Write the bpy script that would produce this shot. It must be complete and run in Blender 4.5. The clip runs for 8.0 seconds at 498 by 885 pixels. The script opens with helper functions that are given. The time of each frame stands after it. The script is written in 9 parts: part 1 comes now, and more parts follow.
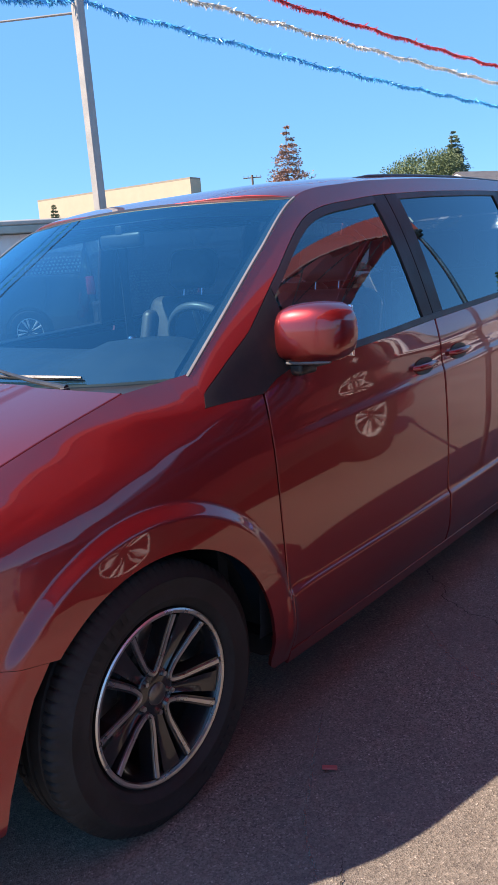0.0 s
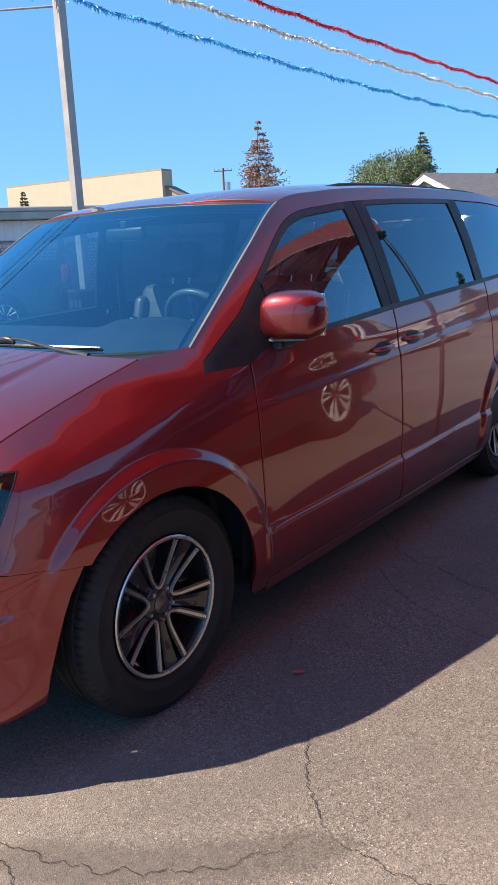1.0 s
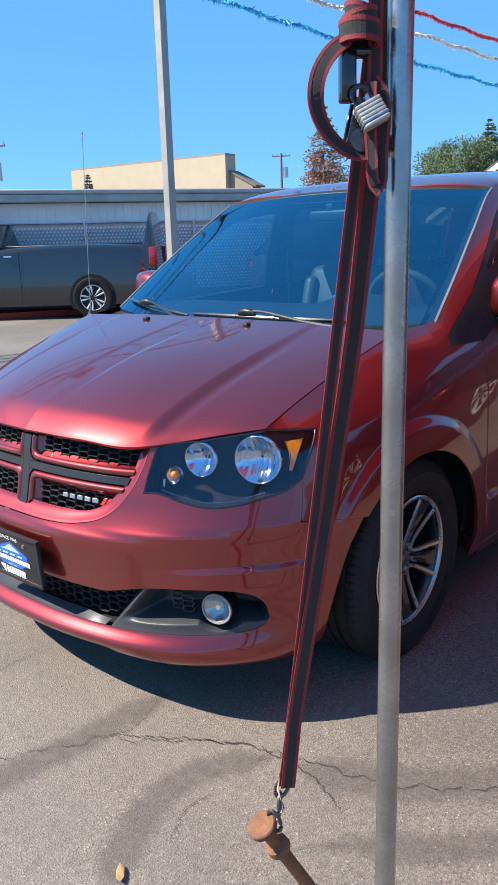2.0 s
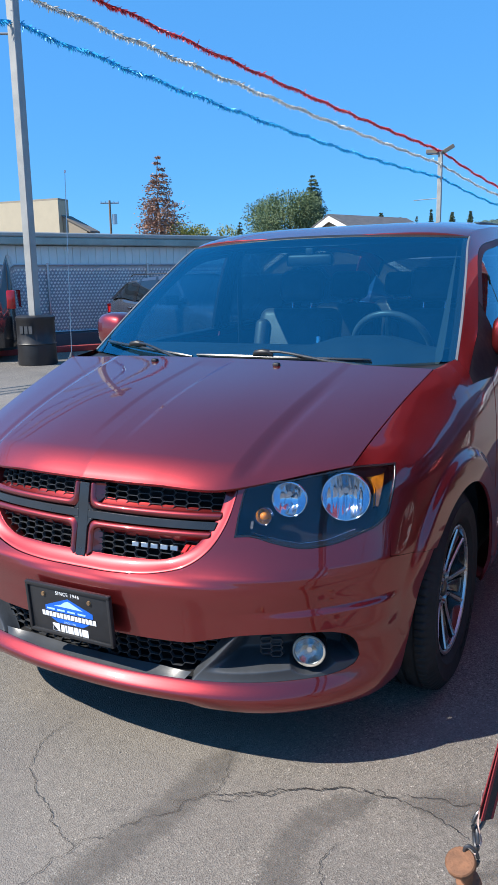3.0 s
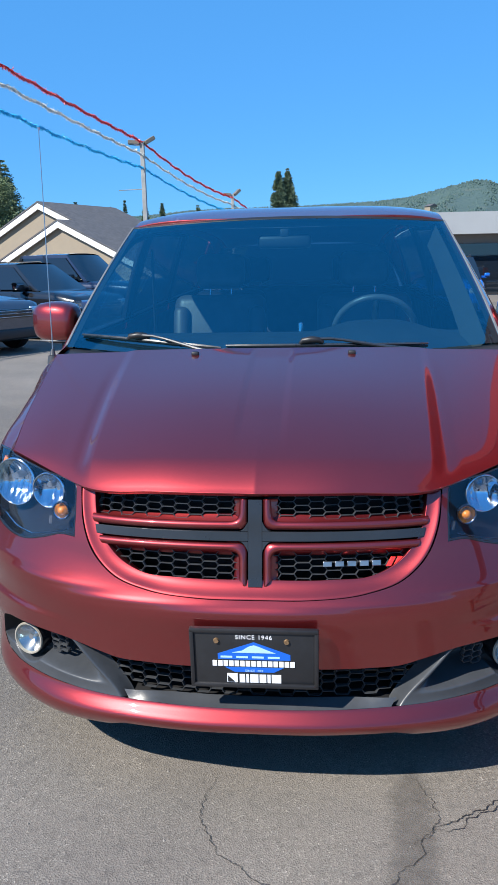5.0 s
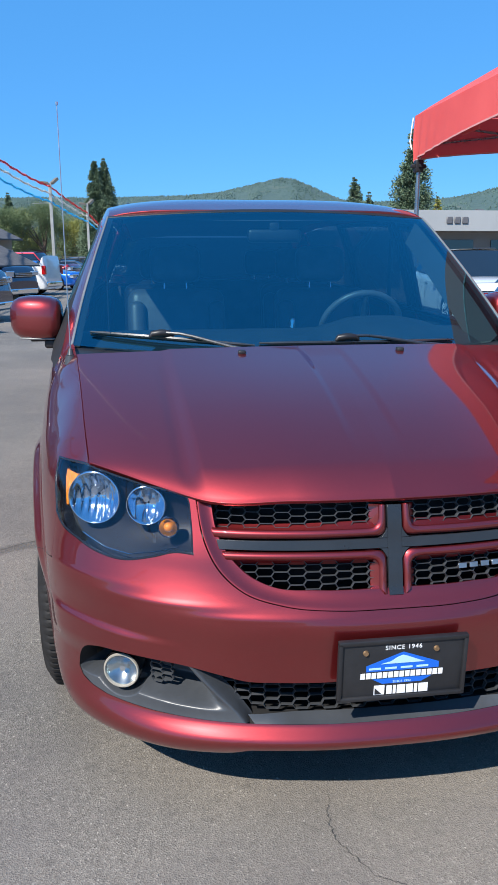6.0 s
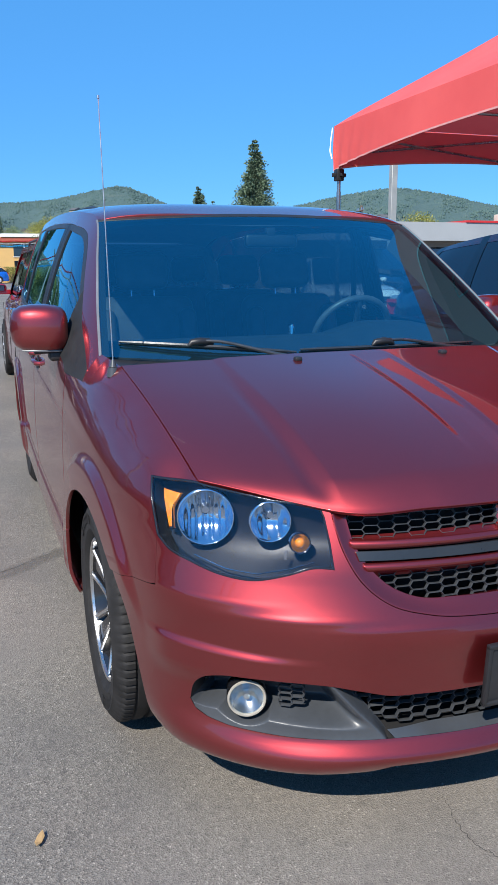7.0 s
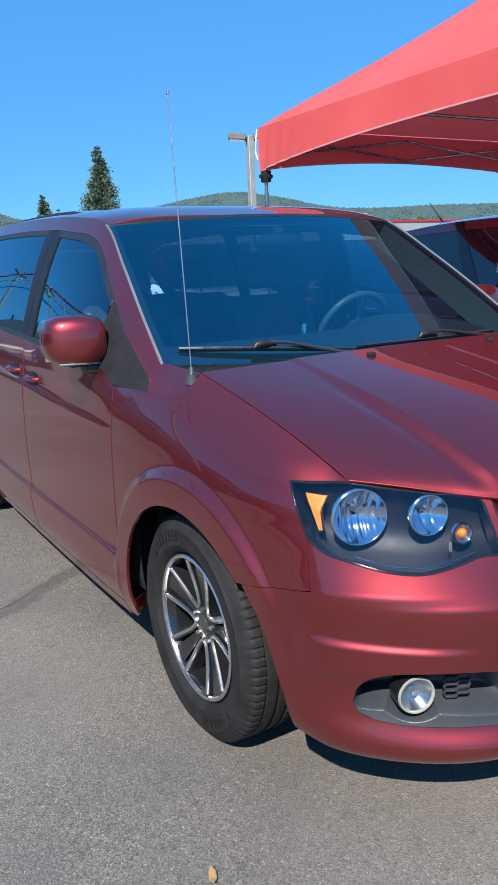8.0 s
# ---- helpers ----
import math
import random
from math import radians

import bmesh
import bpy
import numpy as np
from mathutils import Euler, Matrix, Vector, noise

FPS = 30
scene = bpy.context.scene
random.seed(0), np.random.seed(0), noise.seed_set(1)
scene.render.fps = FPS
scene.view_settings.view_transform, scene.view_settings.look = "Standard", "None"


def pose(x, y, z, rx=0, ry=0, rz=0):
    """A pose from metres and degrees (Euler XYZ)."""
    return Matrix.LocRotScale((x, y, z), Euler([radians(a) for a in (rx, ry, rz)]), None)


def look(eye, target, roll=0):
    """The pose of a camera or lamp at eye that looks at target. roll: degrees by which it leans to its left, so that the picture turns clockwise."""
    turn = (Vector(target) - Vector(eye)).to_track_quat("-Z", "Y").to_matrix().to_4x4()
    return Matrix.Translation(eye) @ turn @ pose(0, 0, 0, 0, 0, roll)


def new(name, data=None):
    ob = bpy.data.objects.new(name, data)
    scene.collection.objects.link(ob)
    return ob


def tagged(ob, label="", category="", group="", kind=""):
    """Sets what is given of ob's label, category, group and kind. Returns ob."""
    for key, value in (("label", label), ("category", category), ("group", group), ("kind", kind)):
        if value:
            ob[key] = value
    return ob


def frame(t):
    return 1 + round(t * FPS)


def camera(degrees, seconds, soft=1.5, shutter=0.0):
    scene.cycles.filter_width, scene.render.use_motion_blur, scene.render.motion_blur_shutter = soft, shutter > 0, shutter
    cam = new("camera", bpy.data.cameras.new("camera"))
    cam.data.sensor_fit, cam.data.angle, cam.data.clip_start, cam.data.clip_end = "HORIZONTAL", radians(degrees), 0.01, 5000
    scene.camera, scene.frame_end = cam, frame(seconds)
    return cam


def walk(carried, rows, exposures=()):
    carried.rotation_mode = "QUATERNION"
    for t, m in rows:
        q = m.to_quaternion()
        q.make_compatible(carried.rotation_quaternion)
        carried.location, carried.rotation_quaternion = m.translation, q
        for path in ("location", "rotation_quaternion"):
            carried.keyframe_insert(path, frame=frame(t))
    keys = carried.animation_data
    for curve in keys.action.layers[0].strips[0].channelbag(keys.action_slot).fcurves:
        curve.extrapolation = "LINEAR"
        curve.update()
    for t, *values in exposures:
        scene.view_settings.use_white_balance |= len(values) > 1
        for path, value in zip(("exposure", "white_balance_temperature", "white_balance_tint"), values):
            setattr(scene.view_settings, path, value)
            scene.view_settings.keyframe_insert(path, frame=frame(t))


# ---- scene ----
cam = camera(35.6, 8.0)
METRES, EYE, TURN = 5.625, 1.44, 39.9
ROWS = [
    (0.0, 0.0, 0.0, 0.0, -1.0, -13.13, 4.28),
    (0.5, -0.0148, -0.056, 0.0018, -3.32, -12.63, 3.57),
    (1.0, -0.0156, -0.088, 0.0012, -3.26, -13.72, 2.68),
    (1.5, -0.0697, -0.1115, 0.0019, 0.17, -14.83, 1.81),
    (1.7, -0.0979, -0.1181, 0.0019, 1.54, -14.9, 1.77),
    (3.0, -0.2704, -0.1081, 0.0018, -12.1, -11.6, 1.04),
    (3.5, -0.3278, -0.0826, -0.0005, -18.12, -11.44, 1.23),
    (4.0, -0.3844, -0.0612, 0.0008, -25.18, -12.0, 1.6),
    (4.5, -0.4254, -0.0195, -0.0006, -29.34, -12.35, 1.59),
    (6.0, -0.5581, 0.1408, 0.0024, -48.05, -13.3, 0.19),
    (6.5, -0.6032, 0.1856, 0.0018, -53.84, -13.35, 0.13),
    (7.0, -0.6192, 0.2485, 0.0007, -59.62, -12.75, 0.38),
    (7.5, -0.6531, 0.3056, 0.0015, -67.25, -12.79, 2.78),
    (8.0, -0.6651, 0.3675, 0.0007, -70.83, -12.68, 2.71),
]
BASE = pose(2.3038, -1.2453, EYE, 0, 0, TURN)
walk(cam, [(t, BASE @ pose(METRES * x, METRES * y, METRES * z, 90 + pitch, roll, yaw)) for t, x, y, z, yaw, pitch, roll in ROWS], [(0.0, 1.16, 8200, 23), (0.5, 1.06, 8050, 22), (1.0, 1.04, 8000, 21), (1.7, 0.99, 7500, 16), (3.0, 0.70, 6600, 10), (4.5, 0.62, 6500, 10), (6.0, 0.56, 6500, 10), (8.0, 0.56, 6500, 10)])

# ================= sky, sun, exposure =================
SUN = Vector((-0.70, -0.76, 1.0)).normalized()
world = bpy.data.worlds.new("sky")
scene.world = world
world.use_nodes = True
wt = world.node_tree
sky = wt.nodes.new("ShaderNodeTexSky")
sky.sky_type, sky.sun_disc = "NISHITA", False
sky.sun_elevation, sky.sun_rotation = math.asin(SUN.z), math.atan2(SUN.x, SUN.y)
sky.air_density, sky.dust_density, sky.ozone_density, sky.altitude = 1.0, 0.0, 6.0, 300
tint = wt.nodes.new("ShaderNodeMix")
tint.data_type, tint.blend_type = "RGBA", "MULTIPLY"
tint.inputs[0].default_value, tint.inputs[7].default_value = 1.0, (0.55, 0.92, 1.14, 1)
wt.links.new(sky.outputs[0], tint.inputs[6])
# clear dry air: the gradient from zenith to horizon is weak
even = wt.nodes.new("ShaderNodeMix")
even.data_type = "RGBA"
even.inputs[0].default_value, even.inputs[7].default_value = 0.68, (0.46, 2.12, 5.1, 1)
wt.links.new(tint.outputs[2], even.inputs[6])
wt.links.new(even.outputs[2], wt.nodes["Background"].inputs[0])
wt.nodes["Background"].inputs[1].default_value = 0.12
sun = new("sun", bpy.data.lights.new("sun", "SUN"))
sun.data.energy, sun.data.angle, sun.data.color = 4.8, radians(0.55), (1.0, 0.95, 0.87)
sun.matrix_basis = look(SUN * 60, (0, 0, 0))

# ================= small building kit =================
def part(name, data, mat, parent=None, label="", smooth=True):
    """Links a bmesh or a mesh as one object, under a thing where one is given."""
    if isinstance(data, bmesh.types.BMesh):
        me = bpy.data.meshes.new(name)
        bmesh.ops.recalc_face_normals(data, faces=data.faces)
        data.to_mesh(me)
        data.free()
        if smooth:
            me.shade_smooth()
            me.set_sharp_from_angle(angle=radians(38))
    else:
        me = data
    ob = new(name, me)
    if mat and not me.materials:
        me.materials.append(mat)
    if parent:
        ob.parent = parent
    if label:
        ob["label"] = label
    return ob


def empty(name, m, label, category, group="", kind=""):
    ob = new(name)
    ob.empty_display_size = 0.1
    ob.matrix_basis = m
    return tagged(ob, label, category, group, kind)


def raw(name, verts, faces, mat, parent=None, label="", smooth=True, normals=None):
    me = bpy.data.meshes.new(name)
    me.from_pydata([tuple(map(float, v)) for v in verts], [], [tuple(map(int, f)) for f in faces])
    me.update()
    if smooth:
        me.shade_smooth()
    if normals is not None:
        me.normals_split_custom_set_from_vertices([tuple(map(float, n)) for n in normals])
    return part(name, me, mat, parent, label)


def box(bm, lo, hi, bevel=0.0, seg=2, m=None):
    """A box from corner to corner, with rounded edges."""
    made = bmesh.ops.create_cube(bm, size=1.0)["verts"]
    lo, hi = Vector(lo), Vector(hi)
    size, mid = hi - lo, (hi + lo) / 2
    for v in made:
        v.co = Vector((v.co.x * size.x, v.co.y * size.y, v.co.z * size.z)) + mid
    if bevel > 0:
        edges = list({e for v in made for e in v.link_edges})
        out = bmesh.ops.bevel(bm, geom=made + edges, offset=bevel, segments=seg, profile=0.5, affect="EDGES")
        made = list({v for f in out["faces"] for v in f.verts} | {v for v in made if v.is_valid})
    if m is not None:
        bmesh.ops.transform(bm, matrix=m, verts=made)
    return made


def boxes(*specs):
    bm = bmesh.new()
    for sp in specs:
        box(bm, *sp)
    return bm


def rod(bm, a, b, r1, r2=None, seg=12, caps=True):
    a, b = Vector(a), Vector(b)
    r2 = r1 if r2 is None else r2
    m = Matrix.Translation((a + b) / 2) @ (b - a).to_track_quat("Z", "Y").to_matrix().to_4x4()
    return bmesh.ops.create_cone(bm, cap_ends=caps, segments=seg, radius1=r1, radius2=r2, depth=(b - a).length, matrix=m)["verts"]


def rods(*specs):
    bm = bmesh.new()
    for sp in specs:
        rod(bm, *sp)
    return bm


def tube(bm, pts, r, seg=8):
    """A round tube along a polyline."""
    pts = [Vector(p) for p in pts]
    rings = []
    for i, p in enumerate(pts):
        way = (pts[min(i + 1, len(pts) - 1)] - pts[max(i - 1, 0)]).normalized()
        q = way.to_track_quat("Z", "Y")
        rr = r[i] if isinstance(r, (list, tuple)) else r
        rings.append([bm.verts.new(p + q @ Vector((rr * math.cos(2 * math.pi * k / seg), rr * math.sin(2 * math.pi * k / seg), 0))) for k in range(seg)])
    for a, b in zip(rings, rings[1:]):
        for k in range(seg):
            bm.faces.new((a[k], a[(k + 1) % seg], b[(k + 1) % seg], b[k]))
    bm.faces.new(list(reversed(rings[0])))
    bm.faces.new(rings[-1])
    return bm


def lathe(bm, profile, seg=64, m=None, a0=0.0, a1=360.0):
    """Turns (radius, height) pairs round the local z axis."""
    full = abs(a1 - a0) >= 359.9
    n = seg if full else seg + 1
    rings = []
    for k in range(n):
        a = radians(a0 + (a1 - a0) * k / seg)
        rings.append([bm.verts.new((r * math.cos(a), r * math.sin(a), h)) for r, h in profile])
    for k in range(seg):
        p, q = rings[k], rings[(k + 1) % n]
        for i in range(len(profile) - 1):
            bm.faces.new((p[i], q[i], q[i + 1], p[i + 1]))
    made = [v for ring in rings for v in ring]
    if m is not None:
        bmesh.ops.transform(bm, matrix=m, verts=made)
    return made


def prism(bm, outline, depth, m=None):
    """An outline in the local xy plane, drawn out along z."""
    a = [bm.verts.new((x, y, 0)) for x, y in outline]
    b = [bm.verts.new((x, y, depth)) for x, y in outline]
    bm.faces.new(list(reversed(a)))
    bm.faces.new(b)
    n = len(a)
    for i in range(n):
        bm.faces.new((a[i], a[(i + 1) % n], b[(i + 1) % n], b[i]))
    if m is not None:
        bmesh.ops.transform(bm, matrix=m, verts=a + b)
    return a + b


def hermite(xs, ys):
    """A smooth curve through (x, y) pairs, held straight past its ends."""
    xs, ys = np.array(xs, float), np.array(ys, float)
    h, d = np.diff(xs), np.diff(ys, axis=0) / (np.diff(xs) if ys.ndim == 1 else np.diff(xs)[:, None])
    w = h if ys.ndim == 1 else h[:, None]
    m = np.empty_like(ys)
    m[0], m[-1] = d[0], d[-1]
    m[1:-1] = (d[:-1] * w[1:] + d[1:] * w[:-1]) / (w[1:] + w[:-1])

    def f(x):
        x = np.asarray(x, float)
        i = np.clip(np.searchsorted(xs, x, side="right") - 1, 0, len(h) - 1)
        hh = h[i]
        t = (x - xs[i]) / hh
        tc = np.clip(t, 0, 1)
        if ys.ndim == 2:
            hh, tc, t = hh[..., None], tc[..., None], t[..., None]
        v = (ys[i] * (1 + 2 * tc) * (1 - tc) ** 2 + m[i] * hh * tc * (1 - tc) ** 2 + ys[i + 1] * tc ** 2 * (3 - 2 * tc) + m[i + 1] * hh * tc ** 2 * (tc - 1))
        return v + np.where(t < 0, t * hh * m[0], 0) + np.where(t > 1, (t - 1) * hh * m[-1], 0)
    return f


def step(a, b, x):
    t = np.clip((x - a) / (b - a), 0, 1)
    return t * t * (3 - 2 * t)


def resample(pts, n, smooth=False):
    p = np.array(pts, float)
    d = np.r_[0, np.cumsum(np.hypot(*np.diff(p, axis=0).T))]
    if smooth:
        f = hermite(d, p)
        p = f(np.linspace(0, d[-1], 400))
        d = np.r_[0, np.cumsum(np.hypot(*np.diff(p, axis=0).T))]
    t = np.linspace(0, d[-1], n)
    return np.c_[np.interp(t, d, p[:, 0]), np.interp(t, d, p[:, 1])]


def coons(bottom, top, left, right, n, m):
    """A grid (n along bottom, m along left) between four curves in the plane."""
    B, T, L, R = resample(bottom, n), resample(top, n), resample(left, m), resample(right, m)
    u, v = np.linspace(0, 1, n)[:, None, None], np.linspace(0, 1, m)[None, :, None]
    g = (1 - v) * B[:, None] + v * T[:, None] + (1 - u) * L[None] + u * R[None]
    return g - ((1 - u) * (1 - v) * B[0] + u * (1 - v) * B[-1] + (1 - u) * v * T[0] + u * v * T[-1])


def unit(a):
    return a / np.maximum(np.linalg.norm(a, axis=-1, keepdims=True), 1e-9)


def lifted(lift, g):
    """Places and outward normals of a surface over a grid of its two parameters."""
    a, b, e = g[..., 0], g[..., 1], 1e-3
    p = lift(a, b)
    n = np.cross(lift(a + e, b) - lift(a - e, b), lift(a, b + e) - lift(a, b - e))
    return p, unit(n)


def sheet(name, lift, g, mat, parent=None, label="", side=1, gap=0.0025, depth=0.012, inset=None, rim=True, roll=0.003):
    """A panel over a grid of parameters: smooth outer skin, rolled edge, and a rim turned inwards."""
    p, nn = lifted(lift, g)
    n, m = p.shape[:2]
    if inset is not None:
        u, v = np.meshgrid(np.linspace(0, 1, n), np.linspace(0, 1, m), indexing="ij")
        p = p - nn * (inset(u, v) if callable(inset) else inset)[..., None] if callable(inset) else p - nn * inset
        du, dv = np.gradient(p, axis=0), np.gradient(p, axis=1)
        nn = unit(np.cross(du, dv)) if callable(inset) else nn
    idx = np.arange(n * m).reshape(n, m)
    loop = np.r_[idx[:, 0], idx[-1, 1:], idx[-2::-1, -1], idx[0, -2:0:-1]]
    P, N = p.reshape(-1, 3).copy(), nn.reshape(-1, 3)
    if rim:
        edge = P[loop]
        along = unit(np.roll(edge, -1, 0) - np.roll(edge, 1, 0))
        out = unit(np.cross(along, N[loop]))
        P[loop] = edge - out * gap
        edge = P[loop].copy()
        P[loop] -= out * roll * 0.6
        r1, r2 = edge - N[loop] * roll, edge - N[loop] * depth
        V, NN = np.r_[P, r1, r2], np.r_[N, unit(out + 0.25 * N[loop]), out]
    else:
        V, NN = P, N
    F = np.stack([idx[:-1, :-1], idx[1:, :-1], idx[1:, 1:], idx[:-1, 1:]], -1).reshape(-1, 4)
    if rim:
        k, o1 = len(loop), n * m
        i = np.arange(k)
        j = (i + 1) % k
        F = np.r_[F, np.stack([loop[j], loop[i], o1 + i, o1 + j], -1), np.stack([o1 + j, o1 + i, o1 + k + i, o1 + k + j], -1)]
    if side < 0:
        V, NN, F = V * (-1, 1, 1), NN * (-1, 1, 1), F[:, ::-1]
    return raw(name, V, F, mat, parent, label, normals=NN)


def square(n, m, a0=0.0, a1=1.0, b0=0.0, b1=1.0):
    return np.stack(np.meshgrid(np.linspace(a0, a1, n), np.linspace(b0, b1, m), indexing="ij"), -1)

# ================= materials =================
def material(name, color=(0.5, 0.5, 0.5), rough=0.5, metal=0.0, coat=0.0, spec=0.5):
    mat = bpy.data.materials.new(name)
    mat.use_nodes = True
    b = mat.node_tree.nodes["Principled BSDF"]
    b.inputs["Base Color"].default_value = (*color, 1)
    b.inputs["Roughness"].default_value = rough
    b.inputs["Metallic"].default_value = metal
    b.inputs["Coat Weight"].default_value = coat
    b.inputs["Coat Roughness"].default_value = 0.02
    b.inputs["Specular IOR Level"].default_value = spec
    return mat


def bsdf(mat):
    return mat.node_tree.nodes["Principled BSDF"]


def node(mat, kind, **values):
    n = mat.node_tree.nodes.new(kind)
    for key, value in values.items():
        n.inputs[key.replace("_", " ")].default_value = value
    return n


def link(mat, a, b):
    mat.node_tree.links.new(a, b)


def noise_of(mat, scale, detail=4.0, rough=0.55, coords="Object", stretch=None):
    tc = mat.node_tree.nodes.new("ShaderNodeTexCoord")
    n = node(mat, "ShaderNodeTexNoise", Scale=scale, Detail=detail, Roughness=rough)
    src = tc.outputs[coords]
    if stretch:
        mp = mat.node_tree.nodes.new("ShaderNodeMapping")
        mp.inputs["Scale"].default_value = stretch
        link(mat, src, mp.inputs["Vector"])
        src = mp.outputs[0]
    link(mat, src, n.inputs["Vector"])
    return n.outputs["Fac"]


def ramp(mat, src, stops):
    r = mat.node_tree.nodes.new("ShaderNodeValToRGB")
    while len(r.color_ramp.elements) < len(stops):
        r.color_ramp.elements.new(0.5)
    for e, (p, c) in zip(r.color_ramp.elements, stops):
        e.position, e.color = p, (*c, 1) if len(c) == 3 else c
    link(mat, src, r.inputs[0])
    return r.outputs[0]


def bump(mat, src, strength=0.2, distance=0.01, prev=None):
    b = node(mat, "ShaderNodeBump", Strength=strength, Distance=distance)
    link(mat, src, b.inputs["Height"])
    if prev is not None:
        link(mat, prev, b.inputs["Normal"])
    return b.outputs[0]


def mix(mat, a, b, fac, how="MIX"):
    m = mat.node_tree.nodes.new("ShaderNodeMix")
    m.data_type, m.blend_type = "RGBA", how
    for src, slot in ((a, 6), (b, 7), (fac, 0)):
        if isinstance(src, bpy.types.NodeSocket):
            link(mat, src, m.inputs[slot])
        elif slot == 0:
            m.inputs[0].default_value = src
        else:
            m.inputs[slot].default_value = (*src, 1)
    return m.outputs[2]


def worn(name, color, rough, vary=0.18, scale=3.0, metal=0.0, coat=0.0, relief=0.1, fine=60.0, distance=0.004):
    """A surface whose colour, gloss and relief vary at two scales."""
    mat = material(name, color, rough, metal, coat)
    big, small = noise_of(mat, scale, 5), noise_of(mat, fine, 3)
    lo, hi = tuple(c * (1 - vary) for c in color), tuple(min(1, c * (1 + vary)) for c in color)
    c1 = ramp(mat, big, [(0.3, lo), (0.7, hi)])
    c2 = mix(mat, c1, tuple(c * (1 - vary) for c in color), ramp(mat, small, [(0.45, (0, 0, 0)), (0.8, (0.6, 0.6, 0.6))]))
    link(mat, c2, bsdf(mat).inputs["Base Color"])
    r = ramp(mat, big, [(0.3, (rough * 0.85,) * 3), (0.7, (min(1, rough * 1.15),) * 3)])
    link(mat, r, bsdf(mat).inputs["Roughness"])
    if relief:
        link(mat, bump(mat, small, relief, distance), bsdf(mat).inputs["Normal"])
    return mat


def car_paint(name, color, metal=0.55, rough=0.32):
    mat = material(name, color, rough, metal, 1.0)
    b = bsdf(mat)
    b.inputs["Coat IOR"].default_value = 1.65
    flake, dirt = noise_of(mat, 900, 2), noise_of(mat, 2.2, 5)
    c = ramp(mat, flake, [(0.3, tuple(v * 0.8 for v in color)), (0.75, tuple(min(1, v * 1.3) for v in color))])
    link(mat, c, b.inputs["Base Color"])
    link(mat, ramp(mat, dirt, [(0.35, (0.015,) * 3), (0.75, (0.045,) * 3)]), b.inputs["Coat Roughness"])
    return mat


def glass_like(name, tint, gloss=(1.0, 1.0, 1.0), head_on=0.07):
    """A thin tinted pane: part of the light goes straight through, the sheen is Fresnel's."""
    mat = bpy.data.materials.new(name)
    mat.use_nodes = True
    t = mat.node_tree
    t.nodes.remove(t.nodes["Principled BSDF"])
    tr = t.nodes.new("ShaderNodeBsdfTransparent")
    tr.inputs[0].default_value = (*tint, 1)
    gl = t.nodes.new("ShaderNodeBsdfGlossy")
    gl.inputs["Roughness"].default_value = 0.01
    gl.inputs[0].default_value = (*gloss, 1)
    lw = t.nodes.new("ShaderNodeLayerWeight")
    lw.inputs[0].default_value = 0.5
    pw = t.nodes.new("ShaderNodeMath")
    pw.operation, pw.inputs[1].default_value = "POWER", 4.0
    link(mat, lw.outputs["Facing"], pw.inputs[0])
    fr = t.nodes.new("ShaderNodeMath")
    fr.operation, fr.inputs[1].default_value, fr.inputs[2].default_value = "MULTIPLY_ADD", 1.0 - head_on, head_on
    link(mat, pw.outputs[0], fr.inputs[0])
    mx = t.nodes.new("ShaderNodeMixShader")
    link(mat, fr.outputs[0], mx.inputs[0])
    link(mat, tr.outputs[0], mx.inputs[1])
    link(mat, gl.outputs[0], mx.inputs[2])
    link(mat, mx.outputs[0], t.nodes["Material Output"].inputs[0])
    return mat


PAINT = car_paint("red metallic paint", (0.27, 0.027, 0.029), 0.88, 0.39)
BLACK = worn("black plastic", (0.018, 0.018, 0.02), 0.45, 0.25, 8)
SAIL = worn("black textured plastic", (0.008, 0.0085, 0.010), 0.75, 0.2, 20)
MOULD = worn("pale grey moulding", (0.15, 0.155, 0.165), 0.4, 0.15, 6)
INLAY = worn("dark satin inlay", (0.022, 0.026, 0.032), 0.30, 0.15, 8)
GLOSSBLACK = material("gloss black trim", (0.012, 0.012, 0.014), 0.12, 0, 0.6)
SATINBLACK = worn("satin black film", (0.010, 0.010, 0.012), 0.45, 0.2, 8)
bsdf(SATINBLACK).inputs["Specular IOR Level"].default_value = 0.3
GREYPLASTIC = worn("dark grey plastic", (0.050, 0.055, 0.062), 0.36, 0.15, 6)
# near-black: gives hollows and undersides their shade by colour; also gaps and glass print
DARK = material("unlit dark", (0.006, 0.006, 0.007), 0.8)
RUBBER = worn("tyre rubber", (0.022, 0.021, 0.021), 0.68, 0.3, 14, relief=0.15)
bsdf(RUBBER).inputs["Specular IOR Level"].default_value = 0.22
CHROME = material("chrome", (0.85, 0.86, 0.88), 0.06, 1.0)
ALLOY = worn("machined alloy", (0.66, 0.655, 0.65), 0.30, 0.06, 30, 1.0, relief=0.03)
RIMBLACK = material("rim black paint", (0.012, 0.012, 0.014), 0.25, 0, 0.7)
LENS = glass_like("clear lens", (0.95, 0.97, 1.0), (0.55, 0.86, 1.0), 0.06)
WINDSHIELD = glass_like("windshield glass", (0.48, 0.76, 0.84), (0.15, 0.80, 1.0), 0.21)
SIDEGLASS = glass_like("side glass", (0.46, 0.58, 0.60), (0.42, 0.85, 1.0), 0.17)
PRIVACY = glass_like("privacy glass", (0.09, 0.11, 0.12), (0.42, 0.85, 1.0), 0.12)
AMBER = worn("amber lens", (0.85, 0.24, 0.008), 0.25, 0.3, 60, 0, 0.5, 0.2, 300)
REFLECTOR = material("lamp reflector", (0.58, 0.65, 0.73), 0.12, 1.0)
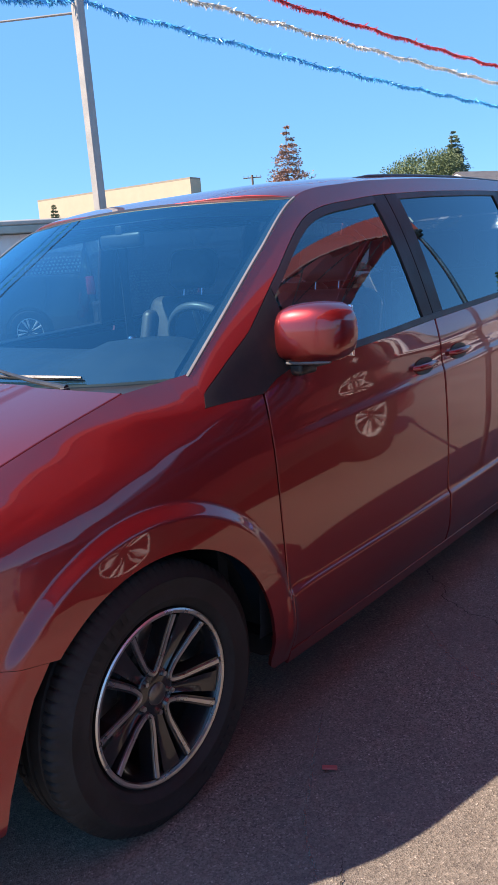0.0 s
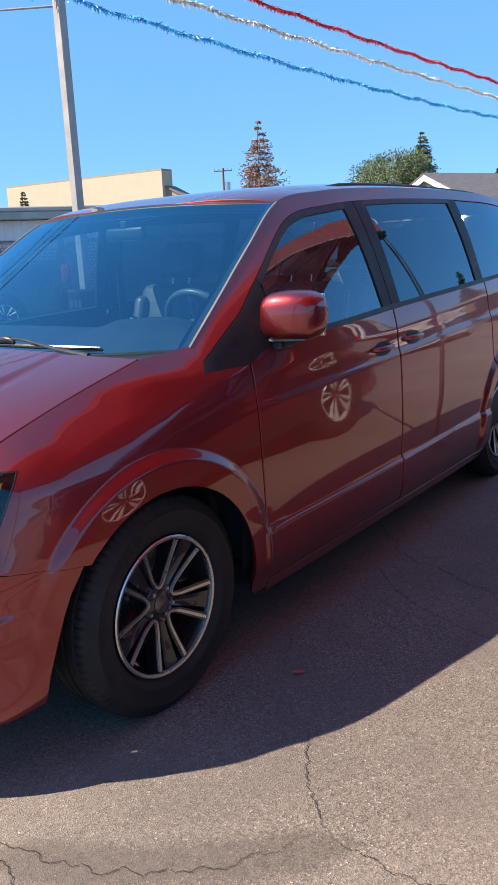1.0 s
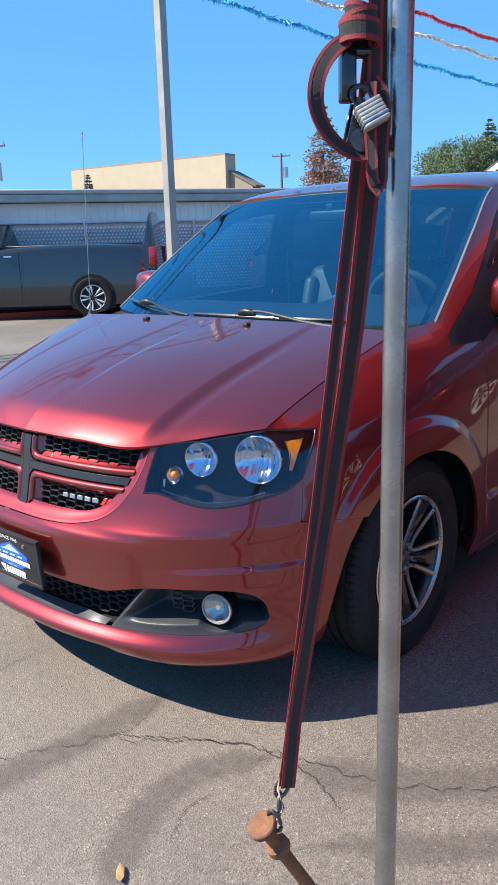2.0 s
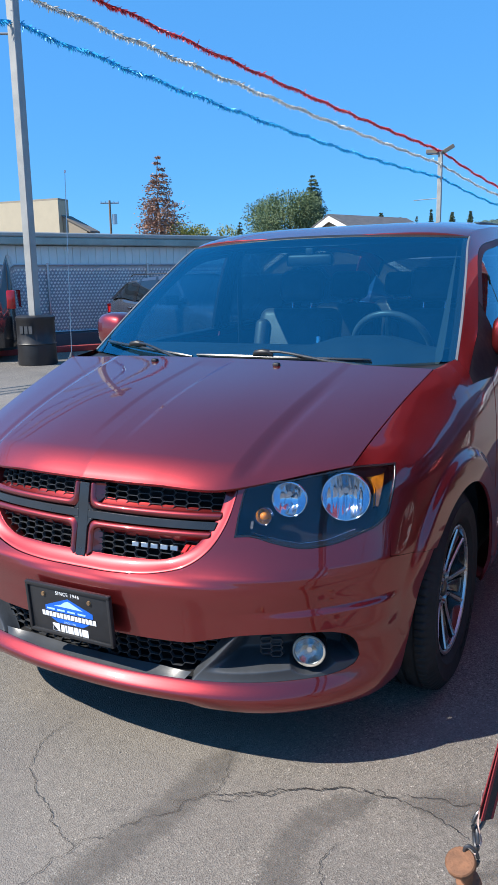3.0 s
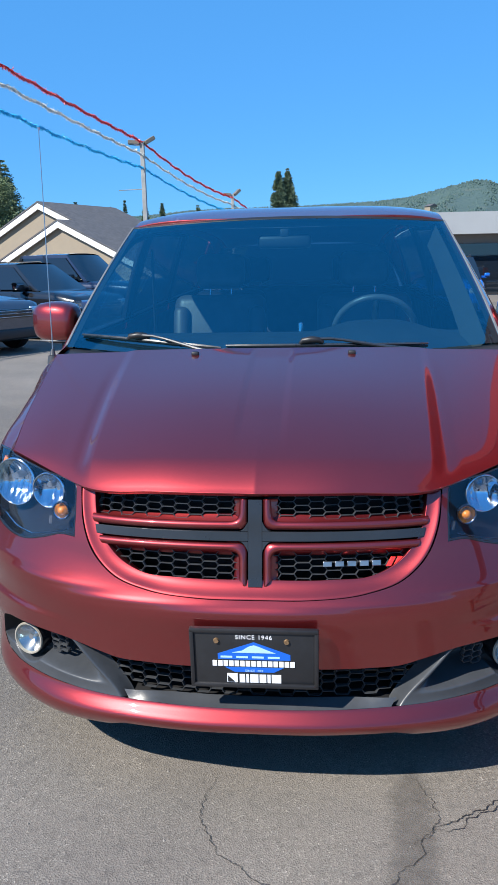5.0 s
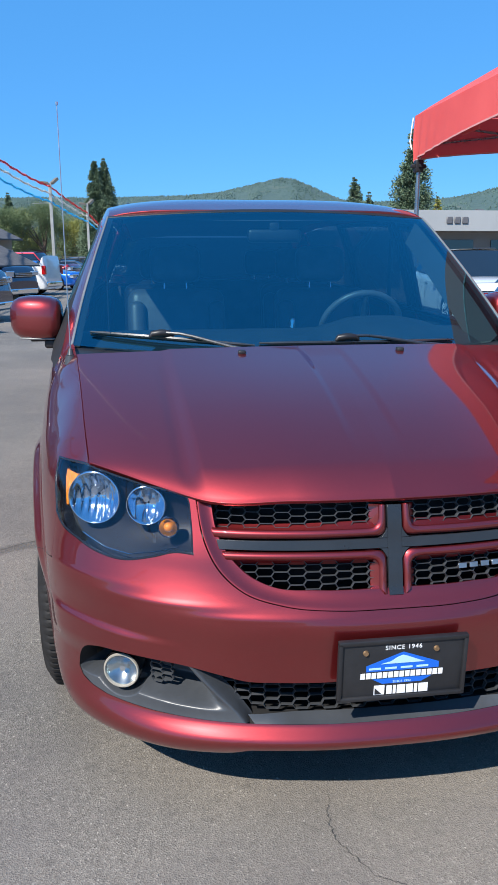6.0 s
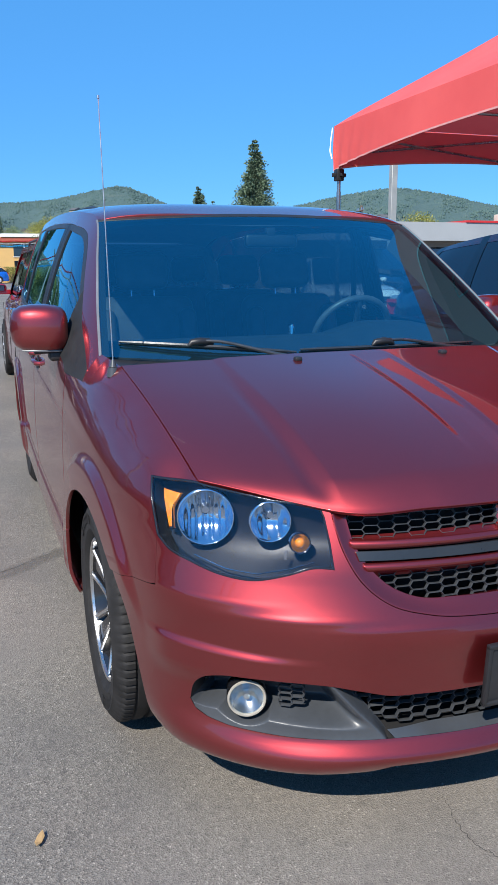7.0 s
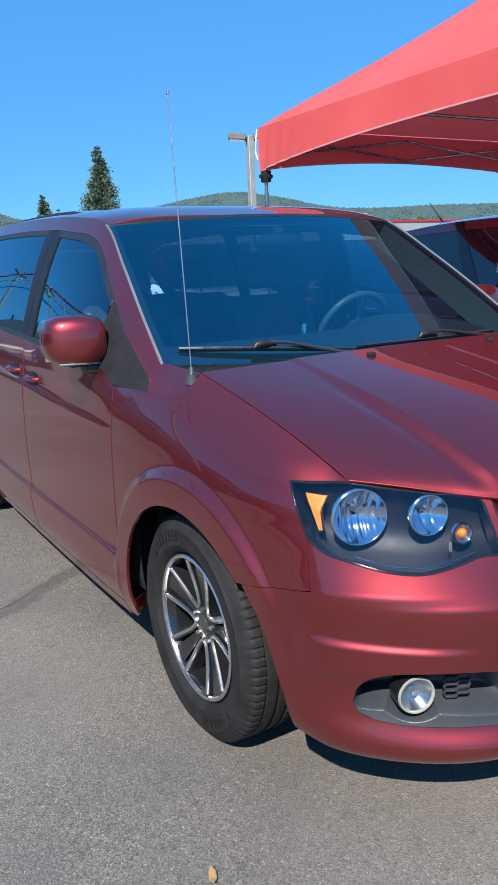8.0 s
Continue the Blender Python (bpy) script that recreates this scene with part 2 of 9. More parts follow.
LEATHER = worn("dark leather", (0.085, 0.088, 0.094), 0.42, 0.2, 12, relief=0.2)
INTERIOR = worn("interior plastic", (0.024, 0.027, 0.031), 0.6, 0.15, 10)
HEADLINER = worn("grey headliner", (0.26, 0.26, 0.265), 0.9, 0.1, 20)
PILLARTRIM = worn("grey pillar trim", (0.045, 0.048, 0.05), 0.8, 0.1, 20)
STEEL = worn("steel", (0.5, 0.51, 0.53), 0.32, 0.12, 25, 1.0, relief=0.05)

# ================= ground =================
def asphalt():
    mat = material("asphalt", (0.2, 0.18, 0.165), 0.85)
    b = bsdf(mat)
    tc = mat.node_tree.nodes.new("ShaderNodeTexCoord")
    stone = mat.node_tree.nodes.new("ShaderNodeTexVoronoi")
    stone.inputs["Scale"].default_value = 215
    link(mat, tc.outputs["Object"], stone.inputs["Vector"])
    grit, mid, big, huge = noise_of(mat, 380, 3, 0.65), noise_of(mat, 22, 5, 0.7), noise_of(mat, 1.7, 6, 0.62), noise_of(mat, 0.35, 4)
    tone = ramp(mat, stone.outputs["Color"], [(0.0, (0.032, 0.029, 0.026)), (0.22, (0.105, 0.095, 0.081)), (0.58, (0.192, 0.174, 0.148)), (0.85, (0.265, 0.242, 0.206)), (1.0, (0.56, 0.51, 0.44))])
    tone = mix(mat, tone, (0.045, 0.041, 0.038), ramp(mat, grit, [(0.34, (0.45,) * 3), (0.52, (0, 0, 0))]))
    tone = mix(mat, tone, (0.12, 0.11, 0.102), ramp(mat, big, [(0.38, (0.55,) * 3), (0.58, (0, 0, 0))]))
    tone = mix(mat, tone, (0.30, 0.265, 0.225), ramp(mat, huge, [(0.45, (0, 0, 0)), (0.72, (0.55,) * 3)]))
    tone = mix(mat, tone, (0.08, 0.073, 0.068), ramp(mat, mid, [(0.30, (0.45,) * 3), (0.46, (0, 0, 0))]))
    link(mat, tone, b.inputs["Base Color"])
    n = bump(mat, stone.outputs["Distance"], 0.5, 0.004)
    n = bump(mat, grit, 0.45, 0.003, n)
    n = bump(mat, mid, 0.12, 0.006, n)
    link(mat, n, b.inputs["Normal"])
    link(mat, ramp(mat, grit, [(0.3, (0.68,) * 3), (0.7, (0.95,) * 3)]), b.inputs["Roughness"])
    return mat


ASPHALT = asphalt()
CRACKFILL = worn("crack dirt", (0.035, 0.031, 0.028), 0.95, 0.4, 60)
SEALER = worn("old sealer stain", (0.142, 0.129, 0.117), 0.85, 0.4, 30, relief=0.5, fine=300)
PALE = worn("pale dust", (0.24, 0.215, 0.185), 0.9, 0.3, 30)


def feathered(mat, most):
    """Lets a stain thin out, in grains, towards its edges."""
    t = mat.node_tree
    at = t.nodes.new("ShaderNodeAttribute")
    at.attribute_name = "fade"
    add = t.nodes.new("ShaderNodeMath")
    add.operation, add.inputs[2].default_value = "MULTIPLY_ADD", -0.42
    link(mat, noise_of(mat, 160, 4, 0.7), add.inputs[0])
    add.inputs[1].default_value = 0.9
    tot = t.nodes.new("ShaderNodeMath")
    tot.operation = "ADD"
    link(mat, at.outputs["Fac"], tot.inputs[0])
    link(mat, add.outputs[0], tot.inputs[1])
    tr = t.nodes.new("ShaderNodeBsdfTransparent")
    mx = t.nodes.new("ShaderNodeMixShader")
    link(mat, ramp(mat, tot.outputs[0], [(0.12, (0, 0, 0)), (0.6, (most,) * 3)]), mx.inputs[0])
    link(mat, tr.outputs[0], mx.inputs[1])
    link(mat, bsdf(mat).outputs[0], mx.inputs[2])
    link(mat, mx.outputs[0], t.nodes["Material Output"].inputs[0])


feathered(SEALER, 0.36)
feathered(PALE, 0.5)
GRITSTONE = worn("pale grit", (0.26, 0.235, 0.205), 0.9, 0.3, 30)
_gx = np.r_[-1500, -400, -120, -40, np.linspace(-14, 14, 29), 40, 120, 400, 1500]
_gv = [(x, y, 0.0) for y in _gx for x in _gx]
_n = len(_gx)
ground = raw("ground", _gv, [(j * _n + i, j * _n + i + 1, (j + 1) * _n + i + 1, (j + 1) * _n + i) for j in range(_n - 1) for i in range(_n - 1)], ASPHALT)
tagged(ground, "worn grey asphalt lot with cracks and dark sealer stains", "asphalt", kind="structure")


def jagged(pts, spread, rng, levels=4):
    """A line broken into ever smaller crooked steps."""
    p = [Vector((*q, 0)) for q in pts]
    for k in range(levels):
        out = [p[0]]
        for a, b in zip(p, p[1:]):
            d = b - a
            m = (a + b) / 2 + Vector((-d.y, d.x, 0)) * rng.uniform(-spread, spread)
            out += [m, b]
        p = out
    return p


def crack(pts, width, seed, spread=0.24, mat=None, name="crack", z=0.004, ragged=0.6, levels=4):
    pts = [tuple(q) for q in resample(pts, 2 * len(pts), True)]
    rng = random.Random(seed)
    width *= 0.34 if width < 0.02 else 1.0
    p = jagged(pts, spread, rng, levels)
    V, F, fade = [], [], []
    soft = mat in (SEALER, PALE)
    for i, q in enumerate(p):
        k = 14 if width > 0.03 else 4
        d = (p[min(i + k, len(p) - 1)] - p[max(i - k, 0)]).normalized()
        s = Vector((-d.y, d.x, 0))
        taper = min(1, 6 * i / len(p) + 0.15, 6 * (len(p) - 1 - i) / len(p) + 0.15)
        w1, w2 = (width / 2 * taper * (1 + rng.uniform(-ragged, ragged)) for _ in range(2))
        if soft:
            s = s * (1.7 if width > 0.03 else 2.5)
            V += [q + s * w1 + Vector((0, 0, z)), q + Vector((0, 0, z)), q - s * w2 + Vector((0, 0, z))]
            fade += [0.0, taper, 0.0]
        else:
            V += [q + s * w1 + Vector((0, 0, z)), q - s * w2 + Vector((0, 0, z))]
    n = 3 if soft else 2
    F = [(n * i + j, n * i + j + 1, n * i + n + j + 1, n * i + n + j) for i in range(len(p) - 1) for j in range(n - 1)]
    ob = raw(name, V, F, mat or CRACKFILL, ground, smooth=False)
    if soft:
        ob.data.attributes.new("fade", "FLOAT", "POINT").data.foreach_set("value", fade)
    return ob


# broad worn seal lines beneath the cracks
crack([(0.93, -0.77), (0.83, -0.88), (0.77, -1.02), (0.78, -1.15), (0.83, -1.27), (0.92, -1.42)], 0.085, 3, 0.05, SEALER, "sealer_stain", 0.002, 0.16, 4)
crack([(0.44, -0.70), (0.42, -0.9), (0.41, -1.05), (0.36, -1.34), (0.28, -1.8)], 0.095, 4, 0.05, SEALER, "sealer_stain", 0.002, 0.16, 4)
crack([(0.95, -0.80), (1.25, -0.66), (1.55, -0.42), (1.75, -0.22)], 0.120, 5, 0.05, SEALER, "sealer_stain", 0.0025, 0.16, 4)
crack([(1.15, -1.05), (1.5, -0.75), (1.9, -0.45), (2.6, -0.1)], 0.080, 15, 0.05, SEALER, "sealer_stain", 0.003, 0.16, 4)
crack([(-3.4, 0.75), (-2.2, 0.95), (-1.22, 1.29), (-0.84, 1.57), (-0.2, 1.8)], 0.088, 6, 0.05, SEALER, "sealer_stain", 0.002, 0.16, 4)
# cracks
crack([(1.38, 0.10), (1.48, -0.08), (1.56, -0.17), (1.65, -0.24)], 0.008, 11)
crack([(1.65, -0.24), (1.52, -0.45), (1.38, -0.61), (1.12, -0.72), (0.91, -0.75), (0.54, -0.97), (0.40, -1.08)], 0.007, 12)
crack([(1.65, -0.24), (1.85, -0.28), (2.1, -0.22)], 0.007, 13)
crack([(0.6, 1.98), (0.85, 1.70), (1.02, 1.53), (1.22, 1.46), (1.43, 1.36), (1.75, 1.30)], 0.010, 14)
crack([(-0.12, -0.80), (-0.16, -0.95), (-0.07, -1.14), (0.02, -1.20), (0.14, -1.27), (0.30, -1.36)], 0.0055, 16)
crack([(0.42, -0.76), (0.47, -0.92), (0.44, -1.05), (0.34, -1.18), (0.27, -1.33), (0.22, -1.6)], 0.005, 17)
crack([(0.84, -0.78), (0.68, -0.86), (0.56, -0.94), (0.46, -1.0)], 0.008, 18)
crack([(0.84, -0.78), (1.05, -0.78), (1.2, -0.85)], 0.008, 19)
crack([(0.87, -1.0), (0.86, -1.10), (0.92, -1.20)], 0.005, 20)
crack([(-3.3, 0.80), (-2.2, 1.0), (-1.22, 1.33), (-0.84, 1.60)], 0.008, 22, 0.06)
crack([(-4.5, 4.0), (-3.0, 4.6), (-1.6, 5.4)], 0.012, 23, 0.08)
crack([(2.3, 0.9), (1.75, 1.3), (1.5, 1.9)], 0.008, 24)
# faint pale tyre-mark arcs in the shade
crack([(0.98, 0.62), (1.16, 0.27), (1.25, 0.12), (1.40, -0.02)], 0.012, 31, 0.03, PALE, "dust_line", 0.0022, 0.9)
crack([(0.92, 1.40), (1.20, 1.12), (1.62, 0.95), (2.0, 0.9)], 0.012, 32, 0.02, PALE, "dust_line", 0.0022, 0.9)
# painted bay lines further up the lot
BAYPAINT = worn("worn white paint", (0.55, 0.54, 0.5), 0.8, 0.25, 14)
for k in range(5):
    crack([(-6.2, 14.0 + 3.0 * k), (-3.6, 13.6 + 3.0 * k)], 0.10, 40 + k, 0.004, BAYPAINT, "bay_line", 0.004, 0.1, 3)
# litter
bm = boxes(((-0.022, -0.008, 0.0), (0.022, 0.008, 0.008), 0.002, 1))
tagged(part("red_debris", bm, material("red plastic shard", (0.45, 0.10, 0.09), 0.5)), "small broken shard of red plastic on asphalt", "litter").matrix_basis = pose(1.17, 0.36, 0.004, 0, 0, 30)
leaf = worn("dry leaf", (0.42, 0.27, 0.12), 0.7, 0.3, 60)
for x, y, a in ((-1.20, -0.60, 70), (-1.62, 0.35, 20), (0.9, -1.35, 140), (1.5, -1.0, 50)):
    bm = bmesh.new()
    prism(bm, [(-0.028, 0), (-0.012, 0.010), (0.012, 0.009), (0.03, 0), (0.012, -0.010), (-0.012, -0.009)], 0.002)
    for v in bm.verts:
        v.co.z += 0.006 * abs(v.co.x / 0.03) + 0.003
    tagged(part("dry_leaf", bm, leaf, smooth=False), "small dry brown leaf lying on asphalt", "leaf", "fallen leaves").matrix_basis = pose(x, y, 0.004, 0, 0, a)
rng = random.Random(77)
V, F = [], []
for i in range(900):
    x, y, r = rng.uniform(-3.5, 3.2), rng.uniform(-2.2, 2.6), rng.uniform(0.0015, 0.0045)
    k = len(V)
    V += [(x + r * rng.uniform(0.6, 1.2) * math.cos(a), y + r * rng.uniform(0.6, 1.2) * math.sin(a), 0.0) for a in (0, 1.3, 2.5, 3.8, 5.0)] + [(x, y, r * 1.1)]
    F += [(k + j, k + (j + 1) % 5, k + 5) for j in range(5)]
tagged(raw("grit", V, F, GRITSTONE, smooth=False), "loose pale grit scattered on the asphalt", "gravel", kind="stuff")

# ================= the red minivan =================
# Car axes: x to its left side, y to its rear, z up; the front axle lies at y = 0.
AXLE, HUBZ, ARCH = 3.078, 0.347, 0.405
PLAN = hermite(np.arange(19), [(-0.2, -0.972), (0, -0.98), (0.2, -0.972), (0.4, -0.937), (0.55, -0.883), (0.68, -0.803), (0.79, -0.70), (0.862, -0.595), (0.905, -0.46), (0.932, -0.30),
                               (0.955, -0.05), (0.97, 0.25), (0.982, 0.8), (0.988, 1.6), (0.984, 2.6), (0.965, 3.4), (0.90, 3.95), (0.62, 4.13), (0, 4.17)])
_p = PLAN(np.linspace(1, 18, 6000))
_s = np.r_[0, np.cumsum(np.hypot(*np.diff(_p, axis=0).T))]


def plan(s):
    """The outline seen from above at s metres from the middle of the nose."""
    a = np.abs(s)
    e = 0.02
    def at(q):
        return np.stack([np.interp(q, _s, _p[:, 0]), np.interp(q, _s, _p[:, 1])], -1)
    p = at(a)
    w = sum(at(np.clip(a + k * e, 0, _s[-1])) * c for k, c in ((-1, -1), (1, 1)))
    w = unit(w)
    n = np.stack([w[..., 1], -w[..., 0]], -1)
    sign = np.where(s < 0, -1.0, 1.0)
    p[..., 0] *= sign
    n[..., 0] *= sign
    return p, n


def sx(x):
    """s where the nose reaches half-width x."""
    k = _p[:, 1] < -0.3
    return float(np.interp(x, _p[k, 0], _s[k]))


def sy(y):
    """s where the flank reaches y."""
    k = slice(int(np.argmin(_p[:, 1])), None)
    q = _p[k]
    return float(np.interp(y, q[:, 1], _s[k]))


# How far the skin lies inside the plan outline, by height, at stations from nose to tail.
COLUMNS = [
    (0.0, [0.20, 0.235, 0.262, 0.303, 0.33, 0.42, 0.50, 0.576, 0.588, 0.602, 0.66, 0.70, 0.77, 0.83, 0.88], [0.05, 0.016, 0.002, 0.030, 0.036, 0.025, 0.012, 0.0, 0.0015, 0.009, 0.034, 0.043, 0.058, 0.068, 0.08]),
    (sx(0.35), [0.20, 0.235, 0.262, 0.303, 0.33, 0.42, 0.50, 0.592, 0.604, 0.617, 0.68, 0.74, 0.81, 0.88], [0.05, 0.015, 0.002, 0.030, 0.036, 0.025, 0.012, 0.0, 0.0015, 0.009, 0.036, 0.050, 0.068, 0.088]),
    (sx(0.58), [0.19, 0.22, 0.255, 0.310, 0.35, 0.42, 0.50, 0.616, 0.628, 0.641, 0.70, 0.74, 0.82, 0.90], [0.045, 0.013, 0.0, 0.026, 0.027, 0.021, 0.012, 0.0, 0.0015, 0.009, 0.037, 0.052, 0.087, 0.122]),
    (sx(0.79), [0.19, 0.22, 0.26, 0.33, 0.45, 0.55, 0.643, 0.655, 0.668, 0.72, 0.76, 0.82, 0.924], [0.045, 0.016, 0.003, 0.018, 0.014, 0.007, 0.0, 0.0015, 0.007, 0.028, 0.042, 0.065, 0.107]),
    (sy(-0.45), [0.20, 0.25, 0.30, 0.40, 0.50, 0.60, 0.66, 0.70, 0.80, 0.87, 0.91, 0.95, 0.98], [0.045, 0.024, 0.014, 0.008, 0.004, 0, 0.001, 0.005, 0.018, 0.034, 0.055, 0.092, 0.132]),
    (sy(-0.2), [0.20, 0.30, 0.40, 0.50, 0.65, 0.78, 0.86, 0.92, 0.97, 1.01, 1.052], [0.05, 0.016, 0.005, 0, 0, 0.004, 0.014, 0.032, 0.062, 0.098, 0.142]),
    (sy(0.02), [0.20, 0.30, 0.40, 0.50, 0.65, 0.78, 0.88, 0.96, 1.03, 1.08, 1.12], [0.045, 0.015, 0.005, 0, -0.002, 0.001, 0.011, 0.028, 0.06, 0.095, 0.138]),
    (sy(0.25), [0.20, 0.30, 0.40, 0.50, 0.65, 0.80, 0.92, 1.0, 1.07, 1.12, 1.16], [0.04, 0.013, 0.004, 0, -0.002, 0, 0.01, 0.024, 0.05, 0.085, 0.122]),
    (sy(0.5), [0.20, 0.30, 0.40, 0.50, 0.65, 0.80, 0.92, 1.0, 1.08, 1.14, 1.20], [0.04, 0.014, 0.006, 0.003, 0.0, 0.002, 0.007, 0.015, 0.029, 0.045, 0.07]),
    (sy(1.6), [0.20, 0.30, 0.40, 0.50, 0.65, 0.80, 0.92, 1.0, 1.10, 1.18, 1.25], [0.045, 0.018, 0.008, 0.004, 0.0, 0.002, 0.007, 0.013, 0.030, 0.051, 0.078]),
    (sy(2.8), [0.20, 0.30, 0.40, 0.50, 0.65, 0.80, 0.92, 1.02, 1.12, 1.235, 1.30], [0.05, 0.02, 0.008, 0.004, 0.0, 0.002, 0.006, 0.014, 0.032, 0.06, 0.085]),
    (sy(3.8), [0.20, 0.30, 0.45, 0.60, 0.75, 0.9, 1.0, 1.10, 1.27], [0.06, 0.02, 0.0, 0, 0.0, 0.004, 0.012, 0.03, 0.08]),
    (float(_s[-1]), [0.20, 0.30, 0.45, 0.60, 0.75, 0.9, 1.0, 1.10, 1.27], [0.05, 0.01, 0.0, 0.0, 0.02, 0.03, 0.05, 0.07, 0.12]),
]
_cs = np.array([c[0] for c in COLUMNS])
_cf = [hermite(c[1], c[2]) for c in COLUMNS]


def blend(vals, s):
    """Smooth blend of the stations' values (one row a station) at s."""
    h = np.diff(_cs)
    d = np.diff(vals, axis=0) / h[:, None]
    m = np.zeros_like(vals)
    m[1:-1] = (d[:-1] * h[1:, None] + d[1:] * h[:-1, None]) / (h[1:] + h[:-1])[:, None]
    i = np.clip(np.searchsorted(_cs, s, side="right") - 1, 0, len(h) - 1)
    k = np.arange(len(s))
    t = np.clip((s - _cs[i]) / h[i], 0, 1)
    return vals[i, k] * (1 + 2 * t) * (1 - t) ** 2 + m[i, k] * h[i] * t * (1 - t) ** 2 + vals[i + 1, k] * t * t * (3 - 2 * t) + m[i + 1, k] * h[i] * t * t * (t - 1)


HOOD_EDGE = hermite([0.0, 0.30, 0.62, 1.0], [(0.756, -0.590, 0.922), (0.774, -0.43, 0.990), (0.795, -0.21, 1.066), (0.822, 0.045, 1.142)])
_hs, _hz, _hd = np.array([0.0, 9.0]), np.array([9.0, 9.0]), np.zeros(2)


def ring(s, z):
    """The lower body's skin, from the nose round the flank to the tail."""
    shape = np.shape(s)
    s, z = np.ravel(np.asarray(s, float)), np.ravel(np.asarray(z, float))
    p, n = plan(s)
    a = np.abs(s)
    inset = blend(np.stack([f(z) for f in _cf]), a)
    x, y = np.abs(p[:, 0]), p[:, 1]
    flank = step(-0.62, -0.40, y)
    # wheel-arch flares, soft where they run down into the bumper
    for yc in (-0.02, AXLE):
        r = np.hypot(y - yc, z - HUBZ)
        fade = np.where(y < yc, step(0.46, 0.68, z), 1.0) if yc < 1 else 1.0
        inset -= 0.020 * flank * fade * step(0.530, 0.482, r) * step(0.20, 0.36, z)
    # ledge along the foot of the doors
    zc = 0.452 + 0.014 * y
    inset -= 0.013 * step(zc + 0.014, zc - 0.010, z) * step(0.44, 0.5, y) * step(2.78, 2.7, y) * step(0.2, 0.36, z)
    # shoulder crease through the door handles
    zk = 0.915 + 0.05 * y
    inset += 0.006 * step(zk - 0.03, zk + 0.004, z) * step(zk + 0.10, zk + 0.03, z) * step(0.3, 0.9, y)
    # scooped ledge round the bumper's corner
    zb = 0.522 + 0.03 * (x - 0.55)
    inset -= 0.011 * step(zb + 0.010, zb - 0.014, z) * step(0.40, 0.47, z) * step(0.50, 0.70, x) * step(-0.50, -0.62, y)
    # the fender's shoulder closes on the hood's edge
    w = step(-0.11, 0.0, z - np.interp(a, _hs, _hz))
    inset += np.interp(a, _hs, _hd, 0.0, 0.0) * w
    return np.stack([p[:, 0] - n[:, 0] * inset, p[:, 1] - n[:, 1] * inset, z], -1).reshape(*shape, 3)


def hood_fit():
    """Where the normal from the plan outline meets the hood's edge: s, height, and the inset still missing."""
    e = np.array([HOOD_EDGE(t) for t in np.linspace(-0.02, 1, 500)])
    out = []
    for s in np.linspace(sx(0.70), sy(0.06), 120):
        p, n = plan(np.array([s]))
        d = p[0] - e[:, :2]
        off = np.abs(d[:, 0] * n[0, 1] - d[:, 1] * n[0, 0])
        k = int(np.argmin(off))
        if off[k] < 0.004:
            zz = e[k, 2] - 0.003
            have = ring(np.array([s]), np.array([zz]))[0]
            out.append((s, zz, float((p[0] - e[k, :2]) @ n[0]) - float((p[0] - have[:2]) @ n[0])))
    out = np.array(out)
    k = np.exp(-np.linspace(-1.5, 1.5, 9) ** 2)
    pad = np.r_[np.full(4, out[0, 2]), out[:, 2], np.full(4, out[-1, 2])]
    return np.r_[out[0, 0] - 0.06, out[:, 0], out[-1, 0] + 0.15], np.r_[out[0, 1], out[:, 1], out[-1, 1]], np.r_[0, np.convolve(pad, k / k.sum(), "valid"), 0]


_hs, _hz, _hd = hood_fit()


def s_at(x, y, z):
    """s at which the skin at height z comes nearest to (x, y)."""
    q = np.linspace(0, 3.0, 3001)
    p = ring(q, np.full(3001, z))
    return float(q[np.argmin(np.hypot(p[:, 0] - x, p[:, 1] - y))])


def inside(lift, d):
    """The same surface, d metres further in."""
    def f(a, b):
        g = np.stack([a, b], -1)
        p, n = lifted(lift, g)
        return p - n * d
    return f


BELT = lambda y: 1.105 + 0.046 * np.asarray(y, float)
ROOF_EDGE = hermite([0.25, 0.45, 0.70, 0.975, 1.3, 1.65, 2.2, 2.8, 3.4, 3.85, 4.03], [(0.848, 1.150), (0.818, 1.295), (0.772, 1.468), (0.722, 1.638), (0.735, 1.692), (0.742, 1.715), (0.742, 1.733), (0.735, 1.736), (0.722, 1.72), (0.70, 1.67), (0.68, 1.60)])


def flank(y, z):
    """The side of the greenhouse, between belt line and roof edge."""
    y, z = np.asarray(y, float), np.asarray(z, float)
    e = ROOF_EDGE(y)
    low = np.minimum(BELT(y), 1.085 + 0.0 * y + np.maximum(0, y - 0.25) * 0.2)
    base = ring(np.interp(y, _p[int(np.argmin(_p[:, 1])):, 1], _s[int(np.argmin(_p[:, 1])):]), low)
    t = np.clip((z - low) / np.maximum(e[..., 1] - low, 0.02), -0.3, 1.3)
    k = 0.75 * t + 0.25 * np.sign(t) * np.abs(t) ** 3
    return np.stack([base[..., 0] + (e[..., 0] - base[..., 0]) * k, y, z], -1)


HOOD_NOSE = hermite([0.0, 0.25, 0.47, 0.56, 0.66, 0.756], [(-0.902, 0.880), (-0.882, 0.8785), (-0.822, 0.873), (-0.752, 0.886), (-0.672, 0.905), (-0.590, 0.922)])


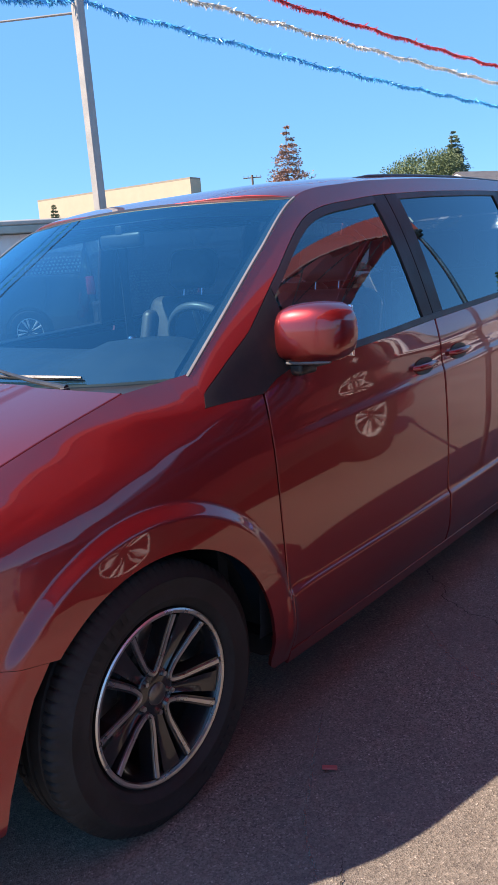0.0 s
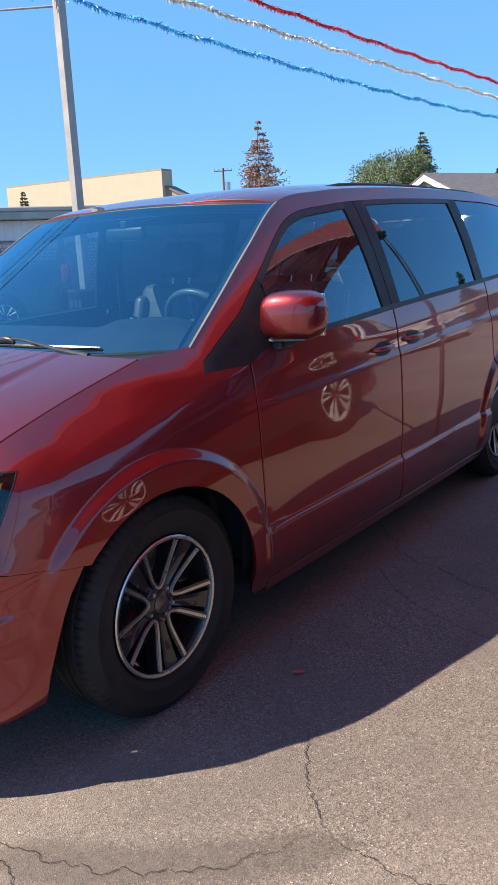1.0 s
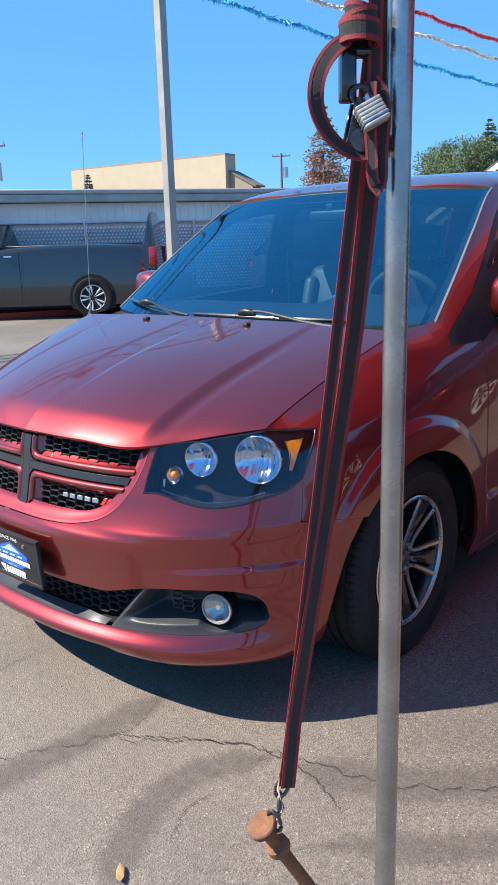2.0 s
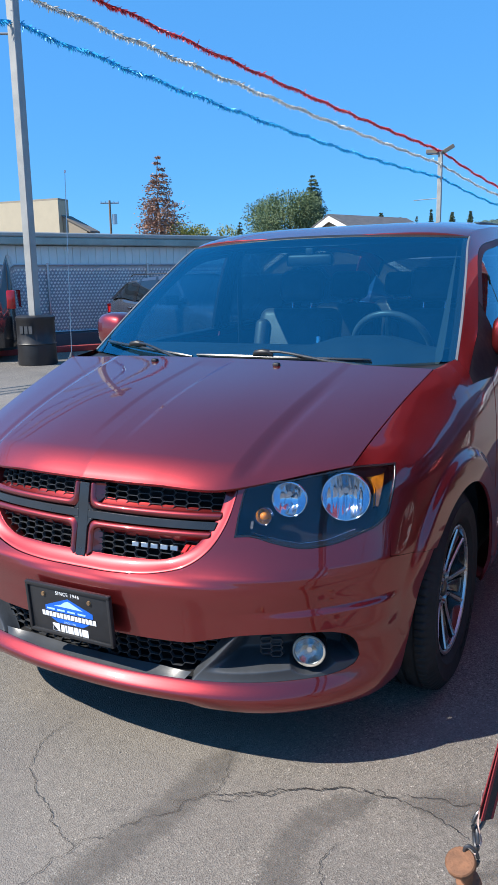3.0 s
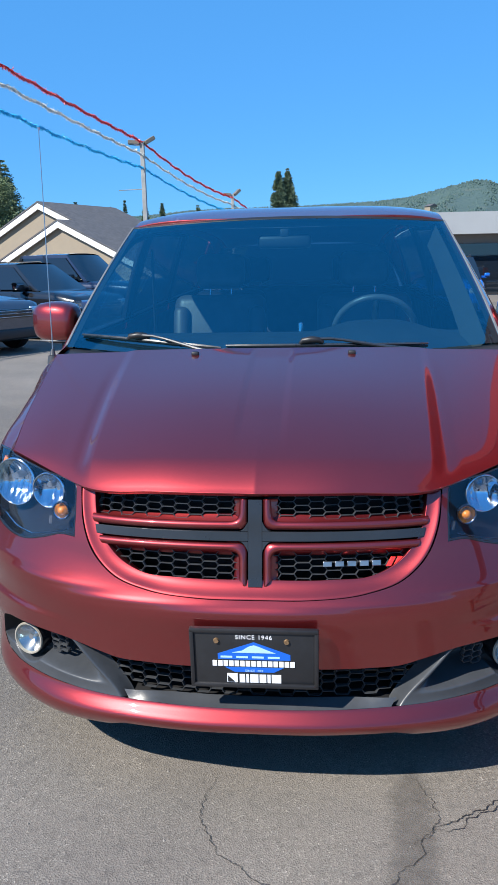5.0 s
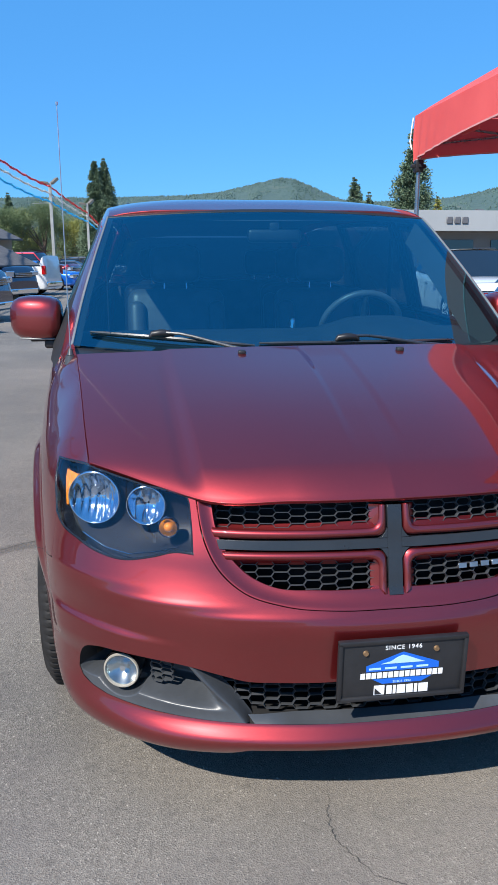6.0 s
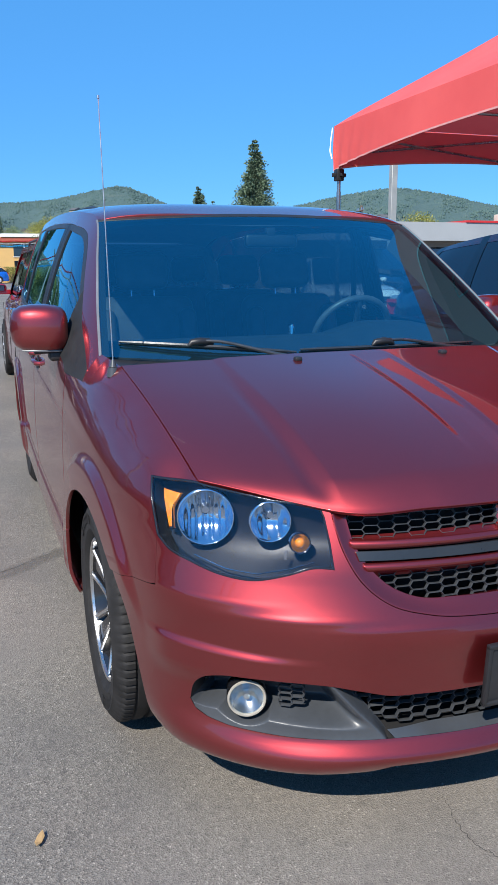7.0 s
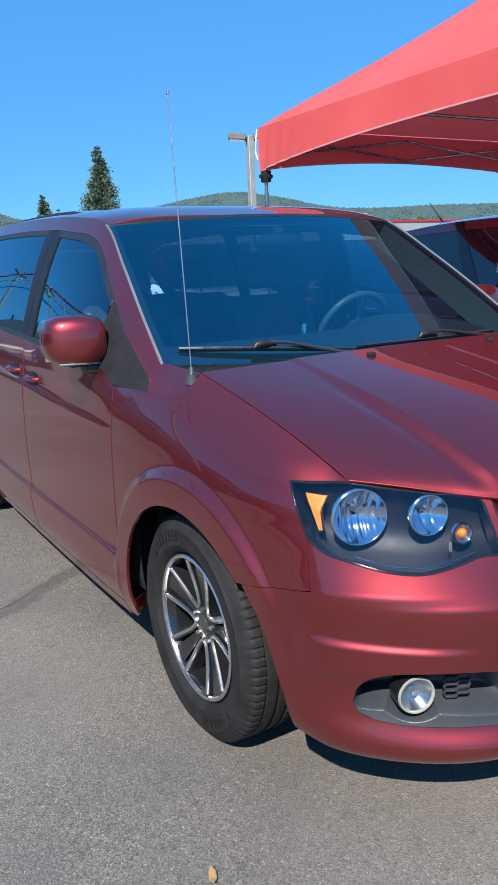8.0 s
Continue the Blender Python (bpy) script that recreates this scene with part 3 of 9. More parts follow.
def hood_skin(u, v):
    """u from side to side (-1 to 1), v from nose to windshield."""
    a = np.abs(u)
    nose = HOOD_NOSE(a * 0.756)
    nose = np.stack([0.756 * u, nose[..., 0], nose[..., 1]], -1)
    back = np.stack([0.822 * u, -0.03 + 0.075 * a ** 3, 1.160 - 0.018 * a ** 2.6], -1)
    ed = HOOD_EDGE(v)
    edge = np.stack([ed[..., 0] * np.sign(u), ed[..., 1], ed[..., 2]], -1)
    w = v[..., None]
    mid = nose * (1 - w) + back * w
    end0 = np.stack([np.sign(u) * 0.756, 0 * u - 0.590, 0 * u + 0.922], -1)
    end1 = np.stack([np.sign(u) * 0.822, 0 * u + 0.045, 0 * u + 1.142], -1)
    fix = edge - (end0 * (1 - w) + end1 * w)
    p = mid + fix * (a ** 4)[..., None]
    # rise of the middle, rounded nose, two creases running back from the grille's corners
    vv = np.clip(v, 0, 1)
    p[..., 2] += (1 - 0.6 * a ** 2 - 0.4 * a ** 3) * (0.040 * np.sin(np.pi * vv ** 0.75) ** 1.0) + 0.018 * (1 - np.exp(-vv / 0.035)) * (1 - vv) * (1 - a ** 6)
    xr = 0.462 + 0.05 * vv
    p[..., 2] += 0.011 * step(xr + 0.030, xr - 0.010, np.abs(p[..., 0])) * step(0.0, 0.10, vv) * (1 - 0.55 * step(0.35, 1.0, vv)) - 0.004 * np.exp(-((np.abs(p[..., 0]) - xr - 0.04) / 0.02) ** 2) * step(0, 0.1, vv) * step(0.9, 0.5, vv)
    # shallow channel along the middle
    p[..., 2] -= 0.0034 * step(0.080, 0.052, np.abs(p[..., 0])) * step(0.10, 0.34, vv) * step(1.0, 0.86, vv)
    return p


def windshield_skin(u, v):
    a = np.abs(u)
    low = np.stack([0.846 * u, 0.055 + 0.195 * a ** 2.4, 1.128 + 0.022 * a ** 2], -1)
    top = np.stack([0.720 * u, 0.880 + 0.094 * a ** 2.4, 1.664 - 0.027 * a ** 2], -1)
    e = ROOF_EDGE(0.25 + 0.725 * v)
    edge = np.stack([e[..., 0] * np.sign(u), 0.25 + 0.725 * v, e[..., 1]], -1)
    w = v[..., None]
    c0 = np.stack([0.846 * np.sign(u), 0 * u + 0.25, 0 * u + 1.150], -1)
    c1 = np.stack([0.720 * np.sign(u), 0 * u + 0.974, 0 * u + 1.637], -1)
    p = low * (1 - w) + top * w + (edge - c0 * (1 - w) - c1 * w) * (a ** 6)[..., None]
    lift = 0.016 * np.sin(np.pi * np.clip(v, 0, 1)) * (1 - a ** 3)
    p[..., 1] -= lift * 0.55
    p[..., 2] += lift * 0.8
    return p


def roof_skin(u, v):
    a = np.abs(u)
    y = 0.975 + v * (4.03 - 0.975)
    e = ROOF_EDGE(y)
    crown = hermite([0.88, 1.1, 1.5, 2.2, 2.9, 3.5, 3.9, 4.03], [1.664, 1.712, 1.752, 1.778, 1.778, 1.762, 1.71, 1.655])
    y0 = y - 0.095 * (1 - np.clip(v, 0, 1)) ** 6 * (1 - a ** 2.4)
    z = e[..., 1] + (crown(y0) - e[..., 1]) * (1 - a ** 4)
    return np.stack([e[..., 0] * u, y0, z], -1)


def arc(yc, r, a0, a1, n=40):
    return [(yc + r * math.cos(radians(a0 + (a1 - a0) * i / (n - 1))), HUBZ + r * math.sin(radians(a0 + (a1 - a0) * i / (n - 1)))) for i in range(n)]


def on_flank(points):
    return [(sy(y), z) for y, z in points]


van = empty("minivan", pose(0, 0, 0), "dark red metallic minivan with black grille, parked on asphalt", "car")

# ---- bumper, grille opening, headlamp opening
GRILLE_RIM = [(sx(x) if x else 0.0, z) for x, z in [(0, 0.617), (0.15, 0.619), (0.29, 0.632), (0.385, 0.66), (0.446, 0.705), (0.488, 0.765), (0.516, 0.83), (0.529, 0.877)]]
LAMP_IN = [(sx(0.516), 0.742), (sx(0.526), 0.80), (sx(0.541), 0.858), (sx(0.556), 0.884)]
LAMP_LOW = [(sx(0.516), 0.742), (sx(0.565), 0.742), (sx(0.62), 0.725), (sx(0.69), 0.708), (sx(0.755), 0.712), (sx(0.82), 0.732), (sy(-0.60), 0.750), (sy(-0.555), 0.775)]
LAMP_OUT = [(sy(-0.555), 0.775), (sy(-0.515), 0.845), (sy(-0.475), 0.912)]
HOOD_CORNER = (s_at(0.757, -0.592, 0.919), 0.919)
LAMP_TOP = [LAMP_IN[-1]] + [(s_at(x, float(HOOD_NOSE(x)[0]), float(HOOD_NOSE(x)[1]) - 0.003), float(HOOD_NOSE(x)[1]) - 0.003) for x in (0.60, 0.65, 0.70)] + [HOOD_CORNER, (sy(-0.475), 0.912)]
OPEN_TOP = [(0, 0.428), (sx(0.30), 0.424), (sx(0.38), 0.426), (sx(0.44), 0.440), (sx(0.52), 0.457), (sx(0.62), 0.466), (sx(0.70), 0.465), (sx(0.755), 0.457), (sx(0.79), 0.438), (sx(0.812), 0.403), (sx(0.819), 0.362)]
OPEN_LOW = [(0, 0.303), (sx(0.25), 0.303), (sx(0.45), 0.305), (sx(0.62), 0.309), (sx(0.74), 0.316), (sx(0.785), 0.325), (sx(0.810), 0.339), (sx(0.819), 0.362)]
LIP = [(0, 0.243), (sx(0.37), 0.240), (sx(0.42), 0.222), (sx(0.60), 0.212), (sx(0.75), 0.210), (sy(-0.62), 0.214)]
SEAM = [(sy(-0.555), 0.775), (sy(-0.57), 0.70), (sy(-0.58), 0.655), (sy(-0.55), 0.648), (sy(-0.395), 0.640)]

bumper = part("bumper", bpy.data.meshes.new("bumper"), PAINT, van, "dark red painted front bumper")
split = resample(OPEN_TOP, 200, True)
for side in (1, -1):
    low_a = [p for p in split if p[0] <= sx(0.47)]
    low_b = [p for p in split if p[0] >= sx(0.47) - 0.004]
    # between grille rim and the lower opening
    g = coons(low_a, resample(GRILLE_RIM, 120, True)[:90], [(0, 0.428), (0, 0.617)], [low_a[-1], resample(GRILLE_RIM, 120, True)[89]], 60, 100)
    sheet("skin", ring, g, PAINT, bumper, side=side, gap=0, rim=False)
    k = resample(GRILLE_RIM, 120, True)
    # below the headlamp, to the end of the fog-lamp bezel
    g = coons([tuple(k[89]), (sx(0.488), 0.715), (sx(0.516), 0.742)], list(map(tuple, k[89:])) + [LAMP_IN[3]], [tuple(k[89])] * 2, LAMP_IN, 24, 24)
    sheet("skin", ring, g, PAINT, bumper, side=side, gap=0, rim=False)
    lamp = resample(LAMP_LOW, 60, True)
    g = coons(low_b, [tuple(k[89]), (sx(0.488), 0.715)] + [tuple(p) for p in lamp], [low_b[0], tuple(k[89])], [(sx(0.819), 0.362), (sy(-0.62), 0.5), (sy(-0.578), 0.653), (sy(-0.568), 0.70), (sy(-0.5555), 0.775)], 90, 120)
    sheet("skin", ring, g, PAINT, bumper, side=side, gap=0, rim=False)
    # corner, back to the wheel arch
    g = coons([(sy(-0.60), 0.214), (sy(-0.49), 0.232)], [(sy(-0.578), 0.6535), (sy(-0.55), 0.648), (sy(-0.352), 0.6162)], [(sy(-0.60), 0.214), (sx(0.819), 0.362), (sy(-0.62), 0.5), (sy(-0.578), 0.653)], on_flank([(-0.49, 0.232), (-0.472, 0.32), (-0.435, 0.43), (-0.393, 0.545), (-0.352, 0.6162)]), 70, 150)
    sheet("skin", ring, g, PAINT, bumper, side=side, gap=0, rim=False)
    # lip below the opening
    g = coons(LIP[:5] + [(sy(-0.60), 0.214)], OPEN_LOW, [(0, 0.243), (0, 0.303)], [(sy(-0.60), 0.214), (sx(0.819), 0.362)], 60, 10)
    sheet("skin", ring, g, PAINT, bumper, side=side, gap=0, rim=False)


def lining(name, edge, d0, d1, mat, parent, side=1):
    """A wall running inwards from an edge on the skin."""
    e = resample(edge, 90)
    p, n = lifted(ring, e)
    V = np.r_[p - n * d0, p - n * d1]
    F = [(i, i + 1, 91 + i, 90 + i) for i in range(89)]
    if side < 0:
        V = V * (-1, 1, 1)
    return raw(name, V, F, mat, parent)


def bezel_depth(g, u, v):
    """A scoop that deepens towards its upper edge, with a round pocket for the lamp."""
    x = np.abs(ring(g[..., 0], g[..., 1])[..., 0])
    ledge = 0.16 + 0.10 * step(0.25, 0.8, u)
    scoop = 0.002 + 0.105 * step(ledge, ledge + 0.22, v) * step(1.0, 0.96, u) * step(0.05, 0.24, u) + 0.050 * step(0.045, 0.0, u)
    return np.maximum(scoop, 0.070 * step(0.072, 0.052, np.hypot(x - 0.697, g[..., 1] - 0.394)))


for side in (1, -1):
    # fog-lamp bezel and lower grille
    g = coons([(sx(0.36), 0.304)] + OPEN_LOW[2:], [(sx(0.50), 0.4525)] + [tuple(p) for p in split if p[0] > sx(0.505)], [(sx(0.36), 0.304), (sx(0.385), 0.330), (sx(0.43), 0.372), (sx(0.50), 0.4525)], [(sx(0.819), 0.362)] * 2, 110, 50)
    sheet("fog_lamp_bezel", ring, g, GREYPLASTIC, bumper, "grey plastic fog-lamp surround", side, gap=-0.002, depth=0.0, rim=False, inset=lambda u, v, g=g: bezel_depth(g, u, v))
    g = coons([(0, 0.303), (sx(0.18), 0.303), (sx(0.36), 0.304)], [(0, 0.325), (sx(0.18), 0.325), (sx(0.378), 0.324)], [(0, 0.303), (0, 0.325)], [(sx(0.36), 0.304), (sx(0.378), 0.324)], 40, 6)
    sheet("lip_strip", ring, g, GREYPLASTIC, bumper, side=side, rim=False, inset=lambda u, v: 0.002 + 0.006 * v + 0.024 * v * step(1.0, 0.6, u))
    lining("opening_edge", split, 0.0, 0.06, BLACK, bumper, side)

# ---- fenders, doors, quarter panels
for side, word in ((1, "left"), (-1, "right")):
    hood_line = []
    for t in np.linspace(0.03, 1, 16):
        e = HOOD_EDGE(t)
        hood_line.append((s_at(float(e[0]), float(e[1]), float(e[2]) - 0.003), float(e[2]) - 0.003))
    top = [HOOD_CORNER] + hood_line + [(sy(0.12), 1.128), (sy(0.20), 1.098), (sy(0.26), 1.076), (sy(0.32), 1.071), (sy(0.455), 1.078)]
    foot = arc(-0.02, ARCH, 139, 25)
    left = [(sy(-0.326), 0.613), (sy(-0.395), 0.641), (sy(-0.55), 0.649), (sy(-0.576), 0.656), (sy(-0.567), 0.70), LAMP_LOW[-1]] + LAMP_OUT[1:] + [HOOD_CORNER]
    g = coons(on_flank(foot), top, [left[0]] + left[2:], on_flank([foot[-1], (0.4665, 0.62), (0.462, 0.7), (0.455, 1.078)]), 170, 110)
    fender = sheet("fender", ring, g, PAINT, van, side=side, gap=0.0, roll=0.0)
    # its foot behind the wheel
    heel = [(0.42, 0.230), (0.395, 0.245)] + arc(-0.02, ARCH, -9, 25, 14)
    g = coons(on_flank([(0.42, 0.230), (0.487, 0.228)]), on_flank([heel[-1], (0.4665, 0.62)]), on_flank(heel), on_flank([(0.487, 0.228), (0.478, 0.42), (0.4665, 0.62)]), 12, 40)
    sheet("fender_foot", ring, g, PAINT, fender, "", side, gap=0.0, roll=0.0)
    # the fender runs up into the pillar's foot
    low_c = [hood_line[-1], (sy(0.12), 1.126), (sy(0.20), 1.096), (sy(0.27), 1.072)]
    g = coons(low_c, [hood_line[-1], (sy(0.12), 1.146), (sy(0.20), 1.153), (sy(0.27), 1.160)], [hood_line[-1]] * 2, [low_c[-1], (sy(0.27), 1.160)], 30, 12)
    sheet("fender_corner", ring, g, PAINT, fender, "", side, rim=False, inset=0.001)
    # flange of the fender, up to the hood's edge
    q = np.array([HOOD_CORNER] + hood_line)
    low3 = ring(q[:, 0], q[:, 1])
    V = np.concatenate([low3, low3 + np.array([-0.004, 0, -0.003]), low3 + np.array([-0.012, 0, -0.014]), low3 + np.array([-0.03, 0, -0.02])]) * (side, 1, 1)
    raw("fender_flange", V, [(j * 17 + i, j * 17 + i + 1, (j + 1) * 17 + i + 1, (j + 1) * 17 + i) for i in range(16) for j in range(3)], PAINT, fender)
    # front door
    dtop = [(y, float(BELT(y)) - 0.004) for y in np.linspace(0.62, 1.562, 10)]
    front_foot = [(0.492, 0.262), (1.562, 0.262)]
    g = coons(on_flank(front_foot), on_flank([(0.462, 1.078), (0.52, 1.112), (0.60, float(BELT(0.6)) - 0.004)] + dtop), on_flank([(0.492, 0.262), (0.483, 0.42), (0.468, 0.7), (0.462, 1.078)]), on_flank([(1.562, 0.262), (1.562, float(BELT(1.562)) - 0.004)]), 60, 70)
    door = sheet("front_door", ring, g, PAINT, van, side=side)
    g = coons(on_flank([(1.569, 0.262), (2.70, 0.262)]), on_flank([(y, float(BELT(y)) - 0.004) for y in np.linspace(1.569, 2.72, 10)]), on_flank([(1.569, 0.262), (1.569, float(BELT(1.569)) - 0.004)]), on_flank([(2.70, 0.262)] + arc(AXLE, ARCH + 0.005, 160, 130, 12) + [(2.77, 0.85), (2.74, float(BELT(2.72)))]), 60, 70)
    slider = sheet("sliding_door", ring, g, PAINT, van, side=side)
    g = coons(on_flank([(0.492, 0.205), (2.70, 0.205)]), on_flank([(0.492, 0.258), (2.70, 0.258)]), on_flank([(0.492, 0.205), (0.492, 0.258)]), on_flank([(2.70, 0.205), (2.70, 0.258)]), 50, 6)
    sheet("rocker_panel", ring, g, PAINT, van, side=side, depth=0.08)
    rear = on_flank(arc(AXLE, ARCH, 130, -10)) + [(sy(3.6), 0.26), (sy(4.0), 0.27), (_s[-1], 0.28)]
    g = coons(rear, on_flank([(2.75, float(BELT(2.74))), (3.4, float(BELT(3.4)) - 0.004), (3.85, float(BELT(3.85)))]) + [(sy(4.05), 1.27), (_s[-1], 1.24)], [(sy(2.82), 0.657), (sy(2.775), 0.85), (sy(2.75), float(BELT(2.74)))], [(_s[-1], 0.28), (_s[-1], 1.24)], 120, 50)
    sheet("quarter_panel", ring, g, PAINT, van, side=side)
    # greenhouse: A-pillar and roof rail, dark window band, panes
    ys = np.r_[np.linspace(0.255, 0.975, 24), np.linspace(1.02, 4.02, 50)]
    e = ROOF_EDGE(ys)
    rail_drop = np.interp(ys, [0.25, 0.33, 0.5, 0.975, 1.5, 3.6, 4.02], [0.052, 0.066, 0.088, 0.064, 0.056, 0.05, 0.12])
    dlo_top = [(y, z - d) for y, z, d in zip(ys, e[:, 1], rail_drop)]
    g = coons(dlo_top, [(y, z) for y, z in zip(ys, e[:, 1])], [dlo_top[0], (ys[0], e[0, 1])], [dlo_top[-1], (ys[-1], e[-1, 1])], 110, 9)
    sheet("pillar_and_roof_rail", flank, g, PAINT, van, side=side, depth=0.02, gap=0.0)
    ground_line = [(y, float(min(BELT(y), 1.078 + max(0, y - 0.30) * 0.25))) for y in ys if 0.255 <= y <= 3.86]
    def up(y):
        return float(np.interp(y, [q[0] for q in dlo_top], [q[1] for q in dlo_top]))
    def low(y):
        return float(min(BELT(y), 1.078 + max(0, y - 0.30) * 0.25))
    def band(name, y0, y1, y2, y3, mat, inset=0.0, pad=0.0, label="", parent=van, rim=True):
        """A piece of the window band: foot from y0 to y1, head from y2 to y3."""
        b = [(y, low(y) + pad) for y in np.linspace(y0, y1, 14)]
        t = [(y, up(y) - pad) for y in np.linspace(y2, y3, 14)]
        g = coons(b, t, [b[0], t[0]], [b[-1], t[-1]], 30, 20)
        return sheet(name, flank, g, mat, parent, label, side, gap=0.001, depth=0.02, inset=inset, rim=rim)
    # sail panel ahead of the mirror, pillars between the panes
    sheet("sail_panel", flank, coons([(0.24, 1.070), (0.455, 1.073), (0.52, 1.105), (0.62, low(0.62))], [(y, up(y)) for y in np.linspace(0.262, 0.66, 10)], [(0.24, 1.070), (0.262, up(0.262))], [(0.62, low(0.62)), (0.645, 1.23), (0.66, up(0.66))], 24, 14), SAIL, van, "black sail panel", side, gap=0.0, depth=0.03)
    pane = sheet("front_side_window", flank, coons([(y, low(y) + 0.012) for y in np.linspace(0.63, 1.475, 12)], [(y, up(y) - 0.026) for y in np.linspace(0.675, 1.405, 14)], [(0.63, low(0.63) + 0.012), (0.655, 1.24), (0.675, up(0.675) - 0.026)], [(1.475, low(1.475) + 0.012), (1.405, up(1.405) - 0.026)], 30, 20), SIDEGLASS, van, "tinted front side window", side, inset=0.006, rim=False)
    sheet("window_seal", flank, coons([(y, up(y) - 0.028) for y in np.linspace(0.66, 1.42, 14)], [(y, up(y)) for y in np.linspace(0.66, 1.42, 14)], [(0.66, up(0.66) - 0.028), (0.66, up(0.66))], [(1.42, up(1.42) - 0.028), (1.42, up(1.42))], 30, 4), BLACK, van, "", side, gap=0, depth=0.03)
    sheet("belt_seal", flank, coons([(y, low(y) - 0.006) for y in np.linspace(0.60, 3.80, 20)], [(y, low(y) + 0.014) for y in np.linspace(0.60, 3.80, 20)], [(0.60, low(0.6) - 0.006), (0.60, low(0.6) + 0.014)], [(3.8, low(3.8) - 0.006), (3.8, low(3.8) + 0.014)], 60, 4), BLACK, van, "", side, gap=-0.001, depth=0.03, inset=-0.004)
    band("door_pillar", 1.475, 1.565, 1.405, 1.505, SATINBLACK)
    band("door_pillar", 1.567, 1.655, 1.507, 1.605, SATINBLACK)
    sheet("sliding_door_window", flank, coons([(y, low(y) + 0.012) for y in np.linspace(1.652, 2.63, 12)], [(y, up(y) - 0.02) for y in np.linspace(1.602, 2.55, 12)], [(1.652, low(1.652) + 0.012), (1.602, up(1.602) - 0.02)], [(2.63, low(2.63) + 0.012), (2.62, 1.45), (2.55, up(2.55) - 0.02)], 30, 20), PRIVACY, van, "dark privacy glass in the sliding door", side, inset=0.006, rim=False)
    sheet("window_seal", flank, coons([(y, up(y) - 0.022) for y in np.linspace(1.59, 2.60, 14)], [(y, up(y)) for y in np.linspace(1.59, 2.60, 14)], [(1.59, up(1.59) - 0.022), (1.59, up(1.59))], [(2.60, up(2.60) - 0.022), (2.60, up(2.60))], 30, 4), BLACK, van, "", side, gap=0, depth=0.03)
    band("rear_pillar", 2.628, 2.74, 2.548, 2.68, SATINBLACK)
    band("rear_side_window", 2.742, 3.72, 2.682, 3.60, PRIVACY, 0.005, 0.004, "dark privacy glass behind the sliding door", rim=False)
    band("tail_pillar", 3.72, 3.86, 3.60, 3.98, PAINT)

# ---- hood, roof, windshield
hood = sheet("hood", hood_skin, square(361, 90, -1, 1), PAINT, van, "dark red hood with two raised creases", gap=0.002, depth=0.014)
sheet("roof", roof_skin, square(61, 90, -1, 1), PAINT, van, gap=0.0, depth=0.012)
screen = sheet("windshield", windshield_skin, square(61, 40, -1, 1), WINDSHIELD, van, "tinted windshield", rim=False)
for side in (1, -1):
    g = np.stack([np.broadcast_to(np.linspace(0.999, 1.010, 5)[:, None], (5, 40)), np.broadcast_to(np.linspace(0.0, 1.0, 40)[None], (5, 40))], -1)
    sheet("windshield_moulding", windshield_skin, g, MOULD, van, "pale grey windshield side moulding", side, gap=0, depth=0.01, inset=-0.004)
g = square(61, 5, -1, 1, 0.985, 1.008)
sheet("roof_moulding", windshield_skin, g, BLACK, van, gap=0, depth=0.01, inset=-0.002)
# tail: gate and backlight, seen only past the roof
V, F = [], []
for i, y in enumerate(np.linspace(0, 1, 9)):
    for u in np.linspace(-1, 1, 13):
        V.append((0.69 * u * (1 + 0.22 * (1 - y)), 4.03 + 0.12 * (1 - y) - 0.05 * abs(u) ** 3, 1.23 + 0.40 * y))
F = [(r * 13 + c, r * 13 + c + 1, (r + 1) * 13 + c + 1, (r + 1) * 13 + c) for r in range(8) for c in range(12)]
raw("rear_window", V, F, PRIVACY, van, "dark rear window")
V = []
for z in np.linspace(0.30, 1.226, 12):
    for u in np.linspace(-1, 1, 13):
        V.append((0.84 * u, 4.145 + 0.05 * step(0.60, 0.52, z) + 0.02 * math.sin(math.pi * (z - 0.5)) - 0.06 * abs(u) ** 3, z))
F = [(r * 13 + c, r * 13 + c + 1, (r + 1) * 13 + c + 1, (r + 1) * 13 + c) for r in range(11) for c in range(12)]
raw("tailgate", V, F, PAINT, van)
# roof rails
for side in (1, -1):
    bm = bmesh.new()
    ry = np.linspace(1.5, 3.55, 18)
    rz = roof_skin(np.full(18, 0.86), (ry - 0.975) / 3.055)
    tube(bm, [(side * float(p[0]), float(p[1]), float(p[2]) + (0.001 if 0 < i < 17 else -0.008)) for i, p in enumerate(rz)], 0.008, 8)
    part("roof_rail", bm, BLACK, van)

# ---- cowl, wiper arms, washer nozzles, antenna
def cowl_skin(u, v):
    a = np.abs(u)
    return np.stack([0.84 * u, -0.05 + 0.035 * a ** 3 + v * (0.12 + 0.16 * a ** 2.2), 1.112 - 0.012 * a ** 2 + 0.014 * v + 0.028 * a ** 3 * v], -1)
sheet("cowl", cowl_skin, square(50, 8, -1, 1), BLACK, van, "black plastic cowl", rim=False)


def on_glass(u, v, d=0.012):
    p, n = lifted(windshield_skin, np.array([[[u, v]]], float))
    return Vector(p[0, 0] + n[0, 0] * d)


WIPER = worn("wiper enamel", (0.030, 0.034, 0.040), 0.30, 0.2, 30, 0.2, 0.5)


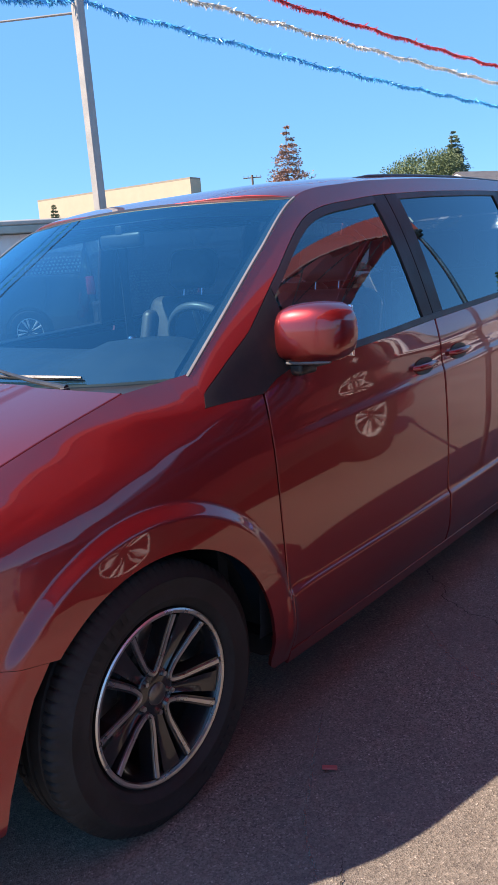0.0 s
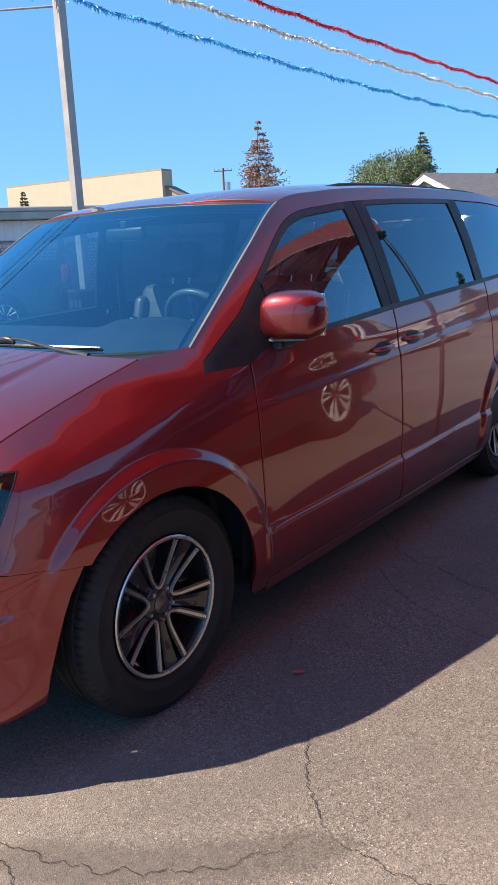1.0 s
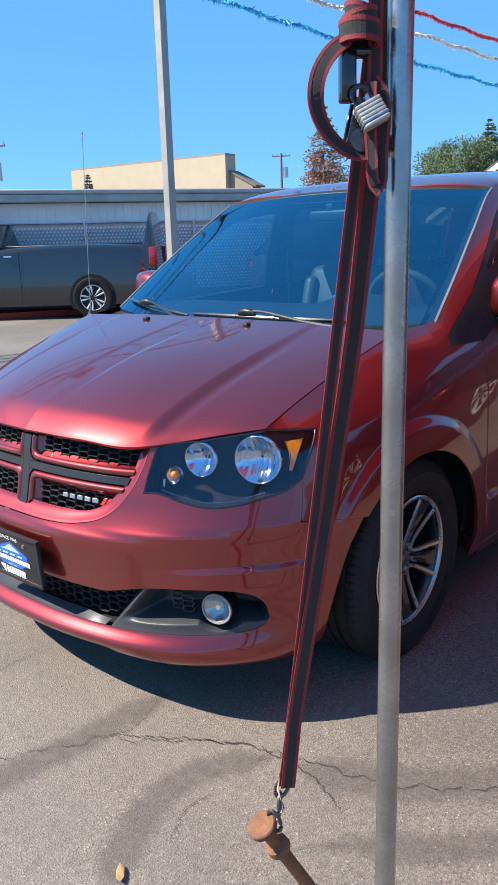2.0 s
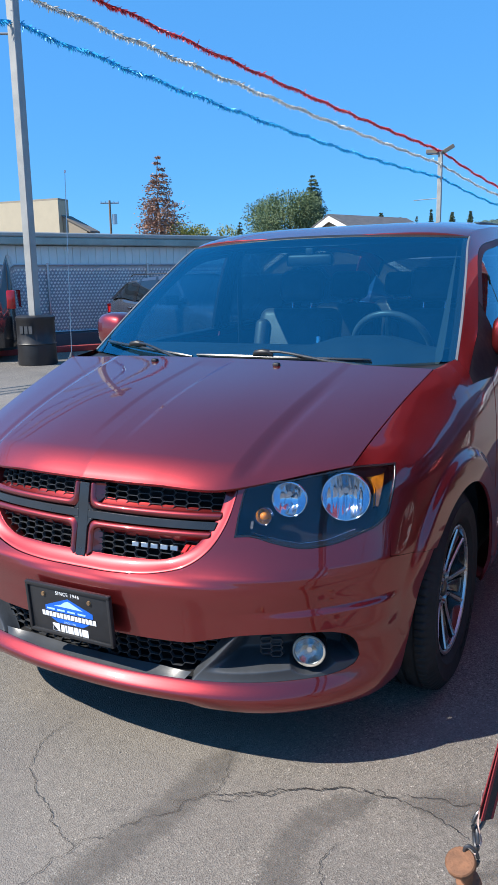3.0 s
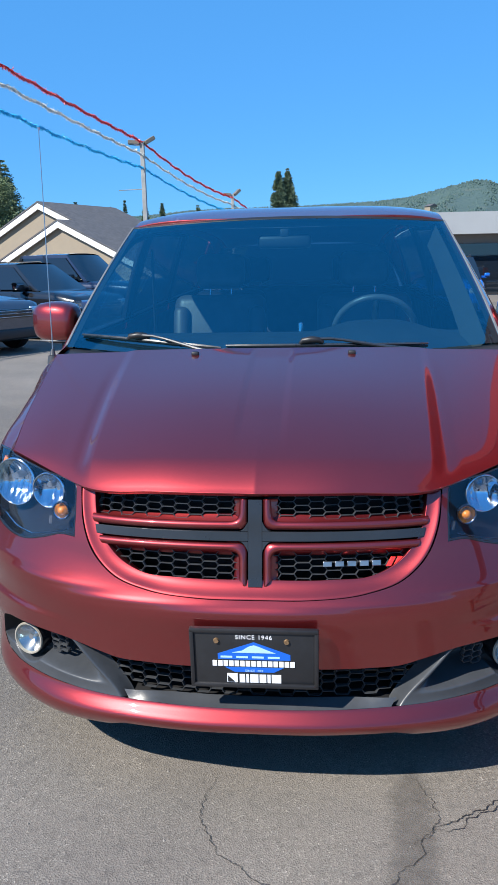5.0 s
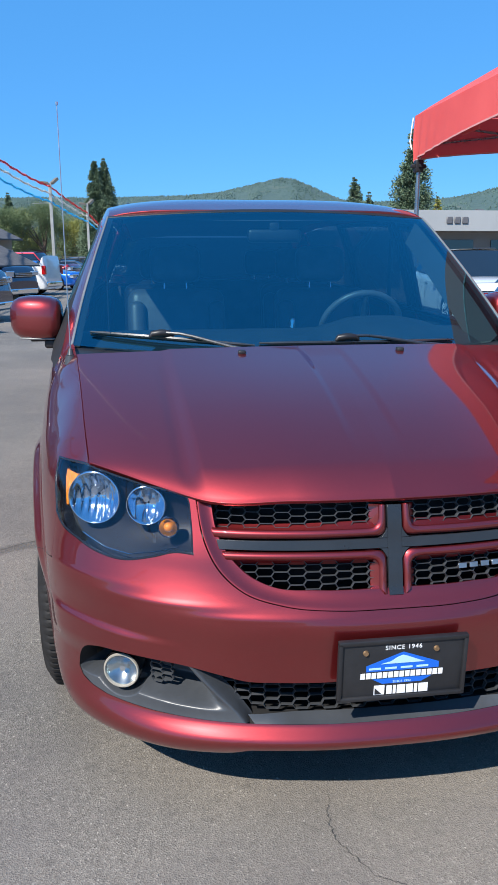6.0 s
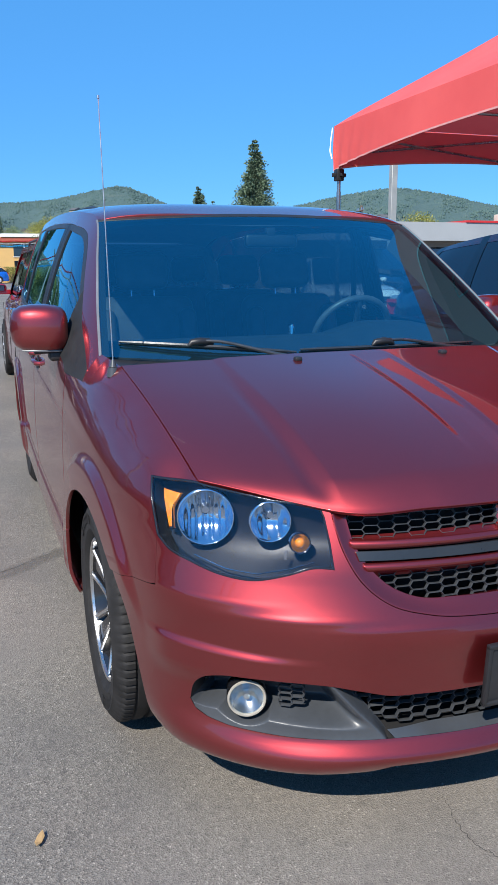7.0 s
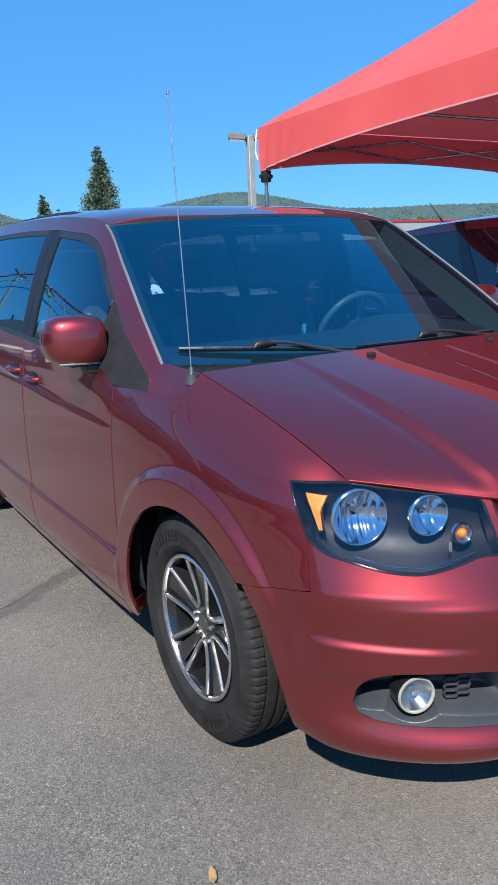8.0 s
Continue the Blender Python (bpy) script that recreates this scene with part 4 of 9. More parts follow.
def wiper(pivot, elbow, tip0, tip1):
    piv = on_glass(*pivot, 0.02)
    el = on_glass(*elbow, 0.032)
    bm = bmesh.new()
    rod(bm, piv - Vector((0, 0, 0.04)), piv + Vector((0, -0.006, 0.002)), 0.016, 0.013, 16)
    tube(bm, [piv, piv.lerp(el, 0.35) + Vector((0, -0.004, 0.004)), piv.lerp(el, 0.72) + Vector((0, -0.003, 0.016)), piv.lerp(el, 0.84) + Vector((0, -0.002, 0.017)), el + Vector((0, -0.002, 0.010))], [0.010, 0.007, 0.0055, 0.0055, 0.006], 8)
    arm = part("wiper_arm", bm, WIPER, van, "black wiper arm with a worn sheen")
    bm = bmesh.new()
    tube(bm, [el + Vector((x, 0.0, h)) for x, h in ((-0.046, -0.006), (-0.036, 0.004), (-0.005, 0.008), (0.024, 0.006), (0.040, -0.004))], [0.006, 0.012, 0.014, 0.012, 0.006], 10)
    part("wiper_clip", bm, BLACK, arm, "black plastic clip")
    bm = bmesh.new()
    pts = [on_glass(tip0[0] + (tip1[0] - tip0[0]) * t, tip0[1] + (tip1[1] - tip0[1]) * t, 0.014 + 0.008 * math.sin(math.pi * t)) for t in np.linspace(0, 1, 12)]
    tube(bm, pts, [0.004] + [0.0065] * 10 + [0.004], 6)
    part("wiper_blade", bm, WIPER, arm)
    bm = bmesh.new()
    tube(bm, [p + Vector((0, 0.008, -0.009)) for p in pts], 0.003, 4)
    part("wiper_rubber", bm, BLACK, arm)


wiper((0.64, -0.035), (0.16, 0.034), (-0.22, 0.038), (0.66, 0.016))
wiper((-0.18, -0.035), (-0.62, 0.052), (-0.93, 0.072), (-0.24, 0.026))


def on_hood(x, y, d=0.0):
    """A place on the hood over (x, y), d metres above it."""
    g = square(81, 81, -1, 1)
    p = hood_skin(g[..., 0], g[..., 1]).reshape(-1, 3)
    k = np.argsort(np.hypot(p[:, 0] - x, p[:, 1] - y))[:4]
    return Vector((x, y, float(p[k, 2].mean()) + d))


for side in (1, -1):
    bm = bmesh.new()
    c = on_hood(side * 0.272, -0.10)
    box(bm, c + Vector((-0.013, -0.012, -0.004)), c + Vector((0.013, 0.012, 0.012)), 0.006, 2)
    part("washer_nozzle", bm, BLACK, van)
bm = rods(((-0.843, 0.062, 1.105), (-0.843, 0.062, 1.135), 0.022, 0.016, 16))
antenna = part("antenna", bm, GREYPLASTIC, van, "thin steel mast antenna on a grey base")
part("base_cone", rods(((-0.843, 0.062, 1.135), (-0.842, 0.064, 1.158), 0.012, 0.006, 12)), GREYPLASTIC, antenna)
part("mast", rods(((-0.842, 0.064, 1.155), (-0.845, 0.098, 1.945), 0.0022, 0.0016, 6)), STEEL, antenna)
part("mast_tip", rods(((-0.845, 0.098, 1.940), (-0.845, 0.098, 1.950), 0.004, 0.004, 8)), STEEL, antenna)

# ---- wheel wells and floor pan
for side in (1, -1):
    for yc in (-0.02, AXLE):
        bm = bmesh.new()
        lathe(bm, [(ARCH + 0.028, -0.02), (ARCH + 0.03, -0.36), (0.05, -0.37)], 40, Matrix.Translation((side * 0.90, yc, HUBZ)) @ pose(0, 0, 0, 0, 90 * side, 0), 0, 360)
        bmesh.ops.bisect_plane(bm, geom=list(bm.verts) + list(bm.edges) + list(bm.faces), plane_co=(0, 0, 0.40), plane_no=(0, 0, -1), clear_outer=True)
        part("wheel_well", bm, BLACK, van)
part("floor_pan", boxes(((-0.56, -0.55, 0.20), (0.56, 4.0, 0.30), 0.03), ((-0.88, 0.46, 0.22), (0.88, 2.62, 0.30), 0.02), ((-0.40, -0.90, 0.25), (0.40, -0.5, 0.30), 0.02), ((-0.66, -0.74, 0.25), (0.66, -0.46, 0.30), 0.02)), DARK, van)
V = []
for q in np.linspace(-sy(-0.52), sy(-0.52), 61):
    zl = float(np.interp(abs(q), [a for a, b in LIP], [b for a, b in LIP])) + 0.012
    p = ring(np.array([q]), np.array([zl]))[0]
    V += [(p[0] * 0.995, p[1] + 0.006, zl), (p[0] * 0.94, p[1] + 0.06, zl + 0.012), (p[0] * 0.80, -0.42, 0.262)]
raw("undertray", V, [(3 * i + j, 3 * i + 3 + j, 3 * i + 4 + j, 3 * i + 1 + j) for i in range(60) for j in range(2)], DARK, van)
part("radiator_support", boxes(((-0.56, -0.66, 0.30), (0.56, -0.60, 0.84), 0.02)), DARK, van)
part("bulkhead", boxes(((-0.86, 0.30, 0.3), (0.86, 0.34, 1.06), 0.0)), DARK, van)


def wheel(m, side, front):
    w = part("wheel", rods(((0, 0, -0.09), (0, 0, 0.02), 0.07, 0.06, 24)), RIMBLACK, van)
    w.matrix_local = m
    bm = bmesh.new()
    prof = [(0.232, 0.068), (0.245, 0.088), (0.262, 0.0985), (0.264, 0.1000), (0.267, 0.1000), (0.269, 0.0995), (0.31, 0.104), (0.3135, 0.1055), (0.318, 0.1055), (0.321, 0.1015), (0.335, 0.095), (0.350, 0.084)]
    tread = []
    for x0, x1 in ((0.080, 0.047), (0.040, 0.008), (0.0, 0.0)):
        if x0 > 0:
            tread += [(0.3585, x0 - 0.004), (0.3605, (x0 + x1) / 2), (0.3605, x1), (0.352, x1 - 0.001), (0.352, x1 - 0.006)]
    prof += tread + [(r, -h) for r, h in reversed(tread)] + [(r, -h) for r, h in reversed(prof)]
    lathe(bm, prof, 400)
    bm.verts.ensure_lookup_table()
    n = len(prof)
    for k in range(400):
        if k % 5 == 0:
            for i in (11, 12, 13, 14, n - 12, n - 13, n - 14, n - 15):
                v = bm.verts[k * n + i]
                r = math.hypot(v.co.x, v.co.y)
                v.co.x *= (r - 0.005) / r
                v.co.y *= (r - 0.005) / r
    tyre = part("tyre", bm, RUBBER, w, "black radial tyre with raised sidewall marks")
    # raised sidewall marks in place of the maker's lettering, on both arcs
    for base in (200, 20):
        for k, wd in enumerate((3.6, 1.4, 3.0, 3.0, 2.6, 2.4, 1.4, 3.2)):
            a = base + (k - 4) * 5.4
            bm = bmesh.new()
            lathe(bm, [(0.284, 0.1035), (0.284, 0.1055), (0.312, 0.1055), (0.312, 0.103)], 4, None, a, a + wd)
            part("sidewall_mark", bm, RUBBER, tyre)
    bm = bmesh.new()
    lathe(bm, [(0.236, 0.072), (0.233, 0.086), (0.224, 0.084), (0.218, 0.072), (0.212, 0.05), (0.205, 0.0), (0.20, -0.08), (0.232, -0.09)], 80)
    rim = part("rim", bm, RIMBLACK, w)
    bm = bmesh.new()
    lathe(bm, [(0.2335, 0.0855), (0.229, 0.0885), (0.221, 0.0865), (0.219, 0.078)], 80)
    part("rim_lip", bm, ALLOY, rim, "machined bright rim edge")
    bm = bmesh.new()
    lathe(bm, [(0.0, 0.052), (0.055, 0.052), (0.066, 0.045), (0.07, 0.0)], 40)
    part("hub_face", bm, RIMBLACK, rim)
    bm = bmesh.new()
    lathe(bm, [(0.0, 0.062), (0.022, 0.061), (0.030, 0.056), (0.031, 0.05)], 32)
    part("center_cap", bm, worn("dark cap steel", (0.16, 0.15, 0.14), 0.3, 0.2, 60, 0.8, relief=0.1), w)
    for k in range(5):
        a = radians(72 * k + 18 + 36)
        bm = rods(((0.0545 * math.cos(a), 0.0545 * math.sin(a), 0.045), (0.0545 * math.cos(a), 0.0545 * math.sin(a), 0.060), 0.0085, 0.007, 6))
        part("lug_nut", bm, STEEL, w)
    for k in range(5):
        for sgn in (1, -1):
            # a slim spoke with a bright face and black flanks; two spokes spring from one rounded root
            bm, bright = bmesh.new(), bmesh.new()
            rows_d, rows_b = [], []
            ax_a = radians(72 * k + 18)
            along, over = Vector((math.cos(ax_a), math.sin(ax_a), 0)), Vector((-math.sin(ax_a), math.cos(ax_a), 0)) * sgn
            place = lambda t: along * (0.057 + 0.146 * t) + over * (0.058 * max(0.0, t - 0.12) ** 0.96 + 0.022 * math.sqrt(min(1.0, t * 6)))
            for t in (0.0, 0.01, 0.03, 0.07, 0.13, 0.25, 0.4, 0.55, 0.7, 0.85, 1.0):
                c, tang = place(t), (place(t + 0.004) - place(max(0.0, t - 0.004))).normalized().cross(Vector((0, 0, -1)))
                wd, wb = 0.0095 + 0.003 * t, 0.0040 + 0.0014 * t
                top = 0.055 + 0.027 * t ** 1.4
                rows_d.append([bm.verts.new(c - tang * wd * 1.25 + Vector((0, 0, top - 0.05))), bm.verts.new(c - tang * wd + Vector((0, 0, top - 0.004))), bm.verts.new(c + tang * wd + Vector((0, 0, top - 0.004))), bm.verts.new(c + tang * wd * 1.25 + Vector((0, 0, top - 0.05)))])
                rows_b.append([bright.verts.new(c - tang * wb * 1.3 + Vector((0, 0, top - 0.005))), bright.verts.new(c - tang * wb + Vector((0, 0, top + 0.001))), bright.verts.new(c + tang * wb + Vector((0, 0, top + 0.001))), bright.verts.new(c + tang * wb * 1.3 + Vector((0, 0, top - 0.005)))])
            for b, rs in ((bm, rows_d), (bright, rows_b)):
                for p, q in zip(rs, rs[1:]):
                    for i in range(3):
                        b.faces.new((p[i], q[i], q[i + 1], p[i + 1]))
            sp = part("spoke", bm, RIMBLACK, w)
            part("machined_face", bright, ALLOY, sp, "machined bright spoke face")
        # hollow black web of the broad spoke between two neighbouring bright edges
        V, mid_a = [], radians(72 * k + 54)
        out_v, side_v = Vector((math.cos(mid_a), math.sin(mid_a), 0)), Vector((-math.sin(mid_a), math.cos(mid_a), 0))
        for t in (0.0, 0.2, 0.4, 0.6, 0.8, 1.0):
            half = 0.012 + 0.018 * t ** 1.2
            for q in (-1.0, -0.5, 0.0, 0.5, 1.0):
                V.append(out_v * (0.050 + 0.168 * t) + side_v * half * q + Vector((0, 0, 0.046 + 0.027 * t ** 1.4 - 0.010 * (1 - q * q) * math.sin(math.pi * min(1.0, 0.25 + t)))))
        raw("spoke_web", V, [(5 * i + j, 5 * i + j + 1, 5 * i + j + 6, 5 * i + j + 5) for i in range(5) for j in range(4)], RIMBLACK, w)
    bm = bmesh.new()
    lathe(bm, [(0.05, -0.03), (0.14, -0.03), (0.14, -0.05), (0.05, -0.05)], 48)
    part("brake_disc", bm, STEEL, w)
    part("caliper", boxes(((-0.15, 0.03, -0.075), (-0.10, 0.12, -0.01), 0.01, 2)), STEEL, w)
    return w


for side in (1, -1):
    for yc, front in ((-0.02, True), (AXLE, False)):
        wheel(pose(side * 0.845, yc, HUBZ + 0.008, 0, 90 * side, 0) @ pose(0, 0, 0, 0, 0, 20 if side > 0 else 11), side, front)

# ================= minivan: grille, lamps, plate =================
def strip_on_nose(name, low, high, mat, parent, inset=0.0, depth=0.04, side=1, n=40, m=8, label="", roll=0.005):
    """A rounded bar on the nose between two lines of (x, z)."""
    a = [(math.copysign(sx(abs(x)), x) if x else 0.0, z) for x, z in low]
    b = [(math.copysign(sx(abs(x)), x) if x else 0.0, z) for x, z in high]
    return sheet(name, ring, coons(a, b, [a[0], b[0]], [a[-1], b[-1]], n, m), mat, parent, label, side, 0.0, depth, inset if callable(inset) else (lambda u, v: inset + 0.0 * u), roll=roll)


MESHBLACK = worn("satin black mesh", (0.050, 0.054, 0.060), 0.34, 0.15, 20)


def honeycomb(name, inside_region, parent, w=0.050, h=0.0185, inset=0.045, thick=0.0013, deep=0.012, x_max=0.45, z0=0.3, z1=0.9):
    """A mesh of flat six-sided cells, bars as real prisms, over a region of (x, z)."""
    dx, V, F = w * 0.84, [], []
    edges = set()
    for i in range(-int(x_max / dx) - 1, int(x_max / dx) + 2):
        for j in range(int(z0 / h) - 1, int(z1 / h) + 2):
            cx, cz = i * dx, j * h + (h / 2 if i % 2 else 0)
            if not inside_region(cx, cz):
                continue
            c = [(cx + w / 2 * a, cz + h / 2 * b) for a, b in ((1, 0), (0.68, 1), (-0.68, 1), (-1, 0), (-0.68, -1), (0.68, -1))]
            c = [(round(a, 4), round(b, 4)) for a, b in c]
            for k in range(6):
                edges.add(tuple(sorted((c[k], c[(k + 1) % 6]))))
    ends = np.array(sorted(edges))
    flat = ends.reshape(-1, 2)
    p, n = lifted(ring, np.stack([np.sign(flat[:, 0]) * np.array([sx(abs(v)) for v in flat[:, 0]]), flat[:, 1]], -1))
    p, n = (p - n * inset).reshape(-1, 2, 3), n.reshape(-1, 2, 3)
    for (a, b), (na, nb) in zip(p, n):
        across = unit(np.cross(b - a, na)) * thick
        k = len(V)
        for q, m in ((a, na), (b, nb)):
            V += [q + across, q + across * 0.4 + m * deep * 0.5, q - across * 0.4 + m * deep * 0.5, q - across, q - across - m * deep * 0.5, q + across - m * deep * 0.5]
        F += [(k + i, k + (i + 1) % 6, k + 6 + (i + 1) % 6, k + 6 + i) for i in range(6)]
    return raw(name, V, F, MESHBLACK, parent, smooth=False)


grille = part("grille", bpy.data.meshes.new("grille"), PAINT, van, "body-coloured crosshair grille with black honeycomb mesh")
rim = resample(GRILLE_RIM, 120, True)
MESHIN = [(0, 0.665), (0.20, 0.667), (0.31, 0.675), (0.382, 0.705), (0.434, 0.755), (0.469, 0.81), (0.489, 0.870)]
meshin = resample([(sx(x) if x else 0.0, z) for x, z in MESHIN], 120, True)
both = lambda c: [(-q[0], q[1]) for q in c[:0:-1]] + [tuple(q) for q in c]
g = coons(both(rim), both(meshin), [(-rim[-1][0], rim[-1][1]), (-meshin[-1][0], meshin[-1][1])], [tuple(rim[-1]), tuple(meshin[-1])], 160, 12)
sheet("grille_surround", ring, g, PAINT, grille, gap=0.0012, depth=0.05, inset=lambda u, v: 0.003 + 0.017 * np.sin(np.clip(v - 0.12, 0, 1) * 1.6))
strip_on_nose("grille_inlay", [(-0.018, 0.648), (0.018, 0.648)], [(-0.018, 0.866), (0.018, 0.866)], INLAY, grille, 0.013, n=8, m=30, roll=0.001)


def bend(pts, n=60):
    return [tuple(q) for q in resample(pts, n, True)]


for side in (1, -1):
    # red frames round the four openings, turning from crossbar to upright
    t = np.linspace(0, math.pi / 2, 9)
    up_out = [(0.472, 0.786), (0.20, 0.787), (0.062, 0.788)] + [(0.042 - 0.022 * math.sin(q), 0.810 - 0.022 * math.cos(q)) for q in t] + [(0.020, 0.84), (0.020, 0.868)]
    up_in = [(0.483, 0.812), (0.20, 0.812), (0.080, 0.812)] + [(0.062 - 0.018 * math.sin(q), 0.830 - 0.018 * math.cos(q)) for q in t] + [(0.043, 0.85), (0.042, 0.868)]
    lo_out = [(0.450, 0.758), (0.20, 0.758), (0.062, 0.757)] + [(0.042 - 0.022 * math.sin(q), 0.735 + 0.022 * math.cos(q)) for q in t] + [(0.020, 0.70), (0.020, 0.645)]
    lo_in = [(0.437, 0.734), (0.20, 0.734), (0.080, 0.734)] + [(0.062 - 0.018 * math.sin(q), 0.716 + 0.018 * math.cos(q)) for q in t] + [(0.044, 0.69), (0.044, 0.662)]
    crown = lambda u, v: 0.010 + 0.010 * (2 * v - 1) ** 2
    for lo_c, hi_c in ((up_out, up_in), (lo_in, lo_out)):
        A, B = resample(lo_c[::-1], 70), resample(hi_c[::-1], 70)
        A, B = [(sx(x), z) for x, z in A], [(sx(x), z) for x, z in B]
        sheet("grille_frame", ring, coons(A, B, [A[0], B[0]], [A[-1], B[-1]], 70, 10), PAINT, grille, "", side, 0.0, 0.045, crown, roll=0.005)
    strip_on_nose("grille_inlay", [(0.0185, 0.7605), (0.2, 0.761), (0.455, 0.761)], [(0.0185, 0.7835), (0.2, 0.784), (0.464, 0.783)], INLAY, grille, 0.013, side=side, roll=0.001)
    for z0, sg in ((0.7845, 1), (0.7595, -1)):
        pts = [(0.0185 + 0.024 * q, z0 + sg * 0.025 * (1 - q) ** 2) for q in np.linspace(0, 1, 9)]
        lo, hi = ([(x, z0) for x, z in pts], pts) if sg > 0 else (pts, [(x, z0) for x, z in pts])
        strip_on_nose("grille_inlay", lo, hi, INLAY, grille, 0.013, side=side, n=10, m=4, roll=0.001)
    lim = hermite([0.66, 0.675, 0.705, 0.755, 0.81, 0.87], [0.25, 0.325, 0.388, 0.434, 0.469, 0.491])
    honeycomb("grille_mesh", lambda x, z, sd=side: 0.806 < z < 0.872 and 0.030 < x * sd < 0.488, grille, x_max=0.52)
    honeycomb("grille_mesh", lambda x, z, sd=side: 0.664 < z < 0.752 and 0.030 < x * sd < float(lim(z)) + 0.01, grille, x_max=0.52)
# added near-black sheet, its colour standing in for the shade behind the mesh
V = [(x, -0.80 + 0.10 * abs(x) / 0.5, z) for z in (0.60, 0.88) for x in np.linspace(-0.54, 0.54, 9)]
raw("grille_shade_backing", V, [(i, i + 1, i + 10, i + 9) for i in range(8)], DARK, grille)
honeycomb("lower_grille_mesh", lambda x, z: 0.328 < z < 0.438 and abs(x) < 0.375 + 1.0 * (z - 0.325), bumper, 0.047, 0.0185, 0.052, x_max=0.56)
# maker's badge: plain bright bars and two red slashes
for k in range(5):
    x0 = 0.180 + k * 0.033
    strip_on_nose("badge_bar", [(x0, 0.694), (x0 + 0.024, 0.694)], [(x0, 0.707), (x0 + 0.024, 0.707)], STEEL, grille, 0.030, 0.006, n=4, m=4, roll=0.002, label="plain steel badge bar" if k == 0 else "")
RED = material("red enamel", (0.65, 0.03, 0.02), 0.2, 0, 0.6)
for k in range(2):
    x0 = 0.348 + k * 0.019
    strip_on_nose("badge_slash", [(x0, 0.692), (x0 + 0.014, 0.692)], [(x0 + 0.016, 0.714), (x0 + 0.030, 0.714)], RED, grille, 0.026, 0.006, n=4, m=4, roll=0.002)


FOGSILVER = material("fog reflector", (0.50, 0.51, 0.50), 0.24, 0.95)
FOGRING = worn("aged clear rim", (0.34, 0.31, 0.26), 0.35, 0.15, 40)


def facing(s, z, inset, m=None):
    """A pose on the nose that looks out along the skin, mostly forward."""
    p, n = lifted(ring, np.array([[[s, z]]], float))
    p, n = Vector(p[0, 0]), Vector(n[0, 0])
    n = (n * 0.45 + Vector((0, -1, 0)) * 0.55)
    n.z = 0.02
    n.normalize()
    side_ax = Vector((0, 0, 1)).cross(n).normalized()
    rot = Matrix((side_ax, n.cross(side_ax), n)).transposed().to_4x4()
    return Matrix.Translation(p - n * inset) @ rot


